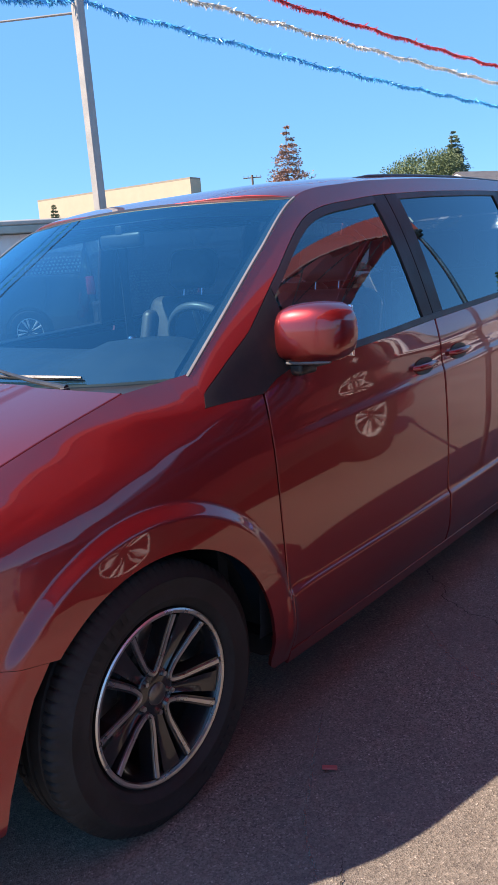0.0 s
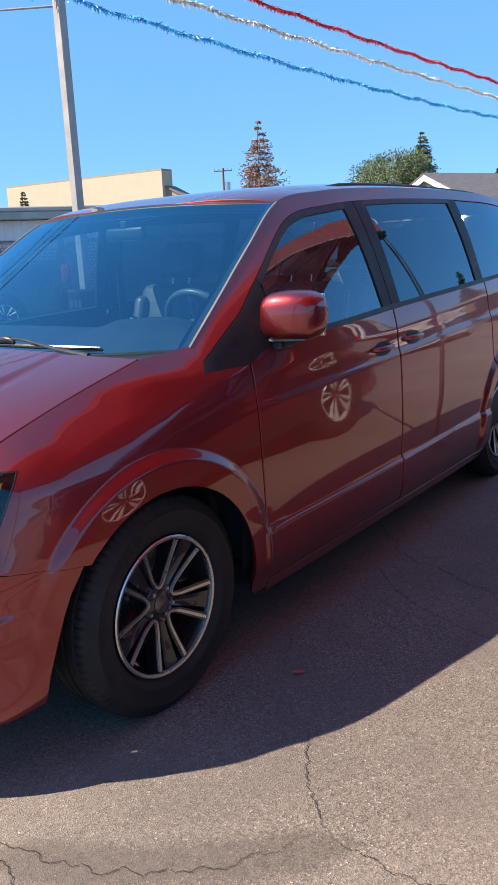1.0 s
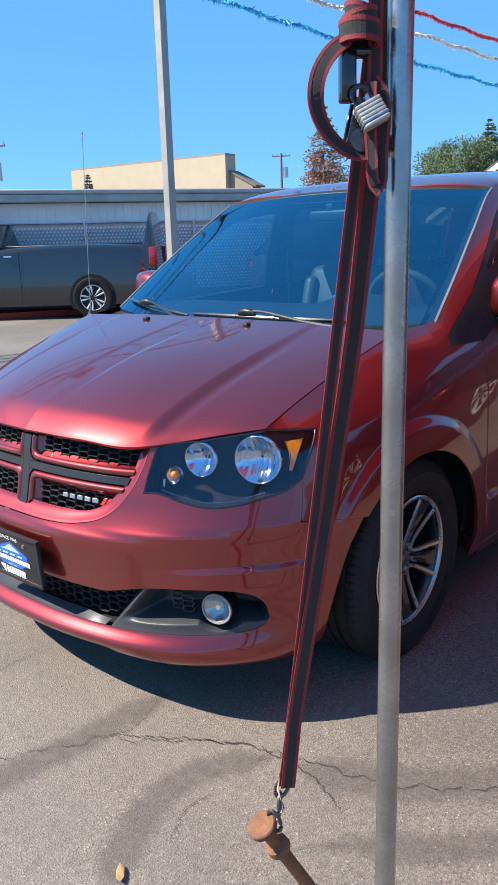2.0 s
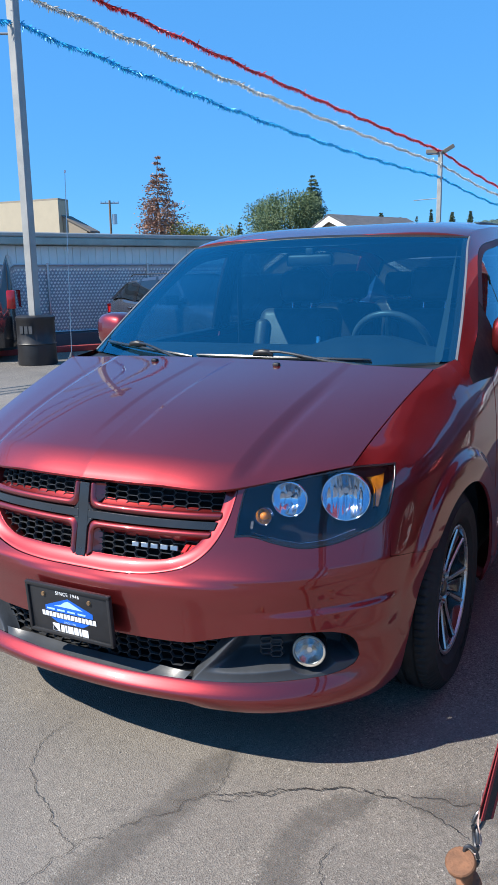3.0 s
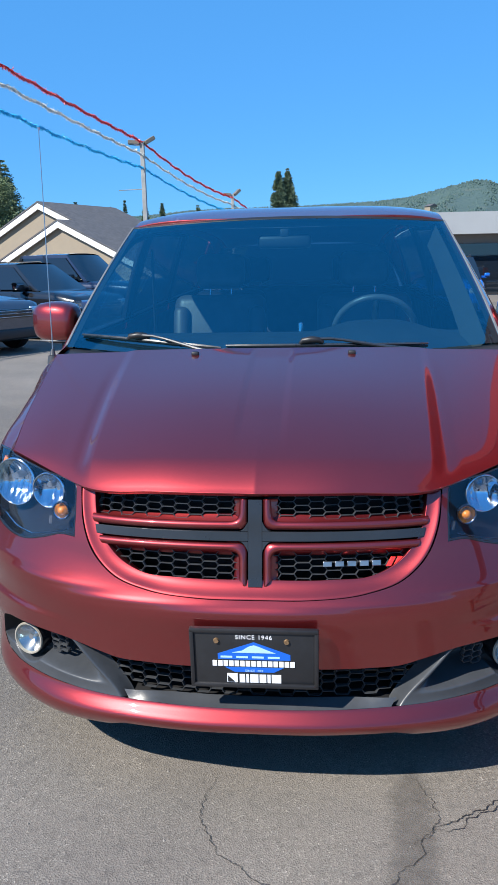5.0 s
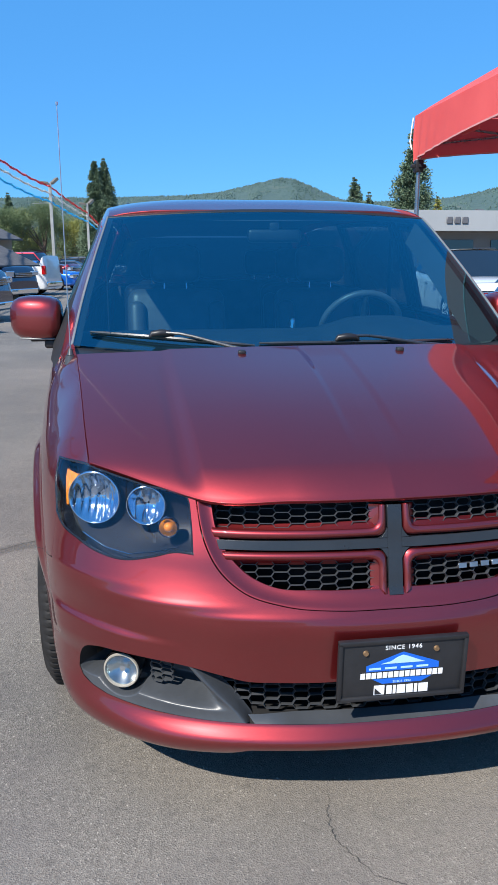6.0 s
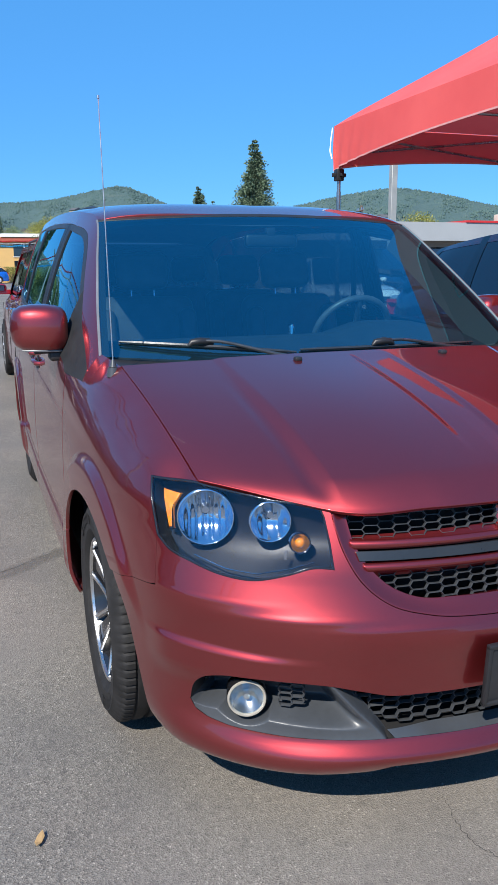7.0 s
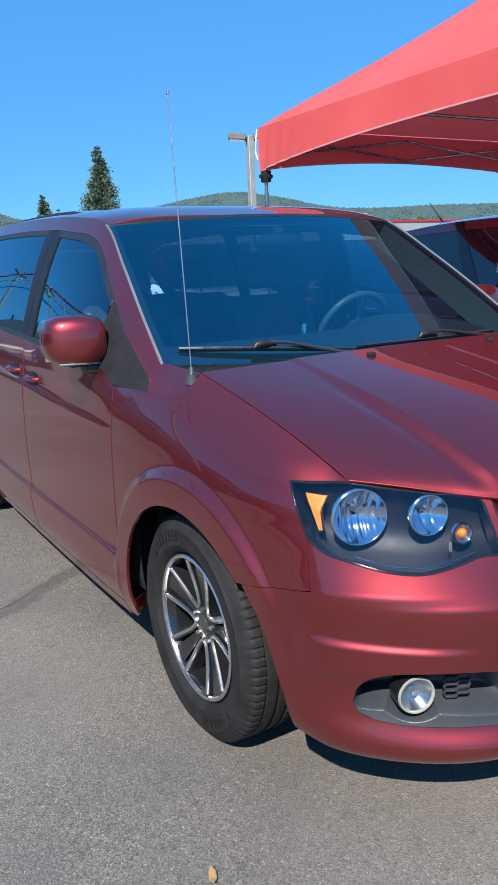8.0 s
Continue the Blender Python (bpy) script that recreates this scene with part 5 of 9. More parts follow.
for side, word in ((1, "left"), (-1, "right")):
    lamp = part("headlamp", bpy.data.meshes.new("headlamp"), GLOSSBLACK, van, "clear headlamp with black housing and amber bulb")
    flip = Matrix.Diagonal((side, 1, 1, 1))
    lampgrid = coons(resample(LAMP_LOW, 60, True), resample(LAMP_TOP, 60), LAMP_IN, LAMP_OUT, 44, 22)
    sheet("lens", ring, lampgrid, LENS, lamp, "clear polycarbonate lens", side, gap=0.004, rim=False, inset=0.001)
    sheet("housing", ring, lampgrid, SATINBLACK, lamp, "black lamp housing", side, gap=0.0, rim=False, inset=lambda u, v: 0.030 + 0.052 * np.sin(np.pi * np.clip(0.12 + 0.80 * v, 0, 1)))
    def bowl(name, s, z, r, mat, deep, inset, label="", flutes=0.0, wide=0.012):
        """A reflector dish, pressed into upright flutes where it has them, with a turned rim."""
        V, F, nr, na = [], [], 14, 72
        for q in range(nr):
            for k in range(na):
                d, a = r * (0.06 + 0.94 * q / (nr - 1)), 2 * math.pi * k / na
                x, y = d * math.cos(a), d * math.sin(a)
                fl = flutes * (abs(math.sin(math.pi * x / wide + 0.6)) - 0.5) * min(1.0, 3.0 * (1 - d / r) + 0.05)
                V.append((x, y, -deep * (1 - (d / r) ** 2) + fl))
        for d, h in ((r + 0.002, 0.002), (r + 0.004, -0.012)):
            V += [(d * math.cos(2 * math.pi * k / na), d * math.sin(2 * math.pi * k / na), h) for k in range(na)]
        F = [(q * na + k, q * na + (k + 1) % na, (q + 1) * na + (k + 1) % na, (q + 1) * na + k) for q in range(nr + 1) for k in range(na)]
        ob = raw(name, V, F, mat, lamp, label)
        ob.matrix_local = flip @ facing(s, z, inset) @ flip
        return ob
    big = bowl("low_beam_reflector", s_at(0.757, -0.648, 0.833), 0.832, 0.069, REFLECTOR, 0.046, 0.022, "chrome fluted reflector bowl", 0.0065, 0.017)
    mid = bowl("high_beam_reflector", s_at(0.624, -0.76, 0.845), 0.834, 0.049, REFLECTOR, 0.036, 0.024, "", 0.004, 0.026)
    amb = bowl("turn_reflector", s_at(0.560, -0.80, 0.79), 0.792, 0.023, REFLECTOR, 0.016, 0.018, "small chrome turn-signal bowl")
    bm = bmesh.new()
    lathe(bm, [(0.023, 0.001), (0.0255, 0.003), (0.027, -0.004)], 28)
    part("bezel_ring", bm, GLOSSBLACK, amb)
    bm = bmesh.new()
    lathe(bm, [(0.0, 0.006), (0.006, 0.005), (0.0105, 0.001), (0.0125, -0.005), (0.0125, -0.014)], 20)
    part("bulb", bm, AMBER, amb, "amber bulb")
    for q in range(4):
        part("lens_rib", rods(((-0.031 - 0.0022 * q, -0.016, -0.002), (-0.033 - 0.0022 * q, -0.040, 0.0), 0.0007, 0.0007, 5)), CHROME, amb)
    for ob, r in ((big, 0.013), (mid, 0.011)):
        bm = bmesh.new()
        rod(bm, (0, r * 1.4, -0.045), (0, r * 1.4, -0.008), r, r * 0.7, 14)
        part("bulb", bm, STEEL, ob)
    # amber side reflector along the outer edge
    ra, rb, rc, rd = (sy(-0.598), 0.797), (sy(-0.572), 0.795), (sy(-0.590), 0.893), (sy(-0.510), 0.899)
    g = coons([ra, rb], [rc, rd], [ra, (sy(-0.584), 0.85), rc], [rb, (sy(-0.540), 0.853), rd], 8, 14)
    sheet("side_reflector", ring, g, AMBER, lamp, "amber side reflector", side, gap=0.006, depth=0.01, inset=0.016)
    # dark gasket round the lens
    low_e, top_e = [tuple(q) for q in resample(LAMP_LOW, 40, True)], [tuple(q) for q in resample(LAMP_TOP, 40)]
    for a, b in ((low_e, [(q, z + 0.006) for q, z in low_e]), ([(q, z - 0.005) for q, z in top_e], top_e)):
        sheet("gasket", ring, coons(a, b, [a[0], b[0]], [a[-1], b[-1]], 40, 3), GLOSSBLACK, lamp, "", side, gap=0, depth=0.006, inset=-0.0012)
    for a, b in ((LAMP_IN, [(q + 0.006, z) for q, z in LAMP_IN]), ([(q - 0.006, z) for q, z in LAMP_OUT], LAMP_OUT)):
        sheet("gasket", ring, coons(a, b, [a[0], b[0]], [a[-1], b[-1]], 20, 3).transpose(1, 0, 2), GLOSSBLACK, lamp, "", side, gap=0, depth=0.006, inset=-0.0012)
    # thin bright line along the housing's floor
    g = coons([(s, z + 0.014) for s, z in LAMP_LOW[1:6]], [(s, z + 0.017) for s, z in LAMP_LOW[1:6]], [(LAMP_LOW[1][0], LAMP_LOW[1][1] + 0.014), (LAMP_LOW[1][0], LAMP_LOW[1][1] + 0.017)], [(LAMP_LOW[5][0], LAMP_LOW[5][1] + 0.014), (LAMP_LOW[5][0], LAMP_LOW[5][1] + 0.017)], 30, 3)
    sheet("trim_line", ring, g, CHROME, lamp, "", side, gap=0, depth=0.004, inset=0.02)
    lining("lamp_edge", list(map(tuple, resample(LAMP_LOW, 60, True))) + LAMP_OUT, 0.0, 0.066, GLOSSBLACK, lamp, side)
    lining("lamp_edge", LAMP_TOP, 0.0, 0.066, GLOSSBLACK, lamp, side)
    lining("lamp_edge", LAMP_IN, 0.0, 0.066, GLOSSBLACK, lamp, side)
    # fog lamp in its surround
    fog = part("fog_lamp", bpy.data.meshes.new("fog_lamp"), GLOSSBLACK, van, "round clear fog lamp")
    m = flip @ facing(s_at(0.70, -0.78, 0.395), 0.394, 0.012) @ flip
    for nm, prof, mat in (("housing", [(0.0495, 0.002), (0.0515, -0.004), (0.050, -0.05)], GLOSSBLACK), ("bezel", [(0.0415, 0.000), (0.044, 0.006), (0.0475, 0.006), (0.050, 0.0)], FOGRING), ("reflector", [(0.008, -0.030), (0.018, -0.026), (0.028, -0.018), (0.036, -0.009), (0.0425, -0.001)], FOGSILVER), ("lens", [(0.0, 0.012), (0.012, 0.0115), (0.024, 0.010), (0.035, 0.0065), (0.043, 0.001)], LENS)):
        bm = bmesh.new()
        lathe(bm, prof, 32)
        part(nm, bm, mat, fog).matrix_local = m
    bm = rods(((0, 0, -0.03), (0, 0, -0.008), 0.009, 0.008, 12))
    part("bulb", bm, CHROME, fog).matrix_local = m
    # slotted insert beside the fog lamp
    ins = honeycomb("bezel_insert", lambda x, z, sd=side: 0.372 < z < 0.425 and 0.585 < x * sd < 0.64, bumper, 0.034, 0.017, 0.046, 0.002, 0.01, 0.7)

# ---- plate with dealer insert
plate = empty("number_plate_holder", pose(0.0, -0.995, 0.479, 4, 0, 0), "black dealer plate insert on the front bumper", "number plate")
bm = boxes(((-0.160, -0.006, -0.080), (0.160, 0.006, 0.080), 0.005, 2))
part("plate_board", bm, worn("satin black board", (0.02, 0.021, 0.024), 0.35, 0.2, 9), plate)
bm = bmesh.new()
for lo, hi in (((-0.163, -0.012, 0.072), (0.163, 0.004, 0.084)), ((-0.163, -0.012, -0.084), (0.163, 0.004, -0.072)), ((-0.163, -0.012, -0.08), (-0.152, 0.004, 0.08)), ((0.152, -0.012, -0.08), (0.163, 0.004, 0.08))):
    box(bm, lo, hi, 0.003, 2)
part("plate_frame", bm, BLACK, plate)
WHITEPRINT = material("white print", (0.82, 0.83, 0.85), 0.4)
BLUEPRINT = material("blue print", (0.01, 0.13, 0.62), 0.35)
LIGHTBLUE = material("pale blue print", (0.45, 0.68, 0.9), 0.35)


def flat(name, pts, mat, parent, y, label=""):
    bm = bmesh.new()
    prism(bm, pts, 0.0008, Matrix.Translation((0, y, 0)) @ pose(0, 0, 0, 90, 0, 0))
    return part(name, bm, mat, parent, label, smooth=False)


def lettering(name, body, size, m, mat, parent, spacing=1.0, label=""):
    cu = bpy.data.curves.new(name, "FONT")
    cu.body, cu.size, cu.align_x, cu.extrude, cu.space_character = body, size, "CENTER", 0.0004, spacing
    tmp = new(name, cu)
    me = bpy.data.meshes.new_from_object(tmp.evaluated_get(bpy.context.evaluated_depsgraph_get()))
    bpy.data.objects.remove(tmp)
    me.materials.clear()
    ob = part(name, me, mat, parent, label)
    ob.matrix_local = m
    return ob


lettering("motto", "SINCE 1946", 0.0165, pose(0, -0.0065, 0.054, 90, 0, 0), WHITEPRINT, plate, 1.15)
flat("emblem", [(-0.092, 0.012), (-0.092, -0.004), (0.092, -0.004), (0.092, 0.012), (0.0, 0.046)], BLUEPRINT, plate, -0.0063, "blue emblem with a white hill")
flat("emblem_foot", [(-0.075, -0.026), (-0.05, -0.040), (0.05, -0.040), (0.075, -0.026)], BLUEPRINT, plate, -0.0063)
flat("emblem_hill", [(-0.055, 0.016), (0.055, 0.016), (0.035, 0.024), (0.012, 0.034), (0.0, 0.038), (-0.014, 0.033), (-0.03, 0.022)], LIGHTBLUE, plate, -0.0072)
for k, x0 in enumerate((-0.085, -0.045, -0.005, 0.035)):
    flat("emblem_mark", [(x0, 0.001), (x0 + 0.03, 0.001), (x0 + 0.03, 0.006), (x0, 0.006)], LIGHTBLUE, plate, -0.0072)
# the trader's address and name: plain white bars
for k in range(15):
    x0 = -0.106 + k * 0.0141
    flat("name_bar", [(x0, -0.023), (x0 + 0.0115, -0.023), (x0 + 0.0115, -0.007), (x0, -0.007)], WHITEPRINT, plate, -0.0074)
lettering("year_mark", "SINCE 1994", 0.0085, pose(0, -0.0072, -0.0385, 90, 0, 0), LIGHTBLUE, plate, 1.1)
flat("trade_mark", [(-0.070, -0.070), (-0.043, -0.070), (-0.043, -0.044), (-0.070, -0.044)], WHITEPRINT, plate, -0.0068)
flat("trade_mark_notch", [(-0.068, -0.068), (-0.050, -0.068), (-0.068, -0.050)], BLACK, plate, -0.0078)
for x0, x1 in ((-0.038, -0.024), (-0.021, -0.014), (-0.011, 0.010), (0.013, 0.030), (0.033, 0.041), (0.044, 0.068)):
    flat("name_bar", [(x0, -0.070), (x1, -0.070), (x1, -0.046), (x0, -0.046)], WHITEPRINT, plate, -0.0068)
for x0 in (-0.095, 0.083):
    bm = rods(((x0, -0.006, 0.049), (x0, -0.011, 0.049), 0.0075, 0.006, 12))
    part("screw", bm, worn("rusty screw", (0.35, 0.22, 0.12), 0.5, 0.3, 90, 0.7), plate)

# ---- door mirrors and handles
for side, word in ((1, "left"), (-1, "right")):
    mir = part("door_mirror", bpy.data.meshes.new("door_mirror"), PAINT, van, "red door mirror on a black foot")
    mir.location, mir.scale = (side * 0.027, 0.115, -0.004), (0.92, 1, 1)
    V, F = [], []
    xs = [0.965, 0.972, 0.985, 1.01, 1.05, 1.10, 1.145, 1.172, 1.186, 1.190]
    hz = [0.045, 0.066, 0.078, 0.086, 0.090, 0.089, 0.082, 0.068, 0.045, 0.02]
    hy = [0.050, 0.075, 0.088, 0.095, 0.097, 0.092, 0.082, 0.066, 0.045, 0.02]
    for x, b, a in zip(xs, hz, hy):
        for k in range(28):
            t = 2 * math.pi * k / 28
            c, d = math.cos(t), math.sin(t)
            yy = math.copysign(abs(c) ** 0.62, c) * a
            zz = math.copysign(abs(d) ** 0.62, d) * b
            back = 0.565 + 0.10 * (x - 0.97)
            V.append((side * x, min(0.520 + 0.10 * (x - 0.97) + yy, back + 0.012 * (b / 0.09)), 1.228 + 0.02 * (x - 1.05) + zz))
    for i in range(len(xs) - 1):
        for k in range(28):
            q = (i * 28 + k, i * 28 + (k + 1) % 28, (i + 1) * 28 + (k + 1) % 28, (i + 1) * 28 + k)
            F.append(q if side < 0 else q[::-1])
    F += [tuple(range(28)) if side > 0 else tuple(range(28))[::-1], tuple(range((len(xs) - 1) * 28, len(xs) * 28))[::-1 if side > 0 else 1]]
    shell = raw("shell", V, F, PAINT, mir)
    shell.data.set_sharp_from_angle(angle=radians(50))
    bm = bmesh.new()
    box(bm, (0.985, 0.578, 1.152), (1.172, 0.590, 1.302), 0.005, 2, Matrix.Diagonal((side, 1, 1, 1)))
    part("mirror_glass", bm, CHROME, mir, "silvered mirror glass")
    bm = bmesh.new()
    box(bm, (0.915, 0.475, 1.106), (1.045, 0.565, 1.146), 0.012, 3, Matrix.Diagonal((side, 1, 1, 1)))
    box(bm, (0.885, 0.50, 1.100), (0.930, 0.60, 1.150), 0.014, 3, Matrix.Diagonal((side, 1, 1, 1)))
    tube(bm, [(side * x, y, z) for x, y, z in ((0.895, 0.47, 1.085), (0.93, 0.485, 1.105), (0.985, 0.50, 1.128), (1.04, 0.51, 1.138))], [0.020, 0.022, 0.020, 0.012], 10)
    part("foot", bm, BLACK, mir)
    # pale tube whose colour imitates skylight along the shell's lower edge
    bm = bmesh.new()
    tube(bm, [(side * x, 0.520 + 0.10 * (x - 0.97) - 0.070 * q, 1.146 + 0.02 * (x - 1.05) + 0.012 * abs(q - 0.8)) for x, q in ((0.985, 0.75), (1.01, 0.92), (1.06, 0.96), (1.11, 0.92), (1.15, 0.75))], [0.003, 0.0045, 0.005, 0.0045, 0.003], 8)
    part("lower_trim", bm, MOULD, mir, "pale strip for the skylit lower edge")
    bm = bmesh.new()
    box(bm, (0.985, 0.485, 1.134), (1.105, 0.562, 1.150), 0.006, 3, Matrix.Diagonal((side, 1, 1, 1)))
    part("lower_trim", bm, BLACK, mir)
    for y0, z0 in ((1.325, 1.005), (1.635, 1.022)):
        han = part("door_handle", bpy.data.meshes.new("door_handle"), PAINT, van)
        c = ring(np.array([sy(y0 + 0.08)]), np.array([z0]))[0]
        fl = Matrix.Diagonal((side, 1, 1, 1))
        bm = bmesh.new()
        tube(bm, [(c[0] - 0.012, y0, z0 + 0.004), (c[0] + 0.014, y0 + 0.016, z0 + 0.006), (c[0] + 0.022, y0 + 0.08, z0 + 0.008), (c[0] + 0.014, y0 + 0.15, z0 + 0.008), (c[0] - 0.012, y0 + 0.168, z0 + 0.006)], [0.009, 0.012, 0.013, 0.012, 0.009], 10)
        bmesh.ops.transform(bm, matrix=fl, verts=list(bm.verts))
        part("grip", bm, PAINT, han)
        # black patch just proud of the skin; its colour gives the cup's shaded hollow
        cup_low = [(sy(y0 + 0.084 - 0.072 * math.cos(q)), z0 + 0.004 - 0.030 * math.sin(q) ** 0.7) for q in np.linspace(0.02, 3.12, 15)]
        cup_top = [(a, 2 * z0 + 0.010 - b) for a, b in cup_low]
        g = coons(cup_low, cup_top, [cup_low[0], cup_top[0]], [cup_low[-1], cup_top[-1]], 16, 8)
        sheet("cup", ring, g, BLACK, han, "black patch for the shaded handle cup", side, rim=False, inset=lambda u, v: -0.003 + 0.0 * u)

# ================= minivan: cabin =================
def cushion(bm, c, size, m=None, r=0.05):
    return box(bm, Vector(c) - Vector(size) / 2, Vector(c) + Vector(size) / 2, r, 4, m)


def seat(x, y, wide=0.5, heads=(0.0,)):
    st = part("seat", bpy.data.meshes.new("seat"), LEATHER, van, "dark leather seat")
    tilt = Matrix.Translation((x, y + 0.25, 0.69)) @ pose(0, 0, 0, -16, 0, 0)
    bm = bmesh.new()
    cushion(bm, (x, y, 0.60), (wide, 0.52, 0.19), None, 0.06)
    part("cushion", bm, LEATHER, st)
    bm = bmesh.new()
    cushion(bm, (0, 0, 0.30), (wide, 0.14, 0.66), tilt, 0.06)
    cushion(bm, (-wide / 2 + 0.05, -0.04, 0.30), (0.09, 0.15, 0.50), tilt, 0.04)
    cushion(bm, (wide / 2 - 0.05, -0.04, 0.30), (0.09, 0.15, 0.50), tilt, 0.04)
    part("backrest", bm, LEATHER, st)
    for h in heads:
        bm = bmesh.new()
        cushion(bm, (h, -0.02, 0.76), (0.27, 0.11, 0.19), tilt, 0.045)
        hd = part("headrest", bm, LEATHER, st)
        bm = bmesh.new()
        for q in (-0.06, 0.06):
            rod(bm, tilt @ Vector((h + q, 0, 0.60)), tilt @ Vector((h + q, -0.01, 0.72)), 0.006)
        part("posts", bm, CHROME, hd)


seat(0.40, 1.22, 0.52)
seat(-0.40, 1.22, 0.52)
seat(0.45, 2.15, 0.48)
seat(-0.45, 2.15, 0.48)
seat(0.0, 3.15, 1.20, (-0.38, 0.38))
bm = bmesh.new()
V, F = [], []
prof = [(0.16, 1.095), (0.30, 1.142), (0.48, 1.172), (0.62, 1.168), (0.69, 1.10), (0.66, 0.90), (0.60, 0.70)]
for x in np.linspace(-0.84, 0.84, 25):
    hump = 0.048 * math.exp(-((x - 0.40) / 0.20) ** 4)
    for i, (y, z) in enumerate(prof):
        V.append((x, y + 0.10 * abs(x / 0.84) ** 3 * (i < 2), z + hump * (1 if i in (2, 3) else 0.4 if i in (1, 4) else 0)))
n = len(prof)
F = [(i * n + j, (i + 1) * n + j, (i + 1) * n + j + 1, i * n + j + 1) for i in range(24) for j in range(n - 1)]
raw("dashboard", V, F, INTERIOR, van, "dark grey dashboard")
wheel_m = Matrix.Translation((0.41, 0.86, 1.14)) @ pose(0, 0, 0, -62, 0, 0)
bm = bmesh.new()
tube(bm, [wheel_m @ Vector((0.185 * math.cos(t), 0.185 * math.sin(t), 0)) for t in np.linspace(0, 2 * math.pi, 41)], 0.016, 10)
steer = part("steering_wheel", bm, LEATHER, van, "dark leather steering wheel")
bm = bmesh.new()
lathe(bm, [(0.0, 0.0), (0.06, -0.005), (0.075, -0.03), (0.05, -0.10)], 24, wheel_m)
part("airbag_pad", bm, INTERIOR, steer)
for a in (0, 180, 270):
    bm = bmesh.new()
    t = radians(a)
    rod(bm, wheel_m @ Vector((0.05 * math.cos(t), 0.05 * math.sin(t), -0.02)), wheel_m @ Vector((0.18 * math.cos(t), 0.18 * math.sin(t), 0)), 0.016, 0.012)
    part("spoke", bm, STEEL, steer)
bm = boxes(((-0.12, 0.83, 1.525), (0.12, 0.85, 1.585), 0.018, 3), ((-0.02, 0.83, 1.575), (0.02, 0.86, 1.61), 0.006, 2))
part("rear_view_mirror", bm, BLACK, van)
for side in (1, -1):
    g = coons(on_flank([(0.4, 0.30), (3.9, 0.30)]), on_flank([(0.4, 1.06), (0.6, 1.10)] + [(y, float(BELT(y)) - 0.01) for y in np.linspace(0.7, 3.9, 12)]), on_flank([(0.4, 0.30), (0.4, 1.06)]), on_flank([(3.9, 0.30), (3.9, 1.26)]), 40, 12)
    sheet("door_card", ring, g, INTERIOR, van, "", side, rim=False, inset=0.07)
    vs = np.linspace(0.04, 0.97, 24)
    g = np.stack([np.stack([0.948 - (0.042 - 0.026 * vs) * q for q in np.linspace(0, 1, 5)], -1), np.repeat(vs[:, None], 5, 1)], -1)
    if side > 0:
        sheet("pillar_trim", windshield_skin, g, PILLARTRIM, van, "grey pillar trim", side, rim=False, inset=lambda u, v: 0.014 + 0.105 * v)
    # dark printed band along the glass edge
    g = np.stack([np.broadcast_to(np.linspace(0.972, 1.0, 4)[:, None], (4, 30)), np.broadcast_to(np.linspace(0.0, 1.0, 30)[None], (4, 30))], -1)
    sheet("edge_band", windshield_skin, g, DARK, van, "", side, rim=False, inset=0.006)
    # belt hanging beside the front seat
    bm = bmesh.new()
    box(bm, (side * 0.76 - 0.003, 1.50, 0.6), (side * 0.76 + 0.003, 1.55, 1.55), 0)
    part("seat_belt", bm, BLACK, van)
sheet("headliner", inside(roof_skin, 0.045), square(30, 40, -0.93, 0.93, 0.0, 0.98), HEADLINER, van, rim=False)
bm = boxes(((-0.12, 0.95, 0.45), (0.12, 1.6, 0.78), 0.03, 3))
part("console", bm, INTERIOR, van)
bm = boxes(((0.06, 0.76, 1.00), (0.085, 0.80, 1.20), 0.012, 3))
part("gear_lever", bm, CHROME, van)
part("load_floor", boxes(((-0.85, 0.5, 0.31), (0.85, 4.0, 0.36), 0.0)), INTERIOR, van)
part("tailgate_lining", boxes(((-0.80, 3.98, 0.35), (0.80, 4.02, 1.24), 0.0)), INTERIOR, van)

# ================= red canopy tent =================
def cloth():
    mat = bpy.data.materials.new("red canopy cloth")
    mat.use_nodes = True
    t = mat.node_tree
    b = bsdf(mat)
    b.inputs["Roughness"].default_value = 0.65
    big, weave = noise_of(mat, 3.0, 4), noise_of(mat, 500, 2)
    c = ramp(mat, big, [(0.3, (0.78, 0.105, 0.095)), (0.7, (0.86, 0.13, 0.115))])
    link(mat, c, b.inputs["Base Color"])
    link(mat, bump(mat, weave, 0.15, 0.001), b.inputs["Normal"])
    tr = t.nodes.new("ShaderNodeBsdfTranslucent")
    tr.inputs[0].default_value = (0.60, 0.095, 0.11, 1)
    mx = t.nodes.new("ShaderNodeMixShader")
    mx.inputs[0].default_value = 0.22
    link(mat, b.outputs[0], mx.inputs[1])
    link(mat, tr.outputs[0], mx.inputs[2])
    link(mat, mx.outputs[0], t.nodes["Material Output"].inputs[0])
    return mat


CLOTH = cloth()
HEM = worn("pale hem tape", (0.62, 0.30, 0.28), 0.8, 0.1, 20)
GALV = worn("galvanised tube", (0.36, 0.375, 0.385), 0.27, 0.22, 9, 0.92, relief=0.06, fine=140)
STRAP = worn("black strap webbing", (0.028, 0.026, 0.028), 0.8, 0.25, 120, relief=0.5, fine=900)
STRAPRED = worn("red strap edge", (0.24, 0.022, 0.028), 0.7, 0.2, 120, relief=0.4, fine=900)
RUST = worn("rusty steel", (0.24, 0.115, 0.062), 0.8, 0.45, 18, 0.3, relief=0.6, fine=120)
TX0, TX1, TY0, TY1, TZ = 1.545, 4.56, -1.292, 3.43, 2.51
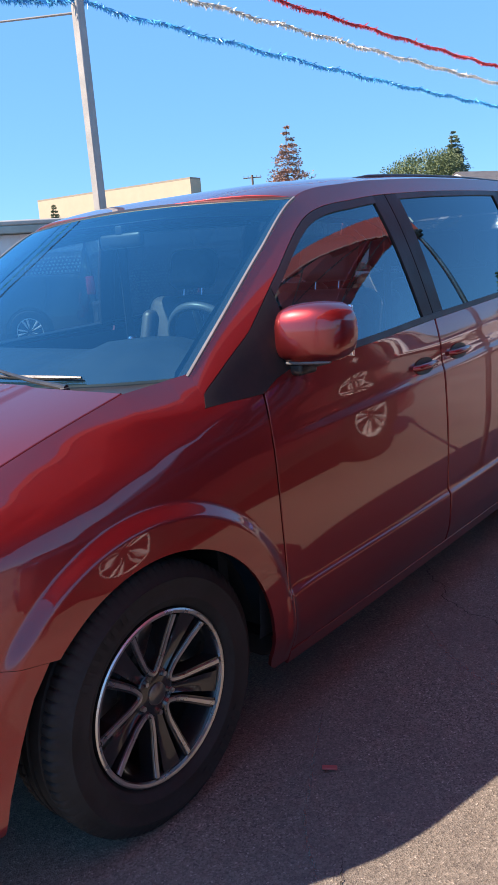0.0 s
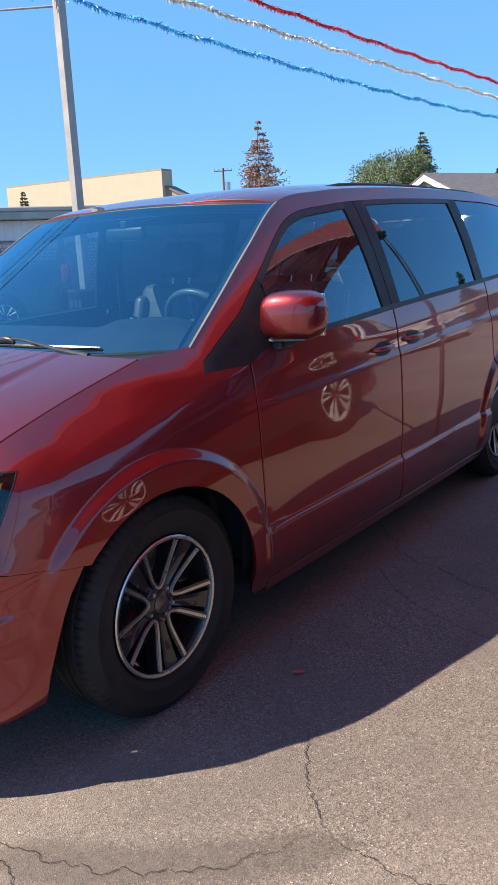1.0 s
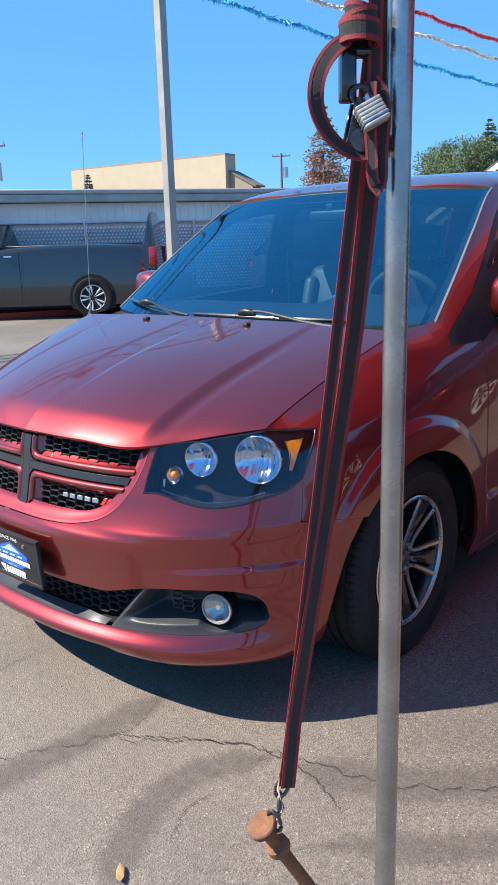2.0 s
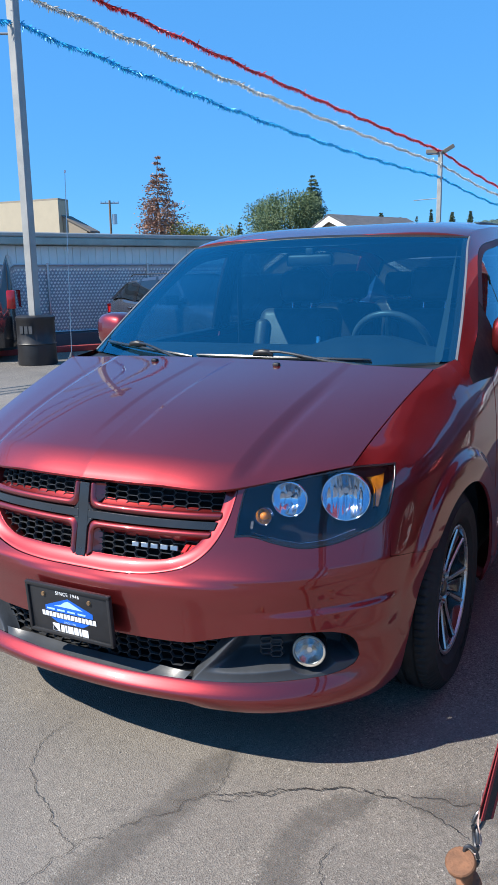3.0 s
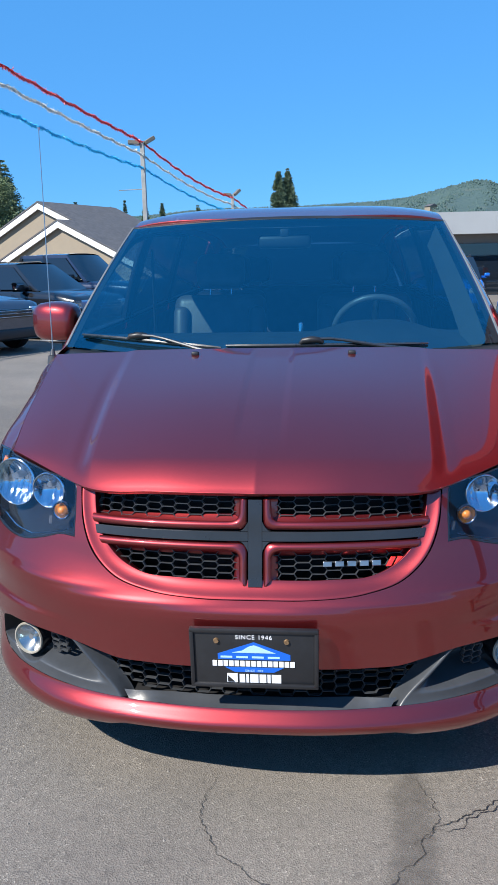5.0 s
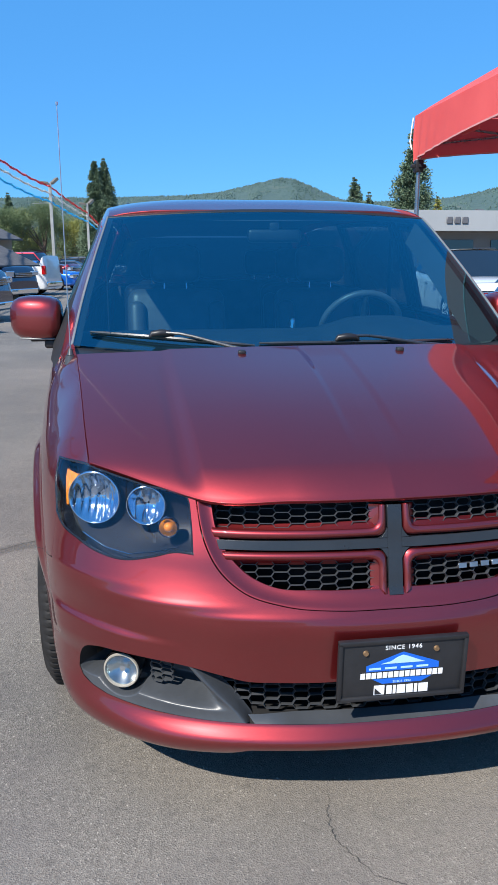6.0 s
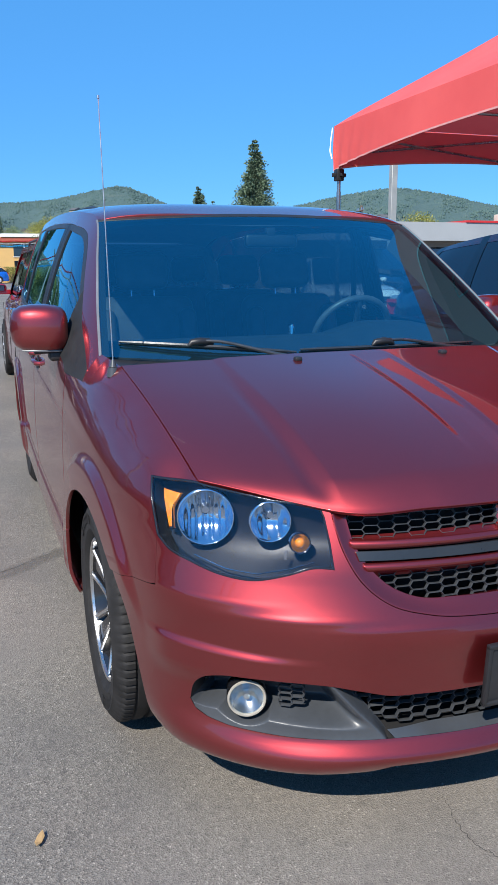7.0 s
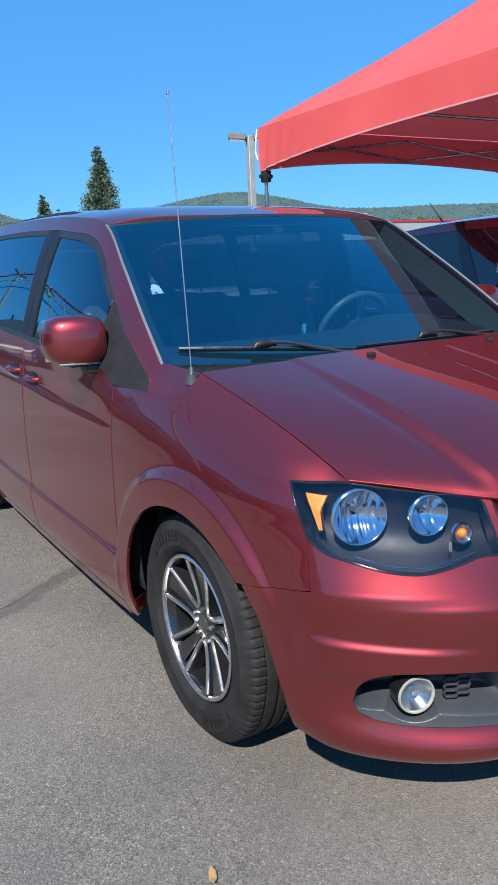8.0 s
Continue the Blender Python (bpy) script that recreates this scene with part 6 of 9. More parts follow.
tent = empty("canopy_tent", pose((TX0 + TX1) / 2, (TY0 + TY1) / 2, 0), "red pop-up canopy tent on galvanised legs", "tent")
_o = Vector(((TX0 + TX1) / 2, (TY0 + TY1) / 2, 0))


def tpart(name, bm, mat, parent=tent, label=""):
    if parent is tent:
        bmesh.ops.translate(bm, vec=-_o, verts=bm.verts)
    return part(name, bm, mat, parent, label)


# roof: hipped, taut between a short ridge and the eaves, with a slight sag
_hx, _hy = (TX1 - TX0) / 2, (TY1 - TY0) / 2
_r0, _r1 = (0.0, _hx - _hy), (0.0, _hy - _hx)
for name, a, b, c, d in (("roof_cloth", (-_hx, -_hy), (-_hx, _hy), _r0, _r1), ("roof_cloth", (_hx, _hy), (_hx, -_hy), _r1, _r0), ("roof_cloth", (-_hx, _hy), (_hx, _hy), _r1, _r1), ("roof_cloth", (_hx, -_hy), (-_hx, -_hy), _r0, _r0)):
    g = square(31, 21)
    u, v = g[..., 0], g[..., 1]
    x = ((1 - u) * a[0] + u * b[0]) * (1 - v) + ((1 - u) * c[0] + u * d[0]) * v
    y = ((1 - u) * a[1] + u * b[1]) * (1 - v) + ((1 - u) * c[1] + u * d[1]) * v
    z = TZ + 0.95 * v ** 0.92 - 0.05 * np.sin(np.pi * v) - 0.035 * np.sin(np.pi * u) * np.sin(np.pi * v)
    I = np.arange(31 * 21).reshape(31, 21)
    raw(name, np.stack([x, y, z], -1).reshape(-1, 3), np.stack([I[:-1, :-1], I[1:, :-1], I[1:, 1:], I[:-1, 1:]], -1).reshape(-1, 4), CLOTH, tent, "sunlit red canopy roof panel")
for (x0, y0), (x1, y1) in (((TX0, TY0), (TX0, TY1)), ((TX0, TY1), (TX1, TY1)), ((TX1, TY1), (TX1, TY0)), ((TX1, TY0), (TX0, TY0))):
    V, W, F, rng = [], [], [], random.Random(5)
    n = 90
    L = math.hypot(x1 - x0, y1 - y0)
    nx, ny = (y1 - y0) / L, -(x1 - x0) / L
    for i in range(n):
        t = i / (n - 1)
        near = min(t, 1 - t) * L
        drop = 0.33 - 0.10 * math.sin(math.pi * t) ** 0.6
        for j in range(7):
            s = j / 6
            fold = 0.018 * math.exp(-near / 0.35) * math.sin(near * 38 + s * 3) + 0.010 * math.sin(t * 11) * s
            out = -(0.004 + 0.03 * s * (1 - math.exp(-near / 0.25)) * 0.4 + fold * (0.3 + 0.7 * s))
            V.append((x0 + (x1 - x0) * t + nx * out - _o.x, y0 + (y1 - y0) * t + ny * out - _o.y, TZ - drop * s))
    F = [(i * 7 + j, (i + 1) * 7 + j, (i + 1) * 7 + j + 1, i * 7 + j + 1) for i in range(n - 1) for j in range(6)]
    val = raw("valance", V, F, CLOTH, tent)
    low = [V[i * 7 + 6] for i in range(n)]
    H = [(a, b, c + d) for a, b, c in low for d in (-0.003, 0.008)]
    H = [(a + 0.004 * nx * k, b + 0.004 * ny * k, c) for k in (1, -1) for a, b, c in H]
    raw("hem", H, [(2 * i, 2 * i + 1, 2 * i + 3, 2 * i + 2) for i in range(n - 1)] + [(2 * n + 2 * i, 2 * n + 2 * i + 1, 2 * n + 2 * i + 3, 2 * n + 2 * i + 2) for i in range(n - 1)], HEM, val, "pale hem tape")
for x, y in ((TX0 + 0.021, TY0 + 0.0205), (TX0 + 0.03, TY1 - 0.03), (TX1 - 0.03, TY0 + 0.03), (TX1 - 0.03, TY1 - 0.03)):
    bm = rods(((x, y, 0.010), (x, y, 2.02), 0.018, 0.018, 32))
    leg = tpart("leg", bm, GALV)
    o = leg
    bm = rods(((x, y, 2.0), (x, y, 2.48), 0.0148, 0.0148, 24))
    bmesh.ops.translate(bm, vec=-_o, verts=bm.verts)
    part("upper_tube", bm, GALV, leg)
    bm = boxes(((x - 0.055, y - 0.055, 0.0), (x + 0.055, y + 0.055, 0.010), 0.003, 1))
    bmesh.ops.translate(bm, vec=-_o, verts=bm.verts)
    part("foot_plate", bm, RUST, leg)
    bm = boxes(((x - 0.032, y - 0.032, 2.10), (x + 0.032, y + 0.032, 2.19), 0.008, 2), ((x - 0.06, y - 0.012, 2.13), (x + 0.06, y + 0.012, 2.16), 0.006, 2), ((x - 0.012, y - 0.06, 2.13), (x + 0.012, y + 0.06, 2.16), 0.006, 2))
    bmesh.ops.translate(bm, vec=-_o, verts=bm.verts)
    part("slider", bm, BLACK, leg, "black plastic slider joint")
# scissor trusses along the four sides, and the centre post's spider
for a, b, k in (((TX0 + 0.03, TY0 + 0.03), (TX0 + 0.03, TY1 - 0.03), 3), ((TX1 - 0.03, TY0 + 0.03), (TX1 - 0.03, TY1 - 0.03), 3), ((TX0 + 0.03, TY0 + 0.03), (TX1 - 0.03, TY0 + 0.03), 2), ((TX0 + 0.03, TY1 - 0.03), (TX1 - 0.03, TY1 - 0.03), 2)):
    a, b = Vector((*a, 0)), Vector((*b, 0))
    for i in range(k):
        p, q = a.lerp(b, i / k), a.lerp(b, (i + 1) / k)
        for z0, z1, off in ((2.46, 2.30, 0.008), (2.30, 2.46, -0.008)):
            s = (b - a).normalized().cross(Vector((0, 0, 1))) * off
            bm = rods((p + Vector((0, 0, z0)) + s, q + Vector((0, 0, z1)) + s, 0.010, 0.010, 8))
            tpart("truss_bar", bm, GALV)
for x, y in ((TX0, TY0), (TX1, TY0), (TX0, TY1), (TX1, TY1)):
    yy = _o.y + (0.8 if y > _o.y else -0.8)
    bm = rods((Vector((x, y, 2.34)).lerp(Vector((_o.x, yy, 3.16)), 0.04), (_o.x, yy, 3.16), 0.010, 0.010, 8))
    tpart("roof_strut", bm, GALV)
bm = rods(((TX0 + 0.06, TY1 - 1.5, 2.36), (TX1 - 0.06, TY1 - 1.5, 2.36), 0.011, 0.011, 8))
tpart("cross_bar", bm, GALV)
bm = boxes(((TX0 + 0.04, TY1 - 1.08, 2.255), (TX0 + 0.044, TY1 - 0.82, 2.36), 0.0))
tpart("care_label", bm, worn("faded label", (0.66, 0.22, 0.21), 0.7, 0.1, 40))
# a short length of loose cord at the rear corner
bm = bmesh.new()
tube(bm, [(TX0 - 0.012, TY1 + 0.01, 2.50), (TX0 - 0.02, TY1 + 0.02, 2.42), (TX0 - 0.03, TY1 + 0.015, 2.33), (TX0 - 0.02, TY1 + 0.0, 2.27)], 0.006, 6)
tpart("cord", bm, WHITEPRINT)

# ---- ratchet strap, padlock and ground stake at the front leg
LX, LY = TX0 + 0.03, TY0 + 0.03
stake = empty("ground_stake", pose(1.236, -1.225, 0), "rusty steel ground stake with a flat head", "stake")
ax = Vector((0.12, 0.42, -0.8)).normalized()
top = Vector((0, 0, 0.245))
bm = bmesh.new()
q = ax.to_track_quat("Z", "Y").to_matrix().to_4x4()
lathe(bm, [(0.0, 0.0), (0.030, 0.0), (0.0325, 0.003), (0.0325, 0.013), (0.028, 0.017), (0.015, 0.022), (0.015, 0.075), (0.026, 0.080), (0.027, 0.098), (0.015, 0.103), (0.015, 0.30), (0.0, 0.33)], 24, Matrix.Translation(top) @ q)
part("shaft", bm, RUST, stake)
strap = empty("ratchet_strap", pose(LX, LY, 0), "black ratchet strap with red edges, padlocked", "strap")
_so = Vector((LX, LY, 0))


def ribbon(name, pts, width, face, parent=strap, thick=0.0022):
    """Webbing along a line: dark middle with a coloured edge on each side."""
    pts = [Vector(p) - _so for p in pts]
    faces = face if isinstance(face, list) else [face] * len(pts)
    holder = part(name, bpy.data.meshes.new(name), STRAP, parent)
    for nm, o0, o1, mat, up in (("webbing", -0.32, 0.32, STRAP, 0.0), ("edge", -0.5, -0.29, STRAPRED, 0.0004), ("edge", 0.29, 0.5, STRAPRED, 0.0004)):
        V, F = [], []
        for i, p in enumerate(pts):
            d = (pts[min(i + 1, len(pts) - 1)] - pts[max(i - 1, 0)]).normalized()
            s = d.cross(Vector(faces[i])).normalized()
            n = s.cross(d).normalized()
            for o, h in ((o0, 1), (o1, 1), (o1, -1), (o0, -1)):
                V.append(p + s * o * width + n * h * (thick / 2 + up))
        for i in range(len(pts) - 1):
            F += [(4 * i + k, 4 * i + (k + 1) % 4, 4 * i + 4 + (k + 1) % 4, 4 * i + 4 + k) for k in range(4)]
        raw(nm, V, F, mat, holder, smooth=False)
    return holder


view = Vector((0.75, -0.66, 0.15))
side_dir = Vector((-0.66, -0.75, 0)).normalized()
foot = Vector((1.275, -1.175, 0.33))
head = Vector((TX0 + 0.018, TY0 + 0.014, 2.36))
ribbon("strap_run", [foot.lerp(head, t) + view * (0.01 + 0.07 * t) - side_dir * min(0.033, max(-0.004, 0.10 * (t - 0.13))) for t in np.linspace(0, 1, 24)], 0.030, view)
ribbon("strap_run", [foot.lerp(Vector((TX0 - 0.017, TY0, 1.74)), t) + side_dir * (0.012 - 0.020 * t) for t in np.linspace(0, 1, 12)], 0.019, view)
c = Vector((TX0 - 0.016, TY0 - 0.026, 1.60))


def beside(left, up, near=0.0):
    """A place beside the ratchet: metres left of it, above it, and towards the front."""
    return c + side_dir * left + Vector((0, 0, up)) + view.normalized() * near


# loose tail in an open loop, the wound coil above it, and a folded loop hanging down
loop = resample([(0.020, 0.104), (0.040, 0.088), (0.063, 0.05), (0.066, 0.02), (0.056, -0.008), (0.034, -0.030), (0.008, -0.041), (-0.014, -0.040)], 26, True)
ribbon("strap_tail", [beside(a, b, 0.01 + 0.02 * math.sin(k / 8)) for k, (a, b) in enumerate(loop)], 0.022, view + Vector((0, 0, 0.55)))
turn = np.linspace(0, 2 * math.pi, 28)
for r0, up, lean in ((0.026, 0.110, 0.05), (0.022, 0.122, -0.25), (0.018, 0.128, 0.3)):
    ribbon("strap_coil", [beside(0.002 + r0 * math.cos(a), up + lean * r0 * math.cos(a), 0.012 + 0.8 * r0 * math.sin(a)) for a in turn], 0.029, [side_dir * math.cos(a) + view * (1.2 * math.sin(a)) for a in turn], thick=0.003)
fold = resample([(-0.031, 0.048), (-0.030, 0.010), (-0.033, -0.040), (-0.037, -0.080), (-0.042, -0.090), (-0.046, -0.080), (-0.047, -0.040), (-0.050, 0.010), (-0.044, 0.040), (-0.034, 0.050)], 40, True)
ribbon("strap_fold", [beside(a + 0.020, b, 0.022) for a, b in fold], 0.017, side_dir * 0.6 + view)
ribbon("strap_run", [beside(-0.022, q, 0.004) for q in (-0.02, 0.05, 0.12, 0.2)], 0.020, view)
m = Matrix.Translation(c - _so) @ Matrix((side_dir, view.normalized(), Vector((0, 0, 1)))).transposed().to_4x4()
bm = bmesh.new()
box(bm, (0.004, -0.012, 0.030), (0.026, 0.010, 0.098), 0.004, 2, m)
box(bm, (-0.016, -0.010, 0.086), (0.026, 0.008, 0.098), 0.003, 2, m)
ratchet = part("ratchet_handle", bm, GLOSSBLACK, strap, "black steel ratchet handle")
for q in (-0.014, 0.014):
    bm = bmesh.new()
    box(bm, (-0.016, q - 0.002, -0.030), (0.014, q + 0.002, 0.030), 0.0015, 1, m @ pose(0, 0, 0, 0, -12, 0))
    part("side_plate", bm, GLOSSBLACK, ratchet)
bm = bmesh.new()
lathe(bm, [(0.0, 0.018), (0.010, 0.018), (0.013, 0.020), (0.016, 0.016), (0.016, -0.016), (0.0, -0.018)], 20, m @ Matrix.Translation((-0.001, 0.0, -0.022)) @ pose(0, 0, 0, 90, 0, 0))
part("spool", bm, worn("dark spool steel", (0.12, 0.12, 0.125), 0.4, 0.3, 90, 0.8, relief=0.2), ratchet)
bm = rods((m @ Vector((-0.008, -0.02, 0.028)), m @ Vector((-0.008, 0.024, 0.028)), 0.006, 0.006, 12))
part("bolt", bm, STEEL, ratchet)
lock = empty("padlock", pose(0, 0, 0), "laminated steel padlock with a blue band on the strap", "padlock")
lm = Matrix.Translation(beside(-0.010, 0.006, 0.030)) @ Matrix((side_dir, view.normalized(), Vector((0, 0, 1)))).transposed().to_4x4() @ pose(0, 0, 0, 12, 28, 0)
lock.matrix_basis = lm @ Matrix.Scale(0.88, 4)
LOCKSTEEL = worn("dull plated steel", (0.56, 0.54, 0.49), 0.48, 0.3, 120, 0.55, relief=0.2)
BANDBLUE = worn("worn blue band", (0.06, 0.16, 0.36), 0.5, 0.4, 150)
body = part("body", boxes(((-0.0215, -0.0125, -0.019), (0.0215, 0.0125, -0.0125), 0.003, 2)), LOCKSTEEL, lock)
for k in range(5):
    part("laminate", boxes(((-0.021, -0.012, -0.0123 + k * 0.0062), (0.021, 0.012, -0.0066 + k * 0.0062), 0.0016, 2)), LOCKSTEEL, lock)
part("band", boxes(((-0.0214, -0.0124, -0.0118), (0.0214, 0.0124, -0.0092), 0.0)), BANDBLUE, body, "blue band")
bm = bmesh.new()
tube(bm, [(-0.013, 0, 0.015), (-0.013, 0, 0.034)] + [(-0.013 * math.cos(a), 0, 0.034 + 0.014 * math.sin(a)) for a in np.linspace(0.2, math.pi - 0.2, 9)] + [(0.013, 0, 0.034), (0.013, 0, 0.015)], 0.0042, 10)
part("shackle", bm, GLOSSBLACK, lock, "black plastic-coated shackle")
DARKSTEEL = worn("dark steel", (0.10, 0.10, 0.105), 0.42, 0.3, 60, 0.8, relief=0.2)
chain = empty("chain", pose(1.26, -1.19, 0.0), "short steel chain between strap and stake", "chain")
pts = [Vector((0.004, 0.005, 0.325)), Vector((0.0, 0.0, 0.285)), Vector((-0.006, -0.010, 0.245))]
for i, p in enumerate(pts):
    bm = bmesh.new()
    m = Matrix.Translation(p) @ pose(0, 0, 0, 90, 20, 45 + 75 * i)
    tube(bm, [m @ Vector((0.013 * math.cos(a), 0.024 * math.sin(a), 0)) for a in np.linspace(0, 2 * math.pi, 21)], 0.0042, 8)
    part("chain_link", bm, DARKSTEEL, chain)
bm = bmesh.new()
tube(bm, [Vector((0.01, 0.0, 0.40)), Vector((0.004, -0.01, 0.33)), Vector((0.012, 0.0, 0.28)), Vector((0.0, -0.012, 0.25))], 0.0022, 6)
part("twine", bm, worn("pale twine", (0.6, 0.42, 0.38), 0.9, 0.2, 80), chain)

# ================= other vehicles =================
CARPAINT = {k: car_paint(k + " car paint", c, m, 0.22) for k, c, m in (("grey", (0.085, 0.094, 0.118), 0.6), ("black", (0.012, 0.013, 0.016), 0.2), ("navy", (0.015, 0.025, 0.06), 0.3), ("white", (0.72, 0.73, 0.74), 0.0), ("blue", (0.01, 0.14, 0.60), 0.4), ("red", (0.36, 0.012, 0.02), 0.4), ("silver", (0.42, 0.43, 0.45), 0.8), ("maroon", (0.21, 0.040, 0.050), 0.4))}
CARGLASS = material("dark car glass", (0.010, 0.015, 0.022), 0.03, 0, 0.0)
bsdf(CARGLASS).inputs["IOR"].default_value = 1.9
HEADGLASS = material("far headlamp", (0.55, 0.6, 0.66), 0.08, 0.6, 1.0)
TAILRED = material("tail lamp red", (0.45, 0.01, 0.012), 0.15, 0, 0.8)
SHAPES = {
    # length, half width, height, axle front, axle rear, top line (y, z), belt, windows (base y0, base y1, roof y0, roof y1), roof half width
    "suv": dict(L=4.6, W=0.93, H=1.68, ax=(-1.42, 1.32), top=[(-2.28, 0.66), (-2.16, 0.86), (-1.9, 0.95), (-0.95, 1.06), (0.0, 1.07), (1.2, 1.13), (1.9, 1.16), (2.18, 1.06), (2.28, 0.80)], green=(-1.10, 2.10, -0.30, 1.72), rw=0.62, r=0.36, drop=0.22),
    "van": dict(L=5.1, W=0.98, H=1.74, ax=(-1.58, 1.48), top=[(-2.53, 0.68), (-2.40, 0.88), (-2.1, 0.96), (-1.4, 1.10), (0.0, 1.13), (1.9, 1.20), (2.40, 1.15), (2.53, 0.80)], green=(-1.50, 2.36, -0.62, 2.15), rw=0.72, r=0.36),
    "sedan": dict(L=4.7, W=0.91, H=1.42, ax=(-1.42, 1.35), top=[(-2.33, 0.60), (-2.2, 0.78), (-1.9, 0.84), (-0.9, 0.94), (0.0, 0.95), (1.2, 1.00), (2.15, 0.98), (2.33, 0.70)], green=(-0.95, 1.75, -0.10, 0.95), rw=0.60, r=0.34),
    "pickup": dict(L=5.8, W=1.0, H=1.92, ax=(-1.85, 1.80), top=[(-2.85, 0.82), (-2.76, 1.08), (-2.4, 1.14), (-1.3, 1.20), (0.0, 1.22), (0.9, 1.26), (2.6, 1.28), (2.84, 1.26), (2.88, 0.8)], green=(-1.30, 0.95, -0.62, 0.78), rw=0.74, r=0.41),
    "longbed": dict(L=6.6, W=1.0, H=1.98, ax=(-2.2, 1.95), top=[(-3.25, 0.90), (-3.16, 1.16), (-2.8, 1.24), (-1.9, 1.32), (-0.6, 1.36), (0.2, 1.44), (3.0, 1.46), (3.26, 1.45), (3.29, 0.9)], green=(-1.95, 0.10, -1.3, -0.1), rw=0.74, r=0.42),
}


SILVERRIM = worn("silver rim paint", (0.60, 0.60, 0.62), 0.35, 0.08, 20, 0.2)


def far_wheel(bm_t, r, side, parent, pos, fancy):
    w = part("wheel", rods(((0, 0, -0.09), (0, 0, 0.06), r * 0.30, r * 0.26, 12)), RIMBLACK, parent)
    w.matrix_local = pose(*pos, 0, 90 * side, 0)
    bm = bmesh.new()
    lathe(bm, [(r * 0.62, 0.09), (r * 0.80, 0.112), (r * 0.94, 0.104), (r, 0.07), (r, -0.07), (r * 0.94, -0.10), (r * 0.62, -0.09)], 36)
    part("tyre", bm, RUBBER, w)
    bm = bmesh.new()
    lathe(bm, [(r * 0.64, 0.088), (r * 0.61, 0.095), (r * 0.57, 0.07), (r * 0.55, -0.02), (0.01, -0.03)], 32)
    part("rim", bm, RIMBLACK, w)
    bm = bmesh.new()
    for k in range(10):
        a = radians(36 * k + (6 if k % 2 else -6))
        rod(bm, (0.03 * math.cos(a), 0.03 * math.sin(a), 0.062), (r * 0.60 * math.cos(a), r * 0.60 * math.sin(a), 0.086), 0.026, 0.023, 6)
    lathe(bm, [(r * 0.63, 0.090), (r * 0.615, 0.098), (r * 0.585, 0.092), (r * 0.575, 0.07)], 32)
    part("rim_spokes", bm, RIMBLACK if fancy is RIMBLACK else SILVERRIM, w)


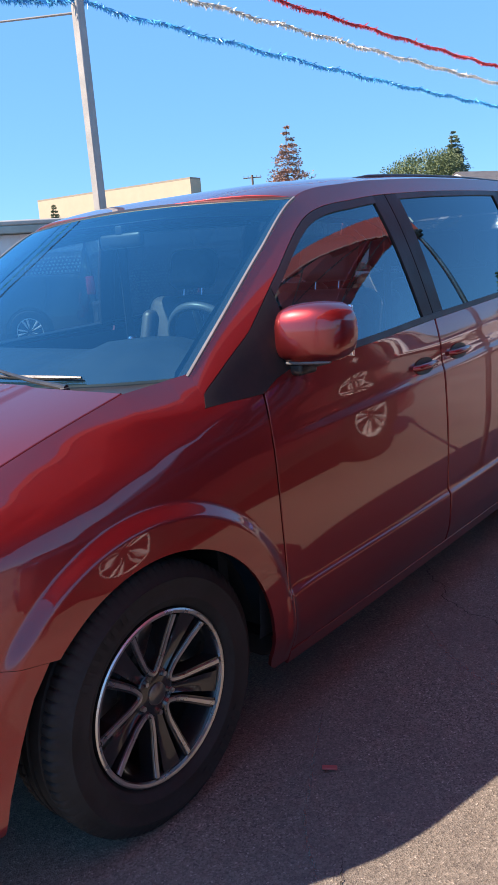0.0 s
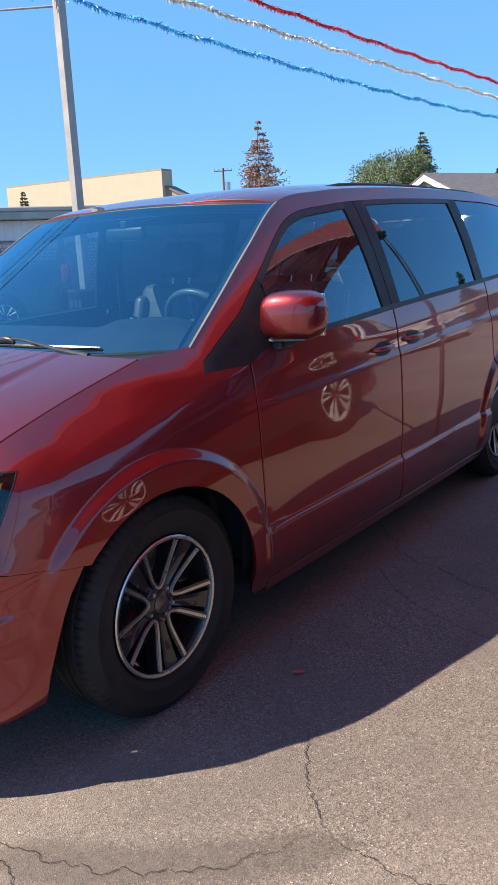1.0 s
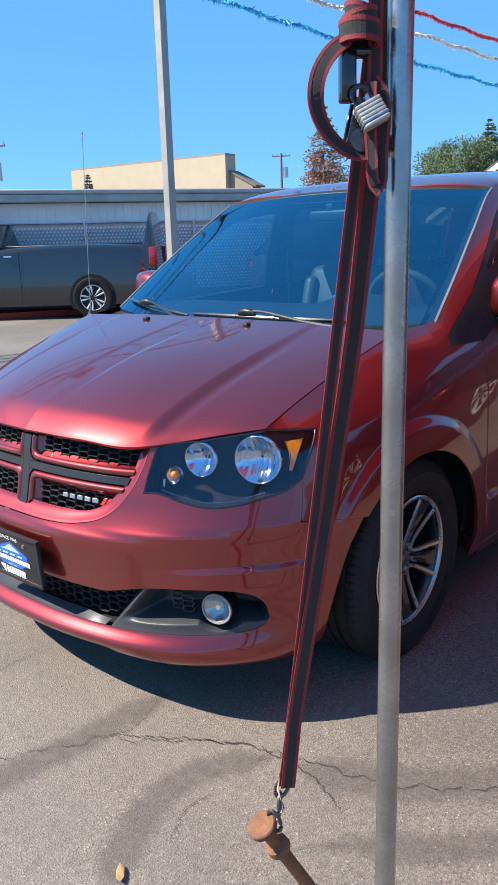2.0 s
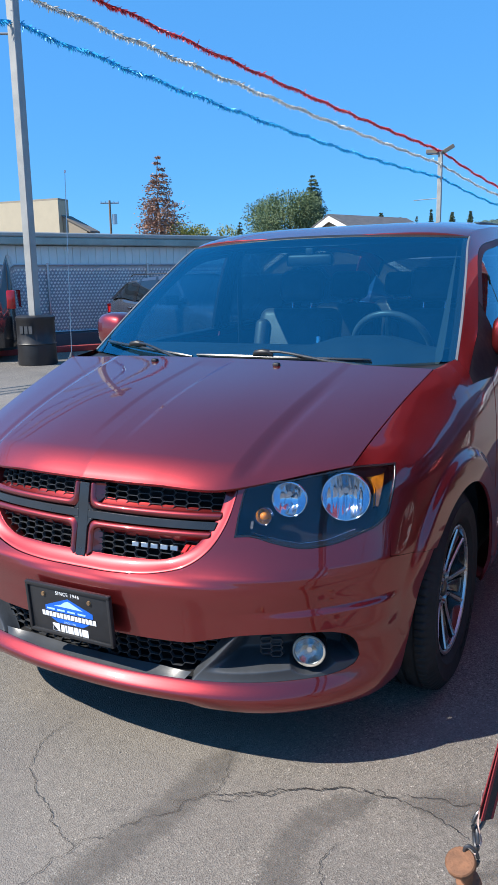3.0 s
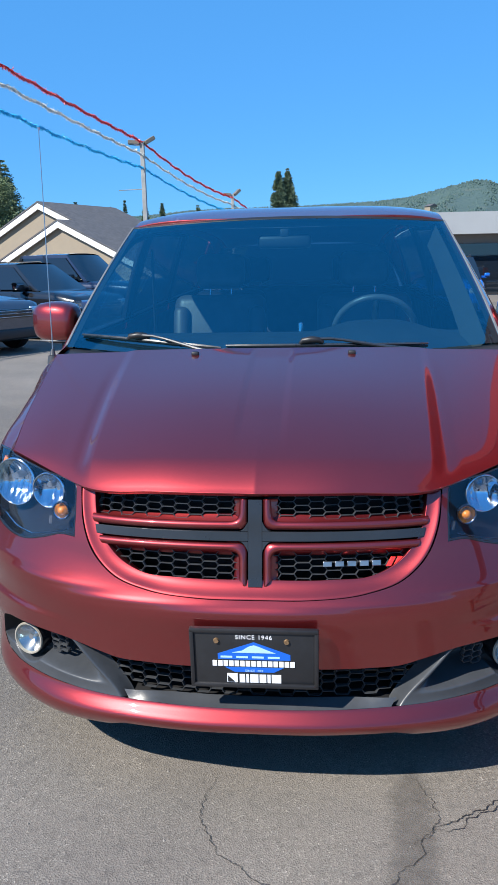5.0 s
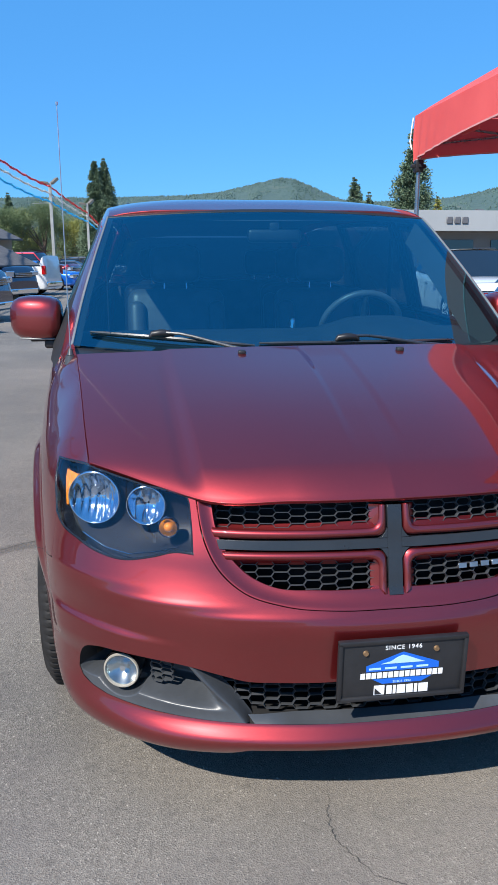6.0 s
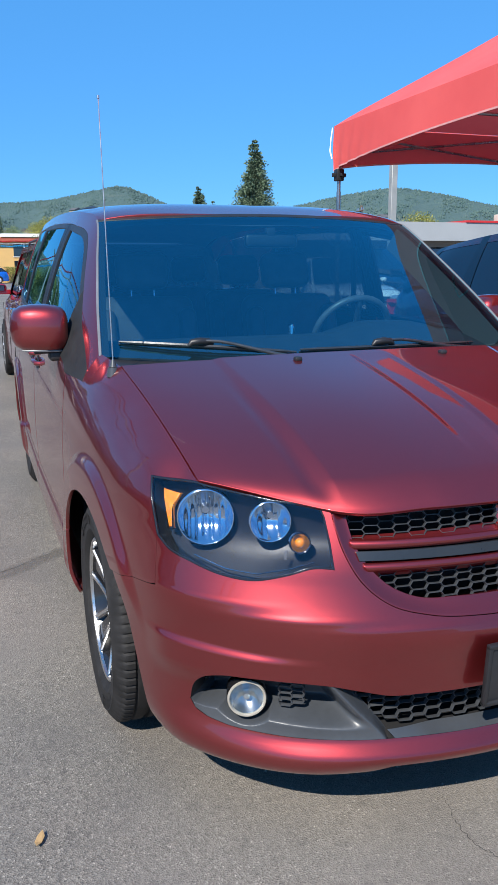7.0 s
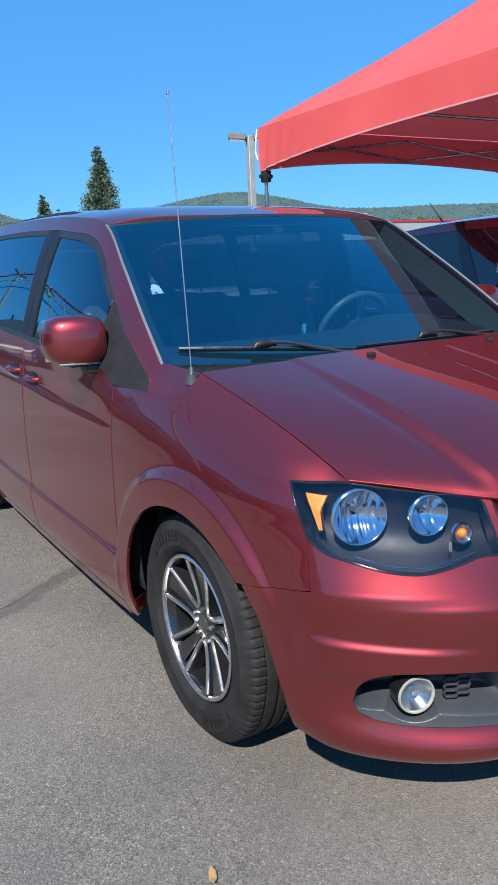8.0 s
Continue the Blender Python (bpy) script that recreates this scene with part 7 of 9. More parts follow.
def vehicle(name, style, paint, m, label, category, rims=None, group="parked cars"):
    """A parked vehicle: lofted body, glazed cabin, lamps, mirrors and wheels. It faces -y."""
    S = SHAPES[style]
    L, W, H = S["L"], S["W"], S["H"]
    car = empty(name, m, label, category, group)
    T = hermite([p[0] for p in S["top"]], [p[1] for p in S["top"]])
    ys = np.r_[np.linspace(-L / 2 + 0.01, -L / 2 + 0.5, 9), np.linspace(-L / 2 + 0.62, L / 2 - 0.5, 30), np.linspace(L / 2 - 0.42, L / 2 - 0.01, 8)]
    V, F = [], []
    for y in ys:
        e = min(y + L / 2, L / 2 - y)
        w = W * (0.80 + 0.20 * math.sqrt(max(0.0, 1 - (1 - min(1, e / 0.75)) ** 2)))
        t = float(T(y))
        zb = 0.22 + 0.05 * math.exp(-e / 0.1)
        half = [(0, zb), (w * 0.90, zb), (w * 0.985, zb + 0.06), (w, zb + 0.20), (w * 0.995, 0.62), (w * 0.99, t - 0.20), (w * 0.965, t - 0.09), (w * 0.91, t - 0.025), (w * 0.80, t), (w * 0.4, t + 0.02), (0, t + 0.025)]
        half = [(x, max(z, zb) if i else z) for i, (x, z) in enumerate(half)]
        V += [(x, y, z) for x, z in half] + [(-x, y, z) for x, z in half[-2:0:-1]]
    n = 20
    for i in range(len(ys) - 1):
        F += [(i * n + k, i * n + (k + 1) % n, (i + 1) * n + (k + 1) % n, (i + 1) * n + k) for k in range(n)]
    F += [tuple(range(n)), tuple(range((len(ys) - 1) * n, len(ys) * n))[::-1]]
    F = [f[::-1] for f in F]
    body = raw("body", V, F, paint, car)
    body.data.set_sharp_from_angle(angle=radians(40))
    y0, y1, r0, r1 = S["green"]
    rw = S["rw"]

    def belt(y):
        return float(T(y)) - 0.012
    # corners of the cabin: foot and head
    bw = W * 0.90

    def side_pt(t, v, s, out=0.0):
        yf, yr = y0 + (y1 - y0) * t, r0 + (r1 - r0) * t
        k = v - 0.06 * math.sin(math.pi * v)
        hz = H - 0.05 - S.get("drop", 0.0) * max(0.0, t - 0.25) ** 2
        x = bw + (rw - bw) * (0.8 * v + 0.2 * v ** 3)
        return Vector((s * (x + out), yf + (yr - yf) * v, belt(yf) + (hz - belt(yf)) * v))
    def patch(nm, pts, mat, label2=""):
        n1, n2 = len(pts), len(pts[0])
        return raw(nm, [q for row in pts for q in row], [(i * n2 + j, (i + 1) * n2 + j, (i + 1) * n2 + j + 1, i * n2 + j + 1) for i in range(n1 - 1) for j in range(n2 - 1)], mat, car, label2)
    cuts = {"suv": (0.04, 0.36, 0.68, 0.97), "van": (0.16, 0.40, 0.70, 0.97), "sedan": (0.05, 0.46, 0.93), "pickup": (0.05, 0.50, 0.95), "longbed": (0.05, 0.50, 0.95)}[style]
    for s in (1, -1):
        for a, b in zip(cuts, cuts[1:]):
            patch("side_window", [[side_pt(a + 0.02 + (b - a - 0.04) * i / 8, 0.05 + 0.85 * j / 6, s) for j in range(7)] for i in range(9)], CARGLASS)
        for a in (0.0, *cuts[1:-1], 1.0):
            wd = 0.05 if a in (0.0, 1.0) else 0.022
            patch("pillar", [[side_pt(min(1.0, max(0.0, a - wd)) + (min(1.0, a + wd) - max(0.0, a - wd)) * i / 3, j / 6, s, 0.004) for j in range(7)] for i in range(4)], paint if a == 0.0 else GLOSSBLACK)
        patch("roof_side", [[side_pt(i / 16, 0.88 + 0.12 * j / 3, s, 0.003) for j in range(4)] for i in range(17)], paint)
    patch("windshield", [[side_pt(0.0, 0.02 + 0.96 * j / 8, 1) * (1 - i / 10) + side_pt(0.0, 0.02 + 0.96 * j / 8, -1) * (i / 10) + Vector((0, -0.10 * math.sin(math.pi * i / 10), 0.01 * math.sin(math.pi * i / 10))) for j in range(9)] for i in range(11)], CARGLASS)
    patch("rear_window", [[side_pt(1.0, 0.02 + 0.96 * j / 8, 1) * (1 - i / 10) + side_pt(1.0, 0.02 + 0.96 * j / 8, -1) * (i / 10) + Vector((0, 0.06 * math.sin(math.pi * i / 10), 0.0)) for j in range(9)] for i in range(11)], CARGLASS)
    patch("roof", [[Vector((-rw + 2 * rw * i / 10, r0 - 0.07 * math.sin(math.pi * i / 10) * (1 - j / 12) ** 3 + (r1 - r0 + 0.02) * j / 12, H - 0.052 - S.get("drop", 0.0) * max(0.0, j / 12 - 0.25) ** 2 + 0.05 * math.sin(math.pi * i / 10) ** 0.6 * (0.4 + 0.6 * math.sin(math.pi * min(1, j / 12 + 0.12)) ** 0.5))) for j in range(13)] for i in range(11)], paint)
    # wheels, and near-black discs on the body that paint the arches' shaded hollows
    r = S["r"]
    for ya in S["ax"]:
        for s in (1, -1):
            bm = bmesh.new()
            lathe(bm, [(0.02, 0.0), (r * 1.13, 0.0), (r * 1.13, -0.1)], 36, Matrix.Translation((s * (W + 0.004), ya, r)) @ pose(0, 0, 0, 0, 90 * s, 0))
            bmesh.ops.bisect_plane(bm, geom=list(bm.verts) + list(bm.edges) + list(bm.faces), plane_co=(0, 0, 0.20), plane_no=(0, 0, -1), clear_outer=True)
            part("wheel_arch_shade", bm, DARK, car)
            far_wheel(None, r, s, car, (s * (W - 0.085), ya, r), rims or ALLOY)
    # lamps, grille, bumpers, mirrors, handles
    zt = float(T(-L / 2 + 0.14))
    for s in (1, -1):
        bm = bmesh.new()
        box(bm, (s * W * 0.55, -L / 2 + 0.03, zt - 0.17), (s * W * 0.93, -L / 2 + 0.36, zt - 0.03), 0.03, 2)
        part("headlamp", bm, HEADGLASS, car)
        bm = bmesh.new()
        zr = float(T(L / 2 - 0.12))
        if style in ("pickup", "longbed"):
            box(bm, (s * W * 0.80, L / 2 - 0.16, float(T(L / 2 - 0.3)) - 0.42), (s * W * 0.965, L / 2 + 0.005, float(T(L / 2 - 0.3)) - 0.06), 0.02, 2)
        else:
            box(bm, (s * W * 0.60, L / 2 - 0.26, zr - 0.20), (s * W * 0.87, L / 2 - 0.02, zr - 0.04), 0.03, 2)
        part("tail_lamp", bm, TAILRED, car)
        bm = bmesh.new()
        ym = y0 + 0.42
        mo = -0.04 if style == "van" else 0.0
        box(bm, (s * (W - 0.01 + mo), ym - 0.06, belt(ym) + 0.03), (s * (W + 0.150 + mo), ym + 0.055, belt(ym) + 0.135), 0.045, 4)
        box(bm, (s * (W - 0.10), ym - 0.03, belt(ym) + 0.0), (s * (W + 0.06), ym + 0.03, belt(ym) + 0.06), 0.01, 1)
        part("door_mirror", bm, paint if style not in ("pickup", "longbed") and rims is None else BLACK, car)
        mg = boxes(((s * (W + 0.02 + mo), ym + 0.05, belt(ym) + 0.045), (s * (W + 0.130 + mo), ym + 0.058, belt(ym) + 0.12), 0.003, 1))
        part("mirror_glass", mg, CARGLASS, car)
        for yd in (y0 + 1.25, y0 + 2.15):
            bm = boxes(((s * W - 0.02, yd, belt(yd) - 0.16), (s * W + 0.02, yd + 0.17, belt(yd) - 0.13), 0.008, 1))
            part("door_handle", bm, CHROME if rims is None else paint, car)
        for yd in (y0 + 0.30, y0 + 1.45, y0 + 2.45):
            if yd < S["ax"][1] - r * 1.2:
                bm = boxes(((s * W - 0.004, yd, 0.34), (s * W + 0.0015, yd + 0.006, belt(yd) - 0.10), 0.0))
                part("door_gap", bm, DARK, car)
    bm = boxes(((-W * 0.52, -L / 2 - 0.005, zt - 0.22), (W * 0.52, -L / 2 + 0.12, zt - 0.05), 0.02, 2))
    gr = part("grille", bm, GLOSSBLACK, car)
    bm = bmesh.new()
    for k in range(3):
        box(bm, (-W * 0.50, -L / 2 - 0.014, zt - 0.20 + k * 0.055), (W * 0.50, -L / 2 + 0.01, zt - 0.185 + k * 0.055), 0.004, 1)
    part("grille_bars", bm, CHROME, gr)
    part("front_bumper", boxes(((-W * 0.80, -L / 2 - 0.02, 0.26), (W * 0.80, -L / 2 + 0.25, 0.46), 0.04, 3)), CHROME if style in ("pickup", "longbed") else BLACK, car)
    part("rear_bumper", boxes(((-W * 0.84, L / 2 - 0.25, 0.34), (W * 0.84, L / 2 + 0.03, 0.56), 0.04, 3)), CHROME if style in ("pickup", "longbed") else BLACK, car)
    if style in ("pickup", "longbed"):
        part("bed_floor", boxes(((-W * 0.80, y1 + 0.03, 1.10), (W * 0.80, L / 2 - 0.10, float(T(L / 2 - 0.3)) + 0.03), 0.01, 1)), BLACK, car, "open black cargo bed")
    if style == "suv":
        for s in (1, -1):
            part("sill_cladding", boxes(((s * W - 0.03, S["ax"][0] + r * 1.15, 0.21), (s * W + 0.008, S["ax"][1] - r * 1.15, 0.36), 0.012, 2)), BLACK, car)
    if style in ("suv", "van") and paint is not CARPAINT["maroon"]:
        for s in (1, -1):
            bm = bmesh.new()
            tube(bm, [(s * (rw - 0.06), r0 + 0.25, H - 0.03), (s * (rw - 0.06), r0 + 0.32, H + 0.008), (s * (rw - 0.06), r1 - 0.20, H + 0.008), (s * (rw - 0.06), r1 - 0.1, H - 0.03)], 0.012, 6)
            part("roof_rail", bm, BLACK, car)
    return car


def parked(nose, heading, style):
    """The pose of a vehicle whose nose stands at a place and points along heading."""
    h = Vector((*heading, 0)).normalized()
    c = Vector((*nose, 0)) - h * (SHAPES[style]["L"] / 2)
    return pose(c.x, c.y, 0, 0, 0, math.degrees(math.atan2(h.x, -h.y)))


vehicle("suv", "suv", CARPAINT["grey"], parked((-5.40, 10.97), (0.92, -0.39), "suv"), "grey compact SUV with black wheels, parked in a row", "car", RIMBLACK)
vehicle("suv", "suv", CARPAINT["black"], parked((-4.5, 14.1), (0.93, -0.36), "suv"), "black SUV parked in a row", "car")
vehicle("pickup_truck", "pickup", CARPAINT["navy"], parked((-3.9, 17.0), (0.96, -0.28), "pickup"), "dark blue pickup truck with chrome bumper", "pickup truck")
vehicle("pickup_truck", "pickup", CARPAINT["navy"], parked((-4.55, 26.5), (0.88, -0.47), "pickup"), "dark blue pickup truck with chrome bumper", "pickup truck")
vehicle("pickup_truck", "pickup", CARPAINT["white"], parked((-9.6, 33.6), (-0.96, 0.28), "pickup"), "white pickup truck parked tail outwards", "pickup truck")
vehicle("sedan", "sedan", CARPAINT["blue"], parked((-3.2, 37.5), (0.9, -0.43), "sedan"), "bright blue sedan parked in a row", "car")
vehicle("pickup_truck", "pickup", CARPAINT["red"], parked((-3.9, 44.0), (0.95, -0.3), "pickup"), "red pickup truck parked in a row", "pickup truck")
vehicle("coupe", "sedan", CARPAINT["grey"], parked((-2.2, 50.5), (0.99, -0.15), "sedan"), "dark grey coupe parked in a row", "car")
vehicle("suv", "suv", CARPAINT["black"], parked((-1.9, 57.0), (0.99, -0.15), "suv"), "black SUV parked in a row", "car")
vehicle("sedan", "sedan", CARPAINT["silver"], parked((-1.5, 61.0), (0.99, -0.15), "sedan"), "silver sedan parked in a row", "car")
vehicle("suv", "suv", CARPAINT["white"], parked((-1.2, 65.0), (0.99, -0.15), "suv"), "white SUV parked in a row", "car")
vehicle("suv", "suv", CARPAINT["black"], parked((-0.8, 69.0), (0.99, -0.15), "suv"), "black SUV parked in a row", "car")
vehicle("suv", "suv", CARPAINT["blue"], parked((-1.8, 80.0), (-0.99, -0.1), "suv"), "bright blue SUV parked across the far end", "car")
vehicle("pickup_truck", "longbed", CARPAINT["black"], parked((-15.4, 5.3), (-0.76, -0.65), "longbed"), "black pickup truck parked by the fence", "pickup truck")
vehicle("minivan_behind", "van", CARPAINT["red"], pose(0.17, 7.35, 0, 0, 0, 180), "red minivan parked close behind another", "car")
SUV_NEAR = vehicle("suv", "suv", CARPAINT["maroon"], pose(3.66, 2.25, 0) @ Matrix.Scale(1.065, 4), "maroon SUV with a window sticker, parked beneath the canopy", "car")
bm = rods(((0.30, 1.55, 1.70), (0.30, 1.72, 1.88), 0.008, 0.004, 8))
part("antenna", bm, BLACK, SUV_NEAR, "short black roof antenna")
vehicle("suv", "suv", CARPAINT["blue"], parked((3.40, 17.9), (-0.15, -0.99), "suv"), "bright blue SUV parked behind the canopy", "car")
vehicle("suv", "suv", CARPAINT["white"], parked((6.8, 12.5), (-0.1, -0.99), "suv"), "white SUV parked behind the canopy", "car")
vehicle("pickup_truck", "pickup", CARPAINT["navy"], parked((9.8, 13.0), (-0.1, -0.99), "pickup"), "dark blue pickup truck parked behind the canopy", "pickup truck")
vehicle("sedan", "sedan", CARPAINT["silver"], parked((6.9, 1.2), (0.0, -1.0), "sedan"), "silver sedan parked beside the canopy", "car")
vehicle("suv", "suv", CARPAINT["white"], parked((10.0, 1.0), (0.0, -1.0), "suv"), "white SUV parked beside the canopy", "car")
# paper sticker in the near SUV's window, plain colour bars
st = empty("window_sticker", pose(2.83, 2.10, 1.42, 0, 12, 0), "white and blue paper sticker on a car window", "sticker")
part("paper", boxes(((-0.002, -0.045, -0.10), (0.0, 0.045, 0.10), 0.0)), WHITEPRINT, st)
part("print_bar", boxes(((-0.0035, -0.035, -0.09), (-0.002, 0.035, 0.03), 0.0)), BLUEPRINT, st)

# ================= buildings, poles, garlands =================
def wall_line(a, b, z0, z1, thick, bm=None):
    bm = bm or bmesh.new()
    a, b = Vector((*a, 0)), Vector((*b, 0))
    L = (b - a).length
    m = Matrix.Translation(a) @ pose(0, 0, 0, 0, 0, math.degrees(math.atan2((b - a).y, (b - a).x)))
    box(bm, (0, 0, z0), (L, thick, z1), 0.0, 1, m)
    return bm, m, L


METAL = worn("pale ribbed metal", (0.76, 0.79, 0.76), 0.45, 0.10, 1.2, 0.1)
FASCIA = worn("green-grey gutter", (0.36, 0.40, 0.35), 0.5, 0.2, 2)
ROOFGREY = worn("dusty flat roof", (0.45, 0.44, 0.40), 0.8, 0.15, 1)
CREAM = worn("cream stucco", (0.50, 0.43, 0.31), 0.9, 0.06, 1.5, relief=0.3)
TAN = worn("tan siding", (0.30, 0.25, 0.185), 0.85, 0.06, 2)
TRIMWHITE = worn("white trim paint", (0.78, 0.78, 0.76), 0.6, 0.05, 4)
SHINGLE = worn("grey shingles", (0.10, 0.10, 0.105), 0.9, 0.3, 5, relief=0.5, fine=30, distance=0.03)
POLEGREY = worn("pale lamp-post steel", (0.33, 0.335, 0.32), 0.55, 0.14, 3, 0.2)
WOODPOLE = worn("weathered pole wood", (0.16, 0.12, 0.09), 0.9, 0.25, 6)

# ---- low metal building with a slatted chain-link fence
MA, MB = Vector((-19.2, -1.9)), Vector((-8.75, 17.55))
bm, m, L = wall_line(MA, MB, 0.0, 2.42, 6.0)
shop = part("metal_building", bm, METAL, None, smooth=False)
tagged(shop, "low pale ribbed-metal building with a green-grey gutter", "building")
bm = bmesh.new()
for i in range(int(L / 0.20)):
    box(bm, (0.06 + i * 0.20, -0.025, 0.0), (0.10 + i * 0.20, 0.004, 2.40), 0.0, 1, m)
tagged(part("wall_ribs", bm, METAL, shop, smooth=False), kind="stuff")
bm = bmesh.new()
box(bm, (-0.2, -0.25, 2.43), (L + 0.2, -0.06, 2.60), 0.02, 1, m)
part("gutter", bm, FASCIA, shop)
bm = bmesh.new()
box(bm, (-0.2, -0.24, 2.605), (L + 0.2, 6.2, 2.72), 0.03, 1, m)
part("roof", bm, ROOFGREY, shop)
for x in (5.0, 9.3):
    bm = rods((m @ Vector((x, 1.2, 2.7)), m @ Vector((x, 1.2, 3.02)), 0.09, 0.09, 10))
    part("vent_pipe", bm, TRIMWHITE, shop)
FENCEWIRE = worn("grey fence slats", (0.82, 0.85, 0.86), 0.6, 0.12, 8)
fence = empty("chain_link_fence", pose(0, 0, 0), "grey slatted chain-link fence in front of the metal building", "fence")
off = Vector((0.88, -0.475)) * 0.55
fm = Matrix.Translation((off.x, off.y, 0)) @ m
V, F = [], []
for i in range(int((L - 1) / 0.085)):
    for j in range(20):
        x, z = i * 0.085 + (0.0425 if j % 2 else 0), 0.42 + j * 0.075
        k = len(V)
        V += [fm @ Vector(p) for p in ((x - 0.033, 0.0, z), (x, 0.012, z - 0.030), (x + 0.033, 0.0, z), (x, -0.012, z + 0.030))]
        F.append((k, k + 1, k + 2, k + 3))
tagged(raw("slat_weave", V, F, FENCEWIRE, fence, smooth=False), kind="stuff")
bm = bmesh.new()
box(bm, (0, 0.03, 0.36), (L - 1, 0.05, 1.95), 0, 1, fm)
part("backing", bm, worn("fence shade", (0.34, 0.37, 0.40), 0.8, 0.1, 3), fence, smooth=False)
for i in range(9):
    part("post", rods((fm @ Vector((i * 2.6, -0.03, 0.0)), fm @ Vector((i * 2.6, -0.03, 2.0)), 0.03, 0.03, 10)), STEEL, fence)
for z in (0.40, 1.96):
    part("rail", rods((fm @ Vector((0, -0.02, z)), fm @ Vector((L - 1, -0.02, z)), 0.022, 0.022, 8)), STEEL, fence)
bm = bmesh.new()
box(bm, (0, -0.12, 0.0), (L - 0.5, 0.12, 0.36), 0.01, 1, fm)
tagged(part("fence_footing", bm, worn("dark footing", (0.07, 0.08, 0.10), 0.8, 0.2, 2)), "dark concrete footing wall below the fence", "wall", kind="structure")
bm = bmesh.new()
box(bm, (0, -1.15, 0.0), (L + 2, -0.95, 0.13), 0.02, 2, fm)
tagged(part("kerb", bm, worn("red painted kerb", (0.38, 0.05, 0.045), 0.7, 0.2, 4)), "red painted concrete kerb", "kerb", kind="structure")


def at(az, d, eye=(0.6, -2.6)):
    a = radians(az)
    return Vector((eye[0] + d * math.sin(a), eye[1] + d * math.cos(a)))


# ---- cream stucco hall behind, with a pitched side wing
a, b = at(-53.2, 64.8, (2.3, -1.25)), at(-42.6, 55.0, (2.3, -1.25))
hall = part("stucco_hall", wall_line(a, b, 0, 7.15, 1.2)[0], CREAM, None, smooth=False)
tagged(hall, "cream stucco hall with a flat parapet", "building")
bm, hm, HL = wall_line(a, b, 7.155, 7.27, 1.2)
part("parapet_cap", bm, worn("parapet cap", (0.30, 0.26, 0.2), 0.7, 0.1, 2), hall)
bm = bmesh.new()
prism(bm, [(HL + 0.02, 0), (HL + 1.9, 0), (HL + 1.9, 5.1), (HL + 0.02, 6.05)], 1.0, hm @ Matrix.Translation((0, 1.4, 0)) @ pose(0, 0, 0, 90, 0, 0))
part("side_wing", bm, TAN, hall, smooth=False)
bm = bmesh.new()
prism(bm, [(HL + 0.02, 6.07), (HL + 2.2, 4.97), (HL + 2.2, 5.09), (HL + 0.02, 6.19)], 1.2, hm @ Matrix.Translation((0, 1.5, 0)) @ pose(0, 0, 0, 90, 0, 0))
part("wing_roof", bm, worn("dark eaves", (0.16, 0.14, 0.12), 0.8, 0.1, 2), hall, smooth=False)

# ---- tan gabled house with a porch gable
def gable(name, apex, half, eave_drop, depth, face_deg, base_z=0.0, parent=None):
    """A gabled wall with overhanging white barge boards and a shingled roof."""
    m = Matrix.Translation((apex[0], apex[1], 0)) @ pose(0, 0, 0, 0, 0, face_deg)
    top = apex[2]
    bm = bmesh.new()
    prism(bm, [(-half, 0), (half, 0), (half, top - eave_drop), (0, top - 0.12), (-half, top - eave_drop)], depth, m @ Matrix.Translation((0, depth, 0)) @ pose(0, 0, 0, 90, 0, 0))
    wall = part(name, bm, TAN, parent, smooth=False)
    slope = (eave_drop - 0.12) / half
    for s in (1, -1):
        e = half + 0.45
        pts = [(0, top), (s * e, top - 0.12 - slope * e + 0.12), (s * e, top - 0.12 - slope * e - 0.10), (0, top - 0.24)]
        bm = bmesh.new()
        prism(bm, pts if s < 0 else pts[::-1], 0.06, m @ Matrix.Translation((0, -0.12, 0)) @ pose(0, 0, 0, 90, 0, 0))
        part("barge_board", bm, TRIMWHITE, wall, "white barge board", smooth=False)
        pts = [(0, top + 0.07), (s * (e + 0.05), top - slope * e + 0.06), (s * (e + 0.05), top - slope * e), (0, top + 0.005)]
        bm = bmesh.new()
        prism(bm, pts if s < 0 else pts[::-1], depth + 0.25, m @ Matrix.Translation((0, depth + 0.05, 0)) @ pose(0, 0, 0, 90, 0, 0))
        part("roof_slope", bm, SHINGLE, wall, "grey shingle roof slope", smooth=False)
    return wall


ga = at(-20.2, 34.0, (0.54, -2.86))
house = gable("house", (ga.x, ga.y, 4.18), 4.0, 1.88, 4.6, -25)
tagged(house, "tan gabled house with white barge boards", "house")
gb = at(-19.0, 32.0, (0.54, -2.86))
porch = gable("porch_wing", (gb.x, gb.y, 3.35), 4.4, 2.06, 3.0, -25, parent=None)
tagged(porch, "tan porch wing with a white-trimmed gable", "house")

# ---- two-storey orange motel at the far end
oc = at(1.3, 88, (-0.6, -2.6))
OCHRE = worn("ochre stucco", (0.66, 0.42, 0.16), 0.85, 0.06, 1)
BRICKRED = worn("red roof edge", (0.40, 0.10, 0.06), 0.8, 0.15, 3)
motel = part("motel", boxes(((oc.x, oc.y, 0), (oc.x + 5.4, oc.y + 9, 4.66), 0.0)), OCHRE, None, smooth=False)
tagged(motel, "two-storey ochre motel with a red roof edge", "building")
part("roof_edge", boxes(((oc.x - 0.4, oc.y - 0.5, 4.2), (oc.x + 5.7, oc.y - 0.02, 4.6), 0.0)), BRICKRED, motel)
part("parapet", boxes(((oc.x + 1.2, oc.y - 0.6, 4.67), (oc.x + 5.2, oc.y + 9, 5.02), 0.0)), TRIMWHITE, motel)
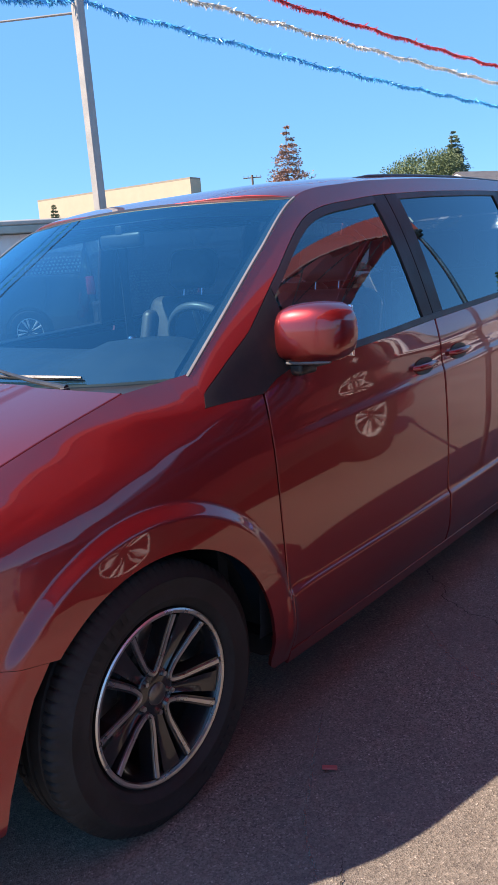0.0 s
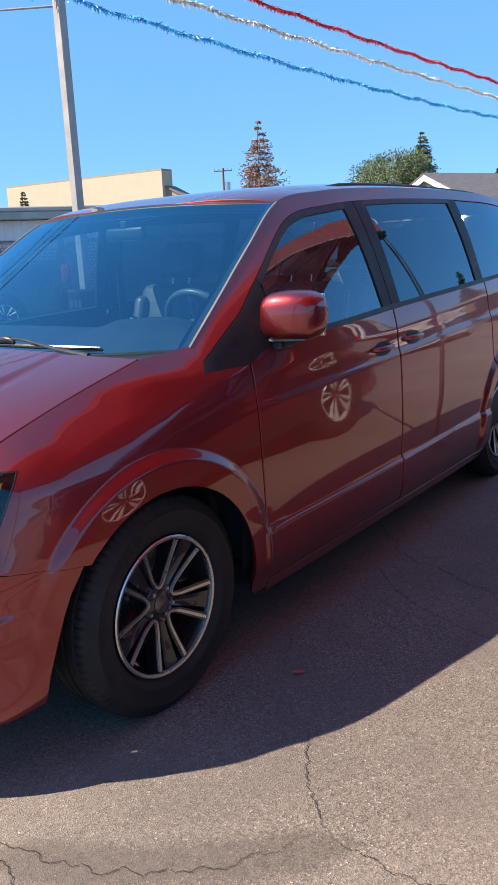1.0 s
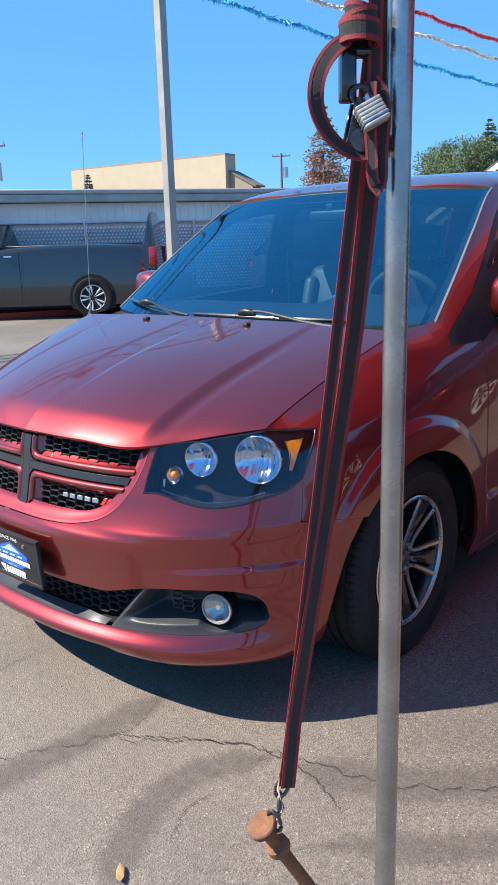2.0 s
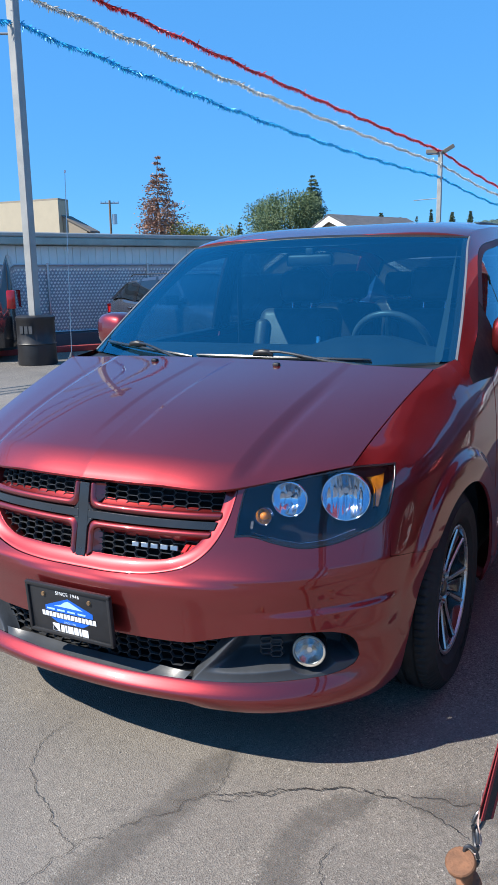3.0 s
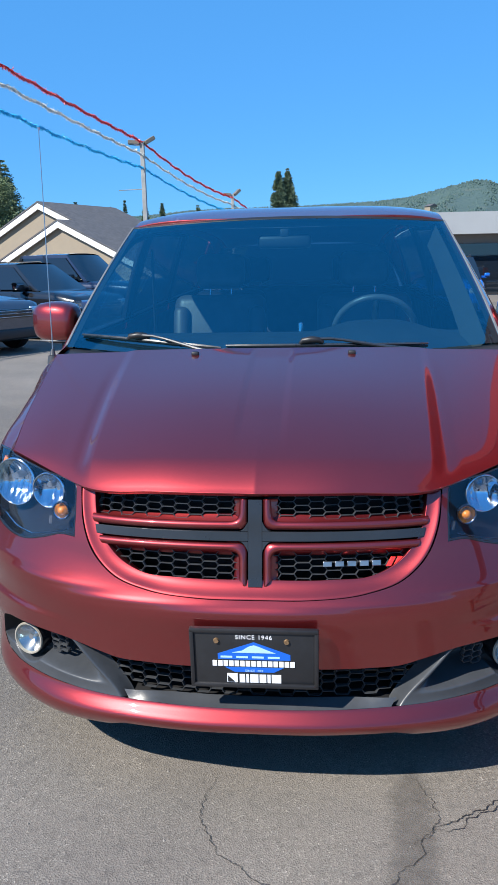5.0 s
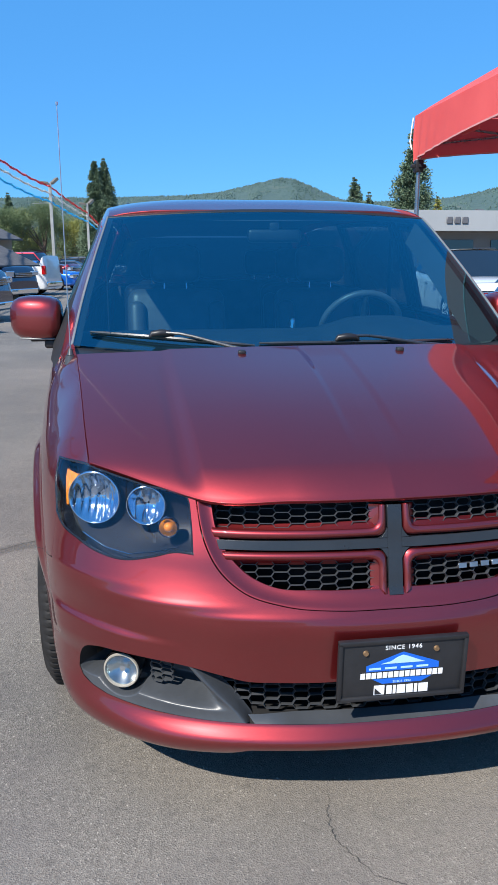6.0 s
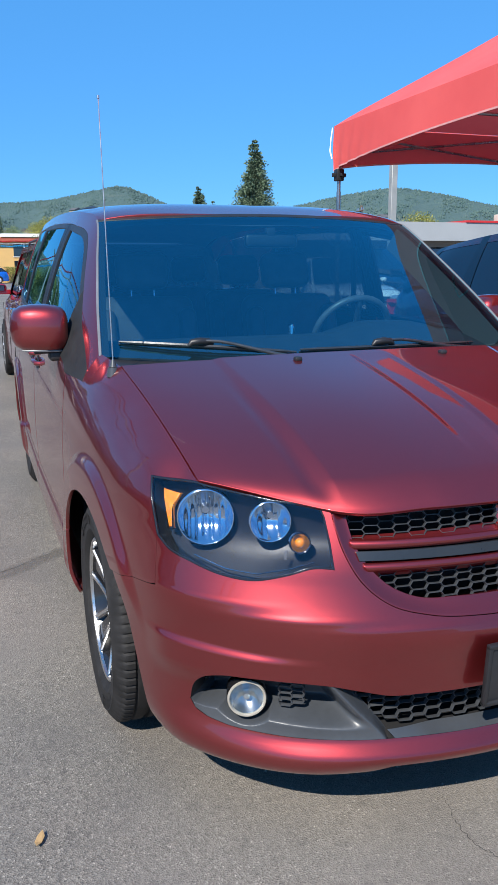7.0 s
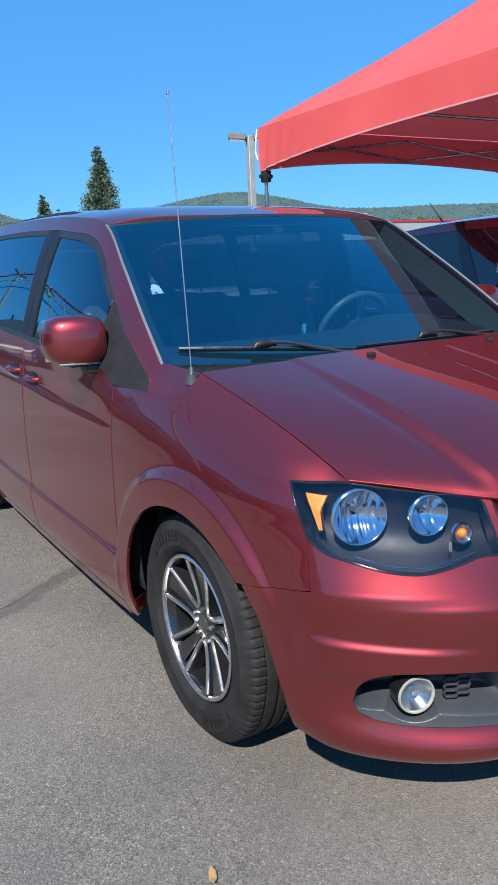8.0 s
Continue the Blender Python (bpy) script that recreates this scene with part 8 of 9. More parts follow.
for i in range(1):
    for z in (0.9, 2.7):
        w = part("window", boxes(((oc.x + 2.4 + 3.6 * i, oc.y - 0.06, z), (oc.x + 4.6 + 3.6 * i, oc.y - 0.01, z + 1.35), 0.0)), CARGLASS, motel)
        part("window_frame", boxes(((oc.x + 3.45 + 3.6 * i, oc.y - 0.09, z), (oc.x + 3.55 + 3.6 * i, oc.y - 0.065, z + 1.35), 0.0), ((oc.x + 2.3 + 3.6 * i, oc.y - 0.09, z - 0.08), (oc.x + 4.7 + 3.6 * i, oc.y - 0.065, z - 0.01), 0.0)), TRIMWHITE, w)

# ---- pale dealership hall to the east
sa, sb = Vector((3.55, 28.2)), Vector((46.0, 30.0))
WHITEWALL = worn("pale grey cladding", (0.34, 0.355, 0.36), 0.6, 0.06, 0.8)
bm, dm, DL = wall_line(sa, sb, 2.55, 3.36, 10)
dealer = part("showroom", bm, WHITEWALL, None, smooth=False)
tagged(dealer, "long pale grey showroom with a red roof line", "building")
bm = bmesh.new()
box(bm, (0.3, 0.8, 0), (DL, 9.8, 2.545), 0, 1, dm)
part("shop_wall", bm, worn("brown shop wall", (0.22, 0.20, 0.18), 0.7, 0.1, 1), dealer, smooth=False)
bm = bmesh.new()
box(bm, (DL * 0.40, -0.05, 3.37), (DL, 10.1, 3.46), 0, 1, dm)
part("roof_line", bm, material("red roof line", (0.55, 0.03, 0.03), 0.5), dealer)
for i in range(12):
    bm = bmesh.new()
    box(bm, (1.2 + i * 3.2, 0.74, 0.3), (3.6 + i * 3.2, 0.795, 2.2), 0, 1, dm)
    part("window", bm, CARGLASS, dealer)
for k, x in enumerate((8.4, 8.74, 9.08)):
    bm = bmesh.new()
    box(bm, (x, -0.06, 2.84), (x + 0.26, -0.005, 3.10), 0.02, 1, dm)
    part("sign_bar", bm, worn("dark sign bar", (0.12, 0.12, 0.13), 0.5, 0.1, 3), dealer)
ap = dm @ Vector((DL * 0.535, 4.0, 3.455))
ac = part("roof_cooler", boxes((ap + Vector((-0.55, -0.5, 0)), ap + Vector((0.55, 0.5, 0.62)), 0.03)), worn("beige cooler", (0.55, 0.50, 0.40), 0.6, 0.1, 3))
tagged(ac, "beige louvred cooler box on a flat roof", "air cooler")
for k in range(5):
    part("louvre", boxes((ap + Vector((-0.5, -0.53, 0.08 + 0.10 * k)), ap + Vector((0.5, -0.505, 0.12 + 0.10 * k)), 0.0)), BLACK, ac)

# ---- lamp posts along the lot
def lamp_post(x, y, top, w, heads, label, barrel=False, arm=None):
    post = empty("lamp_post", pose(x, y, 0), label, "lamp post", "lamp posts of the lot")
    part("pole", boxes(((-w / 2, -w / 2, 0.0), (w / 2, w / 2, top), 0.012, 1)), POLEGREY, post)
    for ang, tilt in heads:
        m = pose(0, 0, top - 0.15, 0, 0, ang) @ pose(0, 0.12, 0.10, tilt, 0, 0)
        bm = bmesh.new()
        box(bm, (-0.20, 0.0, -0.08), (0.20, 0.55, 0.10), 0.02, 1, m)
        hd = part("lamp_head", bm, worn("bronze lamp housing", (0.17, 0.15, 0.12), 0.5, 0.1, 5), post)
        bm = bmesh.new()
        box(bm, (-0.17, 0.04, -0.095), (0.17, 0.51, -0.082), 0.0, 1, m)
        part("lamp_glass", bm, HEADGLASS, hd)
    if arm:
        part("banner_arm", rods(((0, 0, arm[0]), (arm[1], arm[2], arm[0] - 0.05), 0.022, 0.018, 8)), POLEGREY, post)
    return post


lamp_post(-9.05, 8.62, 7.6, 0.17, ((200, 10), (20, 10)), "pale square lamp post with a bare arm", arm=(5.86, -1.1, -0.9))
lamp_post(-8.48, 36.1, 7.45, 0.20, ((100, 5), (-60, 30)), "pale lamp post with two bronze floodlights", arm=(5.3, -1.2, -0.2))
lamp_post(-6.1, 53.5, 6.5, 0.20, ((100, 5), (-60, 40)), "pale lamp post with two floodlights", arm=(5.2, -1.2, -0.2))
lamp_post(-4.4, 66.0, 6.0, 0.20, ((100, 5), (-60, 40)), "pale lamp post with two floodlights")
lamp_post(-2.6, 76.0, 4.9, 0.16, (), "bare pale post at the far end of the lot")
lr = at(31.4, 26, (-1.9, -2.06))
lamp_post(lr.x, lr.y, 5.5, 0.20, ((60, 5), (-120, 5)), "pale lamp post behind the canopy")
bb = empty("post_barrel", pose(-9.05, 8.62, 0), "black plastic barrel round a lamp post's foot", "barrel")
bm = bmesh.new()
lathe(bm, [(0.11, 0.93), (0.33, 0.93), (0.37, 0.90), (0.37, 0.84), (0.355, 0.82), (0.36, 0.42), (0.375, 0.40), (0.36, 0.38), (0.37, 0.03), (0.36, 0.0)], 40)
part("shell", bm, BLACK, bb)
for k in range(3):
    part("print_bar", boxes(((-0.05 + 0.11 * k, -0.376, 0.60), (0.03 + 0.11 * k, -0.36, 0.74), 0.0)), GREYPLASTIC, bb)


def utility_pole(az, d, h, label, arm_deg, big=1.0):
    p = at(az, d, (2.55, -1.68))
    po = empty("utility_pole", pose(p.x, p.y, 0), label, "utility pole", "utility poles")
    part("pole", rods(((0, 0, 0), (0, 0, h), 0.12 * big, 0.09 * big, 10)), WOODPOLE, po)
    m = pose(0, 0, 0, 0, 0, arm_deg)
    part("crossarm", rods((m @ Vector((-0.75 * big, 0.1, h - 0.35)), m @ Vector((0.75 * big, 0.1, h - 0.35)), 0.045 * big, 0.045 * big, 6)), WOODPOLE, po)
    for x in (-0.7, -0.35, 0.35, 0.7):
        part("insulator", rods((m @ Vector((x * big, 0.1, h - 0.33)), m @ Vector((x * big, 0.1, h - 0.30 + 0.16 * big)), 0.04 * big, 0.025 * big, 8)), STEEL, po)
    part("transformer", rods((m @ Vector((0.36 * big, -0.1, h - 1.9 * big)), m @ Vector((0.36 * big, -0.1, h - 1.1 * big)), 0.2 * big, 0.2 * big, 14)), STEEL, po)
    return p


u1 = utility_pole(-38.2, 115, 13.2, "weathered wooden utility pole with a transformer", 35, 1.7)
u2 = utility_pole(-58.6, 40, 6.4, "weathered wooden utility pole with a transformer", 25)
u3 = utility_pole(24.5, 55, 5.6, "plain wooden utility pole", 80)
# ---- tinsel garlands strung from post to post
def tinsel(name, color):
    mat = material(name, color, 0.35, 0.1, 0.1)
    r = noise_of(mat, 9.0, 3)
    link(mat, ramp(mat, r, [(0.35, tuple(c * 0.65 for c in color)), (0.65, color)]), bsdf(mat).inputs["Base Color"])
    return mat


def garland(color, mat, z_at, sags, seed):
    rng = np.random.default_rng(seed)
    posts = [(-9.05, 8.62), (-8.48, 36.1), (-6.1, 53.5), (-4.4, 66.0), (-2.95, 76.6), (9.0, 84.0)]
    posts = [(-13.5, -9.0)] + posts
    line = []
    for (p, q), (za, zb), sag in zip(zip(posts, posts[1:]), zip(z_at, z_at[1:]), sags):
        n = max(8, int(math.dist(p, q) / 0.035))
        t = np.linspace(0, 1, n, endpoint=False)
        line.append(np.c_[p[0] + (q[0] - p[0]) * t, p[1] + (q[1] - p[1]) * t, za + (zb - za) * t - sag * 4 * t * (1 - t) + 0.025 * np.sin(t * n * 0.035 * 3.1 + seed)])
    line = np.concatenate(line)
    g = empty("tinsel_garland", pose(0, 0, 0), color + " foil tinsel garland strung between lamp posts", "garland", "garlands over the lot")
    bm = bmesh.new()
    tube(bm, line[::12], 0.016, 5)
    part("cord", bm, mat, g)
    V, F = [], []
    for k in range(8):
        c = line + rng.normal(0, 0.004, line.shape)
        d = rng.normal(0, 0.42, line.shape) + np.array([0.35, 0.25, -0.75])
        d = unit(d) * rng.uniform(0.06, 0.15, (len(line), 1))
        s = unit(np.cross(d, rng.normal(0, 1, line.shape))) * rng.uniform(0.008, 0.018, (len(line), 1))
        o = len(V)
        quad = np.stack([c - s, c + s, c + d * 0.6 + s * 0.9, c + d], 1).reshape(-1, 3)
        V += quad.tolist()
        F += [(o + 4 * i, o + 4 * i + 1, o + 4 * i + 2, o + 4 * i + 3) for i in range(len(line))]
    tagged(raw("foil_fringe", V, F, mat, g, smooth=False), kind="stuff")


garland("bright blue", tinsel("blue foil", (0.04, 0.60, 1.0)), (6.1, 6.06, 6.30, 5.32, 4.60, 3.60, 3.9), (0.5, 0.24, 0.25, 0.1, 0.1, 0.1), 1)
garland("silver", tinsel("silver foil", (0.80, 0.78, 0.70)), (6.7, 6.60, 6.90, 5.85, 5.0, 3.82, 4.15), (0.5, 0.08, 0.28, 0.1, 0.1, 0.1), 2)
garland("red", tinsel("red foil", (0.75, 0.04, 0.04)), (7.2, 7.10, 7.50, 6.31, 5.3, 4.02, 4.4), (0.5, 0.12, 0.35, 0.1, 0.1, 0.1), 3)

# ================= trees and hills =================
def foliage(name, colors):
    mat = material(name, colors[1], 0.75)
    geo = mat.node_tree.nodes.new("ShaderNodeNewGeometry")
    link(mat, ramp(mat, geo.outputs["Random Per Island"], [(0.0, colors[0]), (0.5, colors[1]), (1.0, colors[2])]), bsdf(mat).inputs["Base Color"])
    bsdf(mat).inputs["Subsurface Weight"].default_value = 0.0
    return mat


BARK = worn("bark", (0.12, 0.09, 0.07), 0.95, 0.3, 5, relief=0.6, fine=25, distance=0.03)
NEEDLE = foliage("dark conifer needles", ((0.075, 0.125, 0.075), (0.105, 0.160, 0.092), (0.145, 0.195, 0.112)))
DEADNEEDLE = foliage("brown dead needles", ((0.20, 0.105, 0.075), (0.33, 0.18, 0.12), (0.42, 0.26, 0.18)))
LEAVES = foliage("green leaves", ((0.090, 0.140, 0.062), (0.125, 0.180, 0.080), (0.175, 0.215, 0.10)))
YELLOWLEAF = foliage("yellow-green leaves", ((0.12, 0.14, 0.03), (0.22, 0.23, 0.05), (0.36, 0.33, 0.07)))


def tufts(points, out, size, rng, flat=0.5):
    """Small crossed blades at each point, lying roughly along out."""
    n = len(points)
    d = unit(out + rng.normal(0, 0.45, (n, 3))) * rng.uniform(0.6, 1.3, (n, 1)) * size
    s = unit(np.cross(d, rng.normal(0, 1, (n, 3)))) * rng.uniform(0.25, 0.5, (n, 1)) * size
    V = np.stack([points - d * 0.3, points + d * 0.3 + s, points + d, points + d * 0.3 - s], 1).reshape(-1, 3)
    i = np.arange(n)[:, None] * 4
    return V, (i + np.array([[0, 1, 2, 3]]))


def conifer(p, H, R, label, mat, seed, sparse=1.0, bare=0.08, curve=0.85):
    rng = np.random.default_rng(seed)
    tree = empty("conifer", pose(p[0], p[1], 0), label, "tree", "trees behind the lot")
    bm = bmesh.new()
    tube(bm, [(0.02 * H * math.sin(k), 0, H * k / 6 * 0.98) for k in range(7)], [max(0.02, H * 0.018 * (1 - k / 6.2)) for k in range(7)], 8)
    part("trunk", bm, BARK, tree)
    P, O, S = [], [], []
    bm = bmesh.new()
    z = H * bare
    while z < H * 0.985:
        f = (z - H * bare) / (H * (1 - bare))
        for k in range(int(8 + 3 * rng.random())):
            if rng.random() > 0.55 + 0.45 * sparse:
                continue
            a = rng.uniform(0, 2 * math.pi)
            L = R * (1 - f) ** curve * rng.uniform(0.62, 1.12) * (1 - 0.5 * math.exp(-f * 14)) + 0.02 + 0.06 * (1 - f)
            w = np.array([math.cos(a), math.sin(a), 0])
            rod(bm, (0, 0, z), tuple(w * L * 0.9 + np.array([0, 0, z - 0.10 * L])), 0.024, 0.006, 4, False)
            n = int(max(26 - 12 * f, 190 * L / 2.0 * sparse))
            t = rng.uniform(0.06, 1.0, n) ** 0.8
            spread = rng.normal(0, 0.17, (n, 3)) * L * (0.5 + t[:, None] * 0.5)
            q = w * L * t[:, None] + np.array([0, 0, 1.0]) * (z - 0.16 * L * t ** 2)[:, None] + spread
            P.append(q)
            O.append(np.repeat((w + [0, 0, 0.15])[None], n, 0))
        z += H * rng.uniform(0.020, 0.036) / (0.75 + 0.25 * sparse)
    tagged(part("limbs", bm, BARK, tree), kind="stuff")
    V, F = tufts(np.concatenate(P), np.concatenate(O), 0.008 * H + 0.045, rng)
    tagged(raw("crown", V, F, mat, tree, smooth=False), kind="stuff")
    return tree


def broadleaf(p, H, R, label, mat, seed, lobes=13, name="tree"):
    rng = np.random.default_rng(seed)
    tree = empty(name, pose(p[0], p[1], 0), label, "tree", "trees behind the lot")
    bm = bmesh.new()
    tube(bm, [(0, 0, 0), (0.05, 0.02, H * 0.2), (0.0, 0.08, H * 0.45), (0.1, 0.0, H * 0.7)], [H * 0.03, H * 0.024, H * 0.018, H * 0.008], 8)
    centres = []
    for k in range(lobes):
        a, r = rng.uniform(0, 2 * math.pi), R * math.sqrt(rng.uniform(0.05, 1)) * 0.68
        zc = H * rng.uniform(0.34, 0.84) * (1 - 0.22 * (r / R) ** 2)
        centres.append((np.array([r * math.cos(a), r * math.sin(a), zc]), R * rng.uniform(0.26, 0.46)))
        rod(bm, (0, 0, H * 0.3), tuple(centres[-1][0]), H * 0.012, H * 0.003, 5, False)
    part("trunk", bm, BARK, tree)
    P, O = [], []
    for c, r in centres:
        n = int(1150 * (r / 1.2) ** 1.6) + 240
        d = unit(rng.normal(0, 1, (n, 3)))
        q = c + d * r * (rng.uniform(0.35, 1.08, (n, 1)) + np.abs(rng.normal(0, 0.10, (n, 1)))) * np.array([1, 1, 0.85])
        P.append(q)
        O.append(d + [0, 0, 0.2])
    P = np.concatenate(P)
    P[:, 2] = np.minimum(P[:, 2], H * rng.uniform(0.97, 1.0, len(P)))
    V, F = tufts(P, np.concatenate(O), 0.06 + 0.006 * H, rng)
    tagged(raw("crown", V, F, mat, tree, smooth=False), kind="stuff")
    return tree


E1, E4, E6, E65 = (2.55, -1.68), (0.54, -2.86), (-0.61, -2.65), (-0.97, -2.62)
conifer(at(-35.55, 52, E1), 9.7, 3.0, "brown dying conifer with thin branches", DEADNEEDLE, 1, 0.50, 0.12, 0.95)
broadleaf(at(-34.2, 50, E1), 6.1, 2.0, "yellow-green rounded tree behind the lot", YELLOWLEAF, 2, 9)
broadleaf(at(-32.0, 51, E1), 6.2, 1.9, "yellow-green rounded tree behind the lot", YELLOWLEAF, 22, 9)
conifer(at(-29.8, 55, E1), 5.6, 1.1, "small dark green conifer tree", NEEDLE, 3)
broadleaf(at(-26.2, 58, E1), 8.8, 3.5, "large dense green tree", LEAVES, 4, 18)
conifer(at(-24.5, 60, E1), 9.4, 2.4, "dark conifer beside a broad tree", NEEDLE, 5, 1.3)
broadleaf(at(-23.0, 60, E1), 6.6, 2.2, "large dense green tree", LEAVES, 6, 12)
conifer(at(-43.5, 62, E1), 6.9, 1.3, "small dark green conifer tree", NEEDLE, 7)
conifer(at(-52.0, 60, E1), 6.6, 1.3, "small dark green conifer tree", NEEDLE, 8)
for k, (az, el, d, r) in enumerate(((-17.6, 4.75, 70, 0.9), (-16.3, 4.4, 74, 0.4), (-15.2, 4.4, 76, 0.35), (-14.2, 4.85, 74, 0.4), (-12.8, 4.6, 76, 0.9), (-11.6, 4.65, 78, 0.8))):
    conifer(at(az, d, E4), 1.44 + d * math.tan(radians(el)), r, "slim dark green cypress tree", NEEDLE, 30 + k, 3.0, 0.03, 0.7)
conifer(at(-3.35, 80, E4), 10.9, 2.0, "tall dark green cypress tree", NEEDLE, 41, 3.2, 0.03, 0.8)
conifer(at(-2.75, 80.6, E4), 11.1, 2.0, "tall dark green cypress tree", NEEDLE, 42, 3.2, 0.03, 0.8)
conifer(at(15.9, 62, E65), 7.6, 1.9, "dark blue-green conifer behind the lot", NEEDLE, 43, 1.1)
conifer(at(16.9, 64, E65), 6.6, 1.7, "dark blue-green conifer behind the lot", NEEDLE, 44, 1.1)
conifer(at(19.8, 62, E65), 10.9, 2.3, "tall ragged dark green pine", NEEDLE, 45, 1.3, 0.10, 0.72)
conifer(at(21.6, 60, E65), 5.9, 1.2, "small olive green conifer tree", YELLOWLEAF, 46, 1.3, 0.03)
broadleaf(at(24.5, 70, E65), 5.4, 2.6, "low rounded green tree", LEAVES, 47, 10)
broadleaf(at(32.5, 62, (-1.26, -2.4)), 5.9, 2.6, "yellow-green rounded tree behind the lot", YELLOWLEAF, 48, 10)
broadleaf(at(39.0, 70, (-1.9, -2.06)), 6.4, 1.6, "rounded green tree behind the lot", LEAVES, 49, 9)
broadleaf(at(43.5, 70, (-1.9, -2.06)), 5.8, 1.5, "rounded green tree behind the lot", LEAVES, 50, 9)
for k, (az, d, h, r) in enumerate(((-12.5, 84, 6.6, 3.4), (-10.5, 88, 7.2, 3.4), (-9.0, 84, 7.8, 3.2), (-7.6, 90, 7.2, 3.2), (-6.2, 86, 7.6, 3.4), (-5.0, 92, 6.9, 3.2), (-3.6, 88, 6.6, 3.0), (-2.2, 96, 6.0, 3.0), (-0.8, 100, 5.6, 2.8))):
    broadleaf(at(az, d, E6), h, r, "dense green tree at the lot's edge", LEAVES if k % 3 else YELLOWLEAF, 60 + k, 12)
for k, (az, d, h, r) in enumerate(((-8.2, 98, 9.3, 2.0), (-1.0, 104, 7.4, 2.2), (0.4, 108, 7.8, 2.6), (1.6, 112, 7.0, 2.4), (2.4, 104, 7.9, 0.8))):
    conifer(at(az, d, E65), h, r, "dark conifer at the lot's edge", NEEDLE, 80 + k, 1.3, 0.03)
broadleaf(at(0.6, 84, E65), 2.6, 2.6, "wide clipped green shrub", LEAVES, 90, 8, "shrub")
broadleaf(at(3.0, 86, E65), 1.6, 1.5, "wide clipped green shrub", YELLOWLEAF, 91, 6, "shrub")
for k, (az, d, h, r) in enumerate(((2.9, 92, 7.0, 2.8), (4.2, 90, 7.8, 3.0), (5.5, 94, 7.4, 3.2), (7.0, 92, 7.0, 3.0))):
    broadleaf(at(az, d, E4), h, r, "olive green tree behind the lot", YELLOWLEAF if k % 2 else LEAVES, 95 + k, 12)
bm, _m, _L = wall_line(at(-6, 92, E65), at(1.6, 92, E65), 0, 1.7, 0.08)
tagged(part("board_fence", bm, worn("weathered boards", (0.16, 0.13, 0.11), 0.9, 0.25, 3), smooth=False), "weathered board fence at the far end", "fence")

# ---- wooded hills on the horizon
RIDGE = hermite([-90, -45, -20, -8, 0, 6.6, 9, 10.9, 12.6, 14.5, 18, 22.6, 26, 30, 33, 36.4, 45, 60, 90], [1.5, 2.0, 3.2, 4.2, 4.35, 4.8, 5.35, 5.6, 5.0, 4.2, 4.0, 4.25, 4.9, 5.35, 4.9, 4.1, 3.7, 3.0, 2.0])
HILL = material("hazy wooded hillside", (0.06, 0.08, 0.04), 0.95)
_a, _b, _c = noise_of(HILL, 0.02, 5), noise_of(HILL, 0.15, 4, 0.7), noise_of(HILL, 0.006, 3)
# bluish, low-contrast greens: the haze of distance is mixed into the colour
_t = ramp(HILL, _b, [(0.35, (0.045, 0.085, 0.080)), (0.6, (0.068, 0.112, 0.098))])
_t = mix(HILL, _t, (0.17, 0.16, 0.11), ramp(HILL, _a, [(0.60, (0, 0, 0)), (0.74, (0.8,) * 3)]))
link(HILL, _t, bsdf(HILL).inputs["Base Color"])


def hill_z(az, d):
    az, d = np.asarray(az, float), np.asarray(d, float)
    top = 700 * np.tan(np.radians(RIDGE(az)))
    f = np.clip((d - 200) / 500, 0, 1)
    wave = 4 * np.sin(az * 0.9 + d * 0.013) + 3 * np.sin(az * 2.3 - d * 0.021)
    return -2 + (top + 2) * f ** 1.5 + wave * np.sin(np.pi * np.clip(f, 0, 1))


A, D = np.meshgrid(np.linspace(-95, 95, 200), np.r_[180, 230, 280, 330, 390, 450, 510, 570, 630, 670, 700, 740], indexing="ij")
Z = hill_z(A, np.minimum(D, 700)) - np.where(D > 700, 12, 0)
V = np.stack([D * np.sin(np.radians(A)), -2.6 + D * np.cos(np.radians(A)), Z], -1).reshape(-1, 3)
I = np.arange(200 * 12).reshape(200, 12)
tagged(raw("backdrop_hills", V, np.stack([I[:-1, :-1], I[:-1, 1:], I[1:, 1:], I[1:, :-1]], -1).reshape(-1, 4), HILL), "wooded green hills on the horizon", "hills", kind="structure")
rng = np.random.default_rng(9)
n = 42000
az, d = rng.uniform(-40, 60, n), 700 - 480 * rng.uniform(0, 1, n) ** 1.6
z = hill_z(az, d)
keep = z > 1.5
az, d, z = az[keep], d[keep], z[keep]
n = len(az)
h = rng.uniform(0.7, 1.9, n)
w = h * rng.uniform(0.26, 0.5, n)
base = np.stack([d * np.sin(np.radians(az)), -2.6 + d * np.cos(np.radians(az)), z - 0.5], -1)
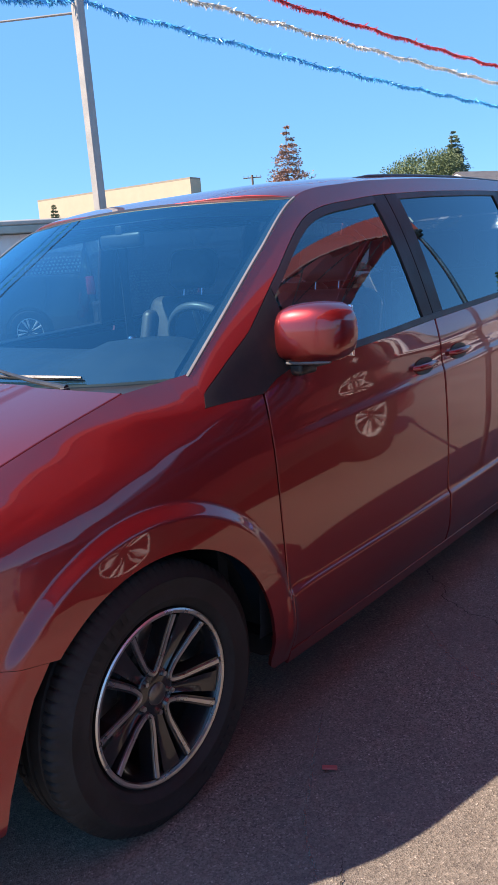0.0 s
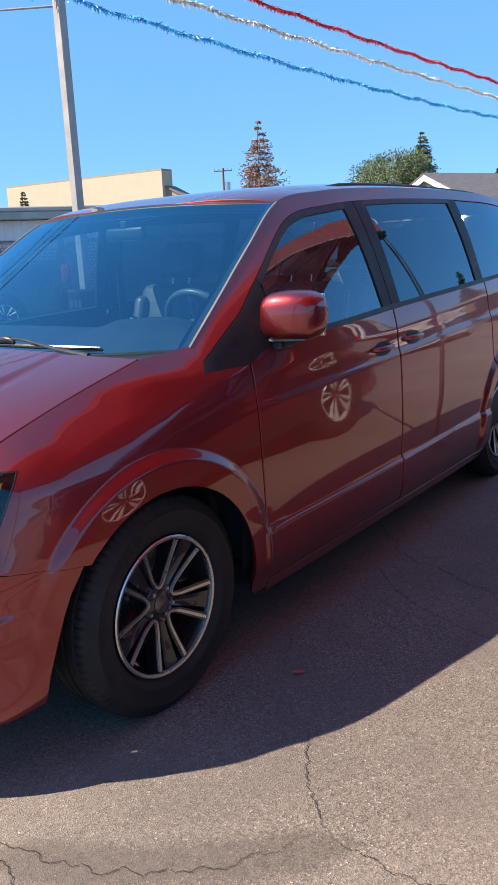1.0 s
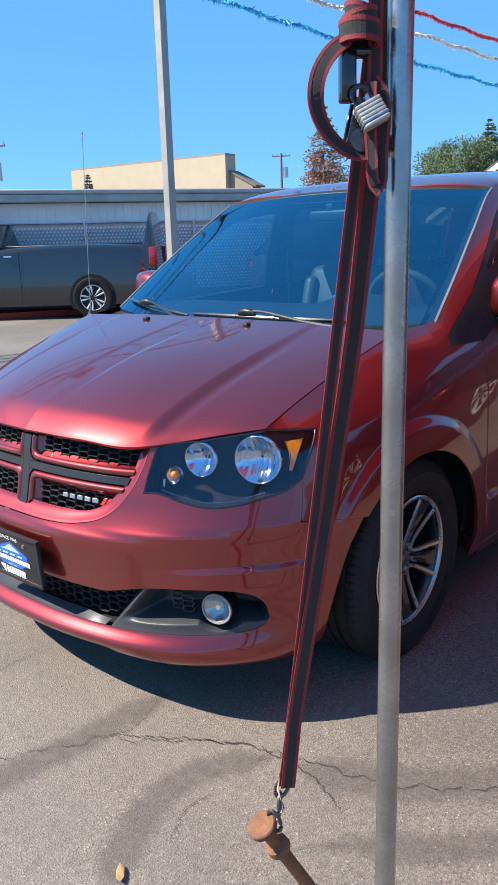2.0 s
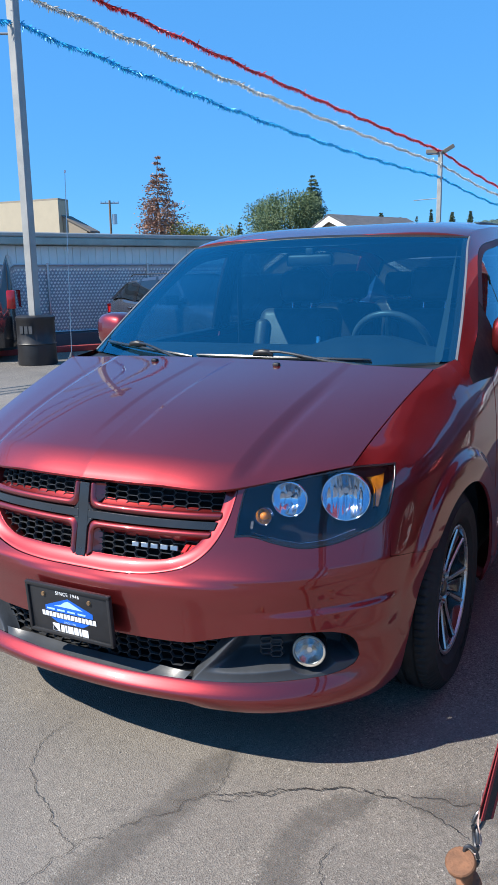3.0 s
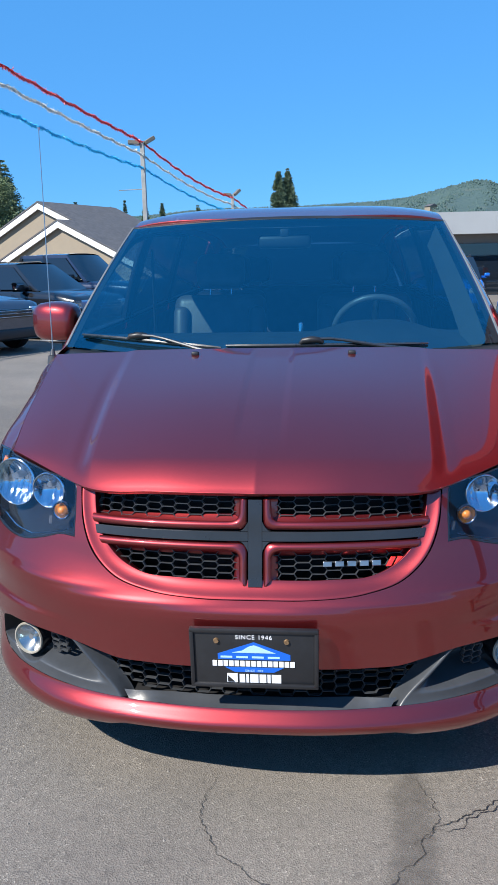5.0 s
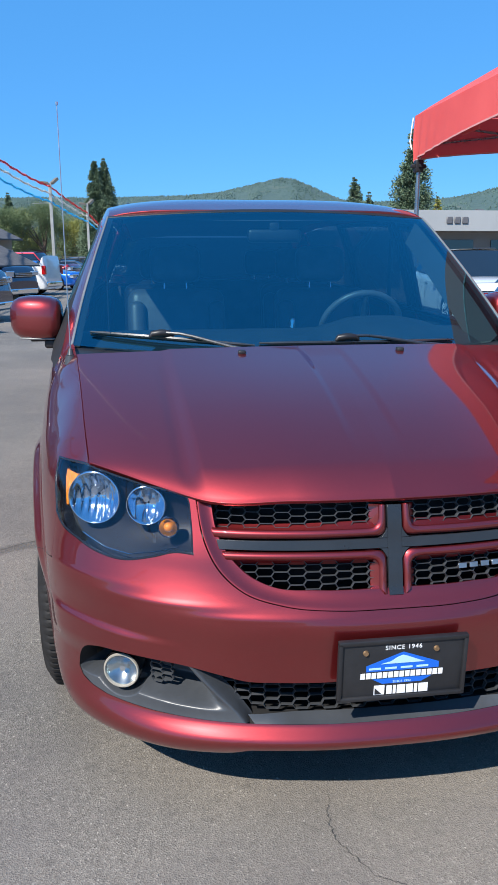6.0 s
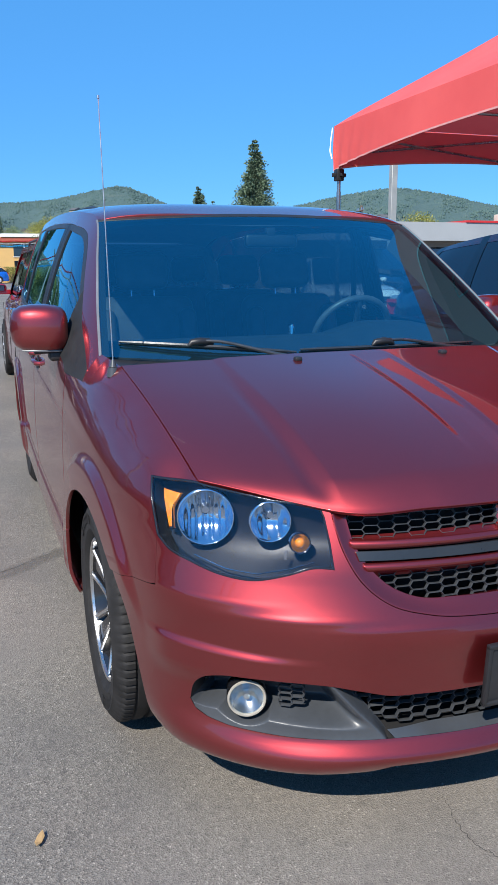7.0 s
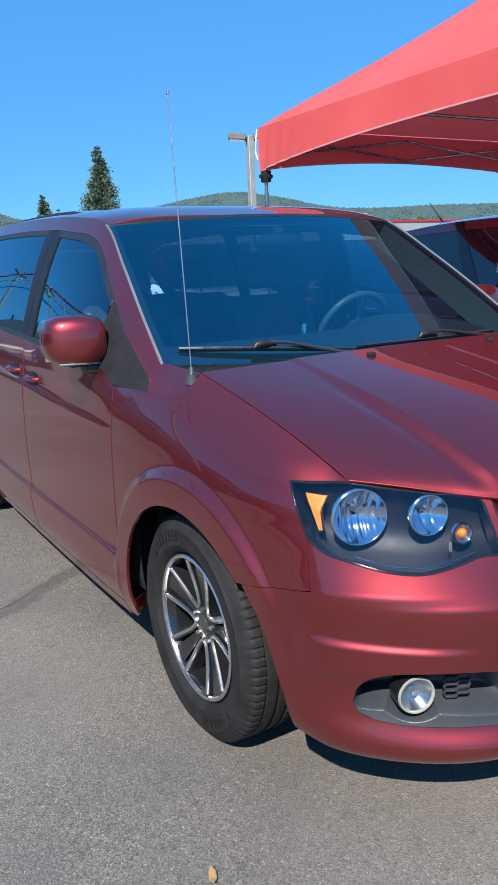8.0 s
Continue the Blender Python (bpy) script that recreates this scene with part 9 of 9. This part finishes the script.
ang = rng.uniform(0, 6.28, n)
rings = []
for f_w, f_h in ((0.55, 0.0), (1.0, 0.38), (0.62, 0.78)):
    for k in range(5):
        t = ang + k * 2 * math.pi / 5
        jit = rng.uniform(0.8, 1.2, n)
        rings.append(base + np.stack([np.cos(t) * w * f_w * jit, np.sin(t) * w * f_w * jit, h * f_h * rng.uniform(0.85, 1.1, n)], -1))
tip = base + np.stack([rng.normal(0, 0.2, n), rng.normal(0, 0.2, n), h], -1)
V = np.stack(rings + [tip], 1).reshape(-1, 3)
i = np.arange(n)[:, None] * 16
F = [tuple(f) for r in (0, 1) for k in range(5) for f in (i + np.array([[5 * r + k, 5 * r + (k + 1) % 5, 5 * r + 5 + (k + 1) % 5, 5 * r + 5 + k]])).tolist()]
F += [tuple(f) for k in range(5) for f in (i + np.array([[10 + k, 10 + (k + 1) % 5, 15]])).tolist()]
# tree greens shifted to blue, with the same distance haze painted in
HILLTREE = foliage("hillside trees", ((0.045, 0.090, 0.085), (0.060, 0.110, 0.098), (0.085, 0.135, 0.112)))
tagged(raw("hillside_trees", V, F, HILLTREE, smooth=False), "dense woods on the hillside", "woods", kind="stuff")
# a few pale houses among the trees
for k, (az_, d_) in enumerate(((4.0, 520), (5.2, 470), (7.5, 540), (3.0, 430), (27.5, 480), (29.0, 440), (24.0, 430))):
    zz = float(hill_z(az_, d_))
    p = Vector((d_ * math.sin(radians(az_)), -2.6 + d_ * math.cos(radians(az_)), zz))
    m = Matrix.Translation(p) @ pose(0, 0, 0, 0, 0, 20 * k)
    bm = bmesh.new()
    box(bm, (-3.6, -2.4, -2), (3.6, 2.4, 2.6), 0, 1, m)
    hs = tagged(part("hillside_house", bm, TRIMWHITE if k % 2 else TAN, smooth=False), "small pale house among hillside trees", "house", "houses on the hill")
    bm = bmesh.new()
    prism(bm, [(-4.2, 2.6), (4.2, 2.6), (0, 4.3)], 5.4, m @ Matrix.Translation((0, 2.7, 0)) @ pose(0, 0, 0, 90, 0, 0))
    part("roof", bm, SHINGLE, hs, smooth=False)
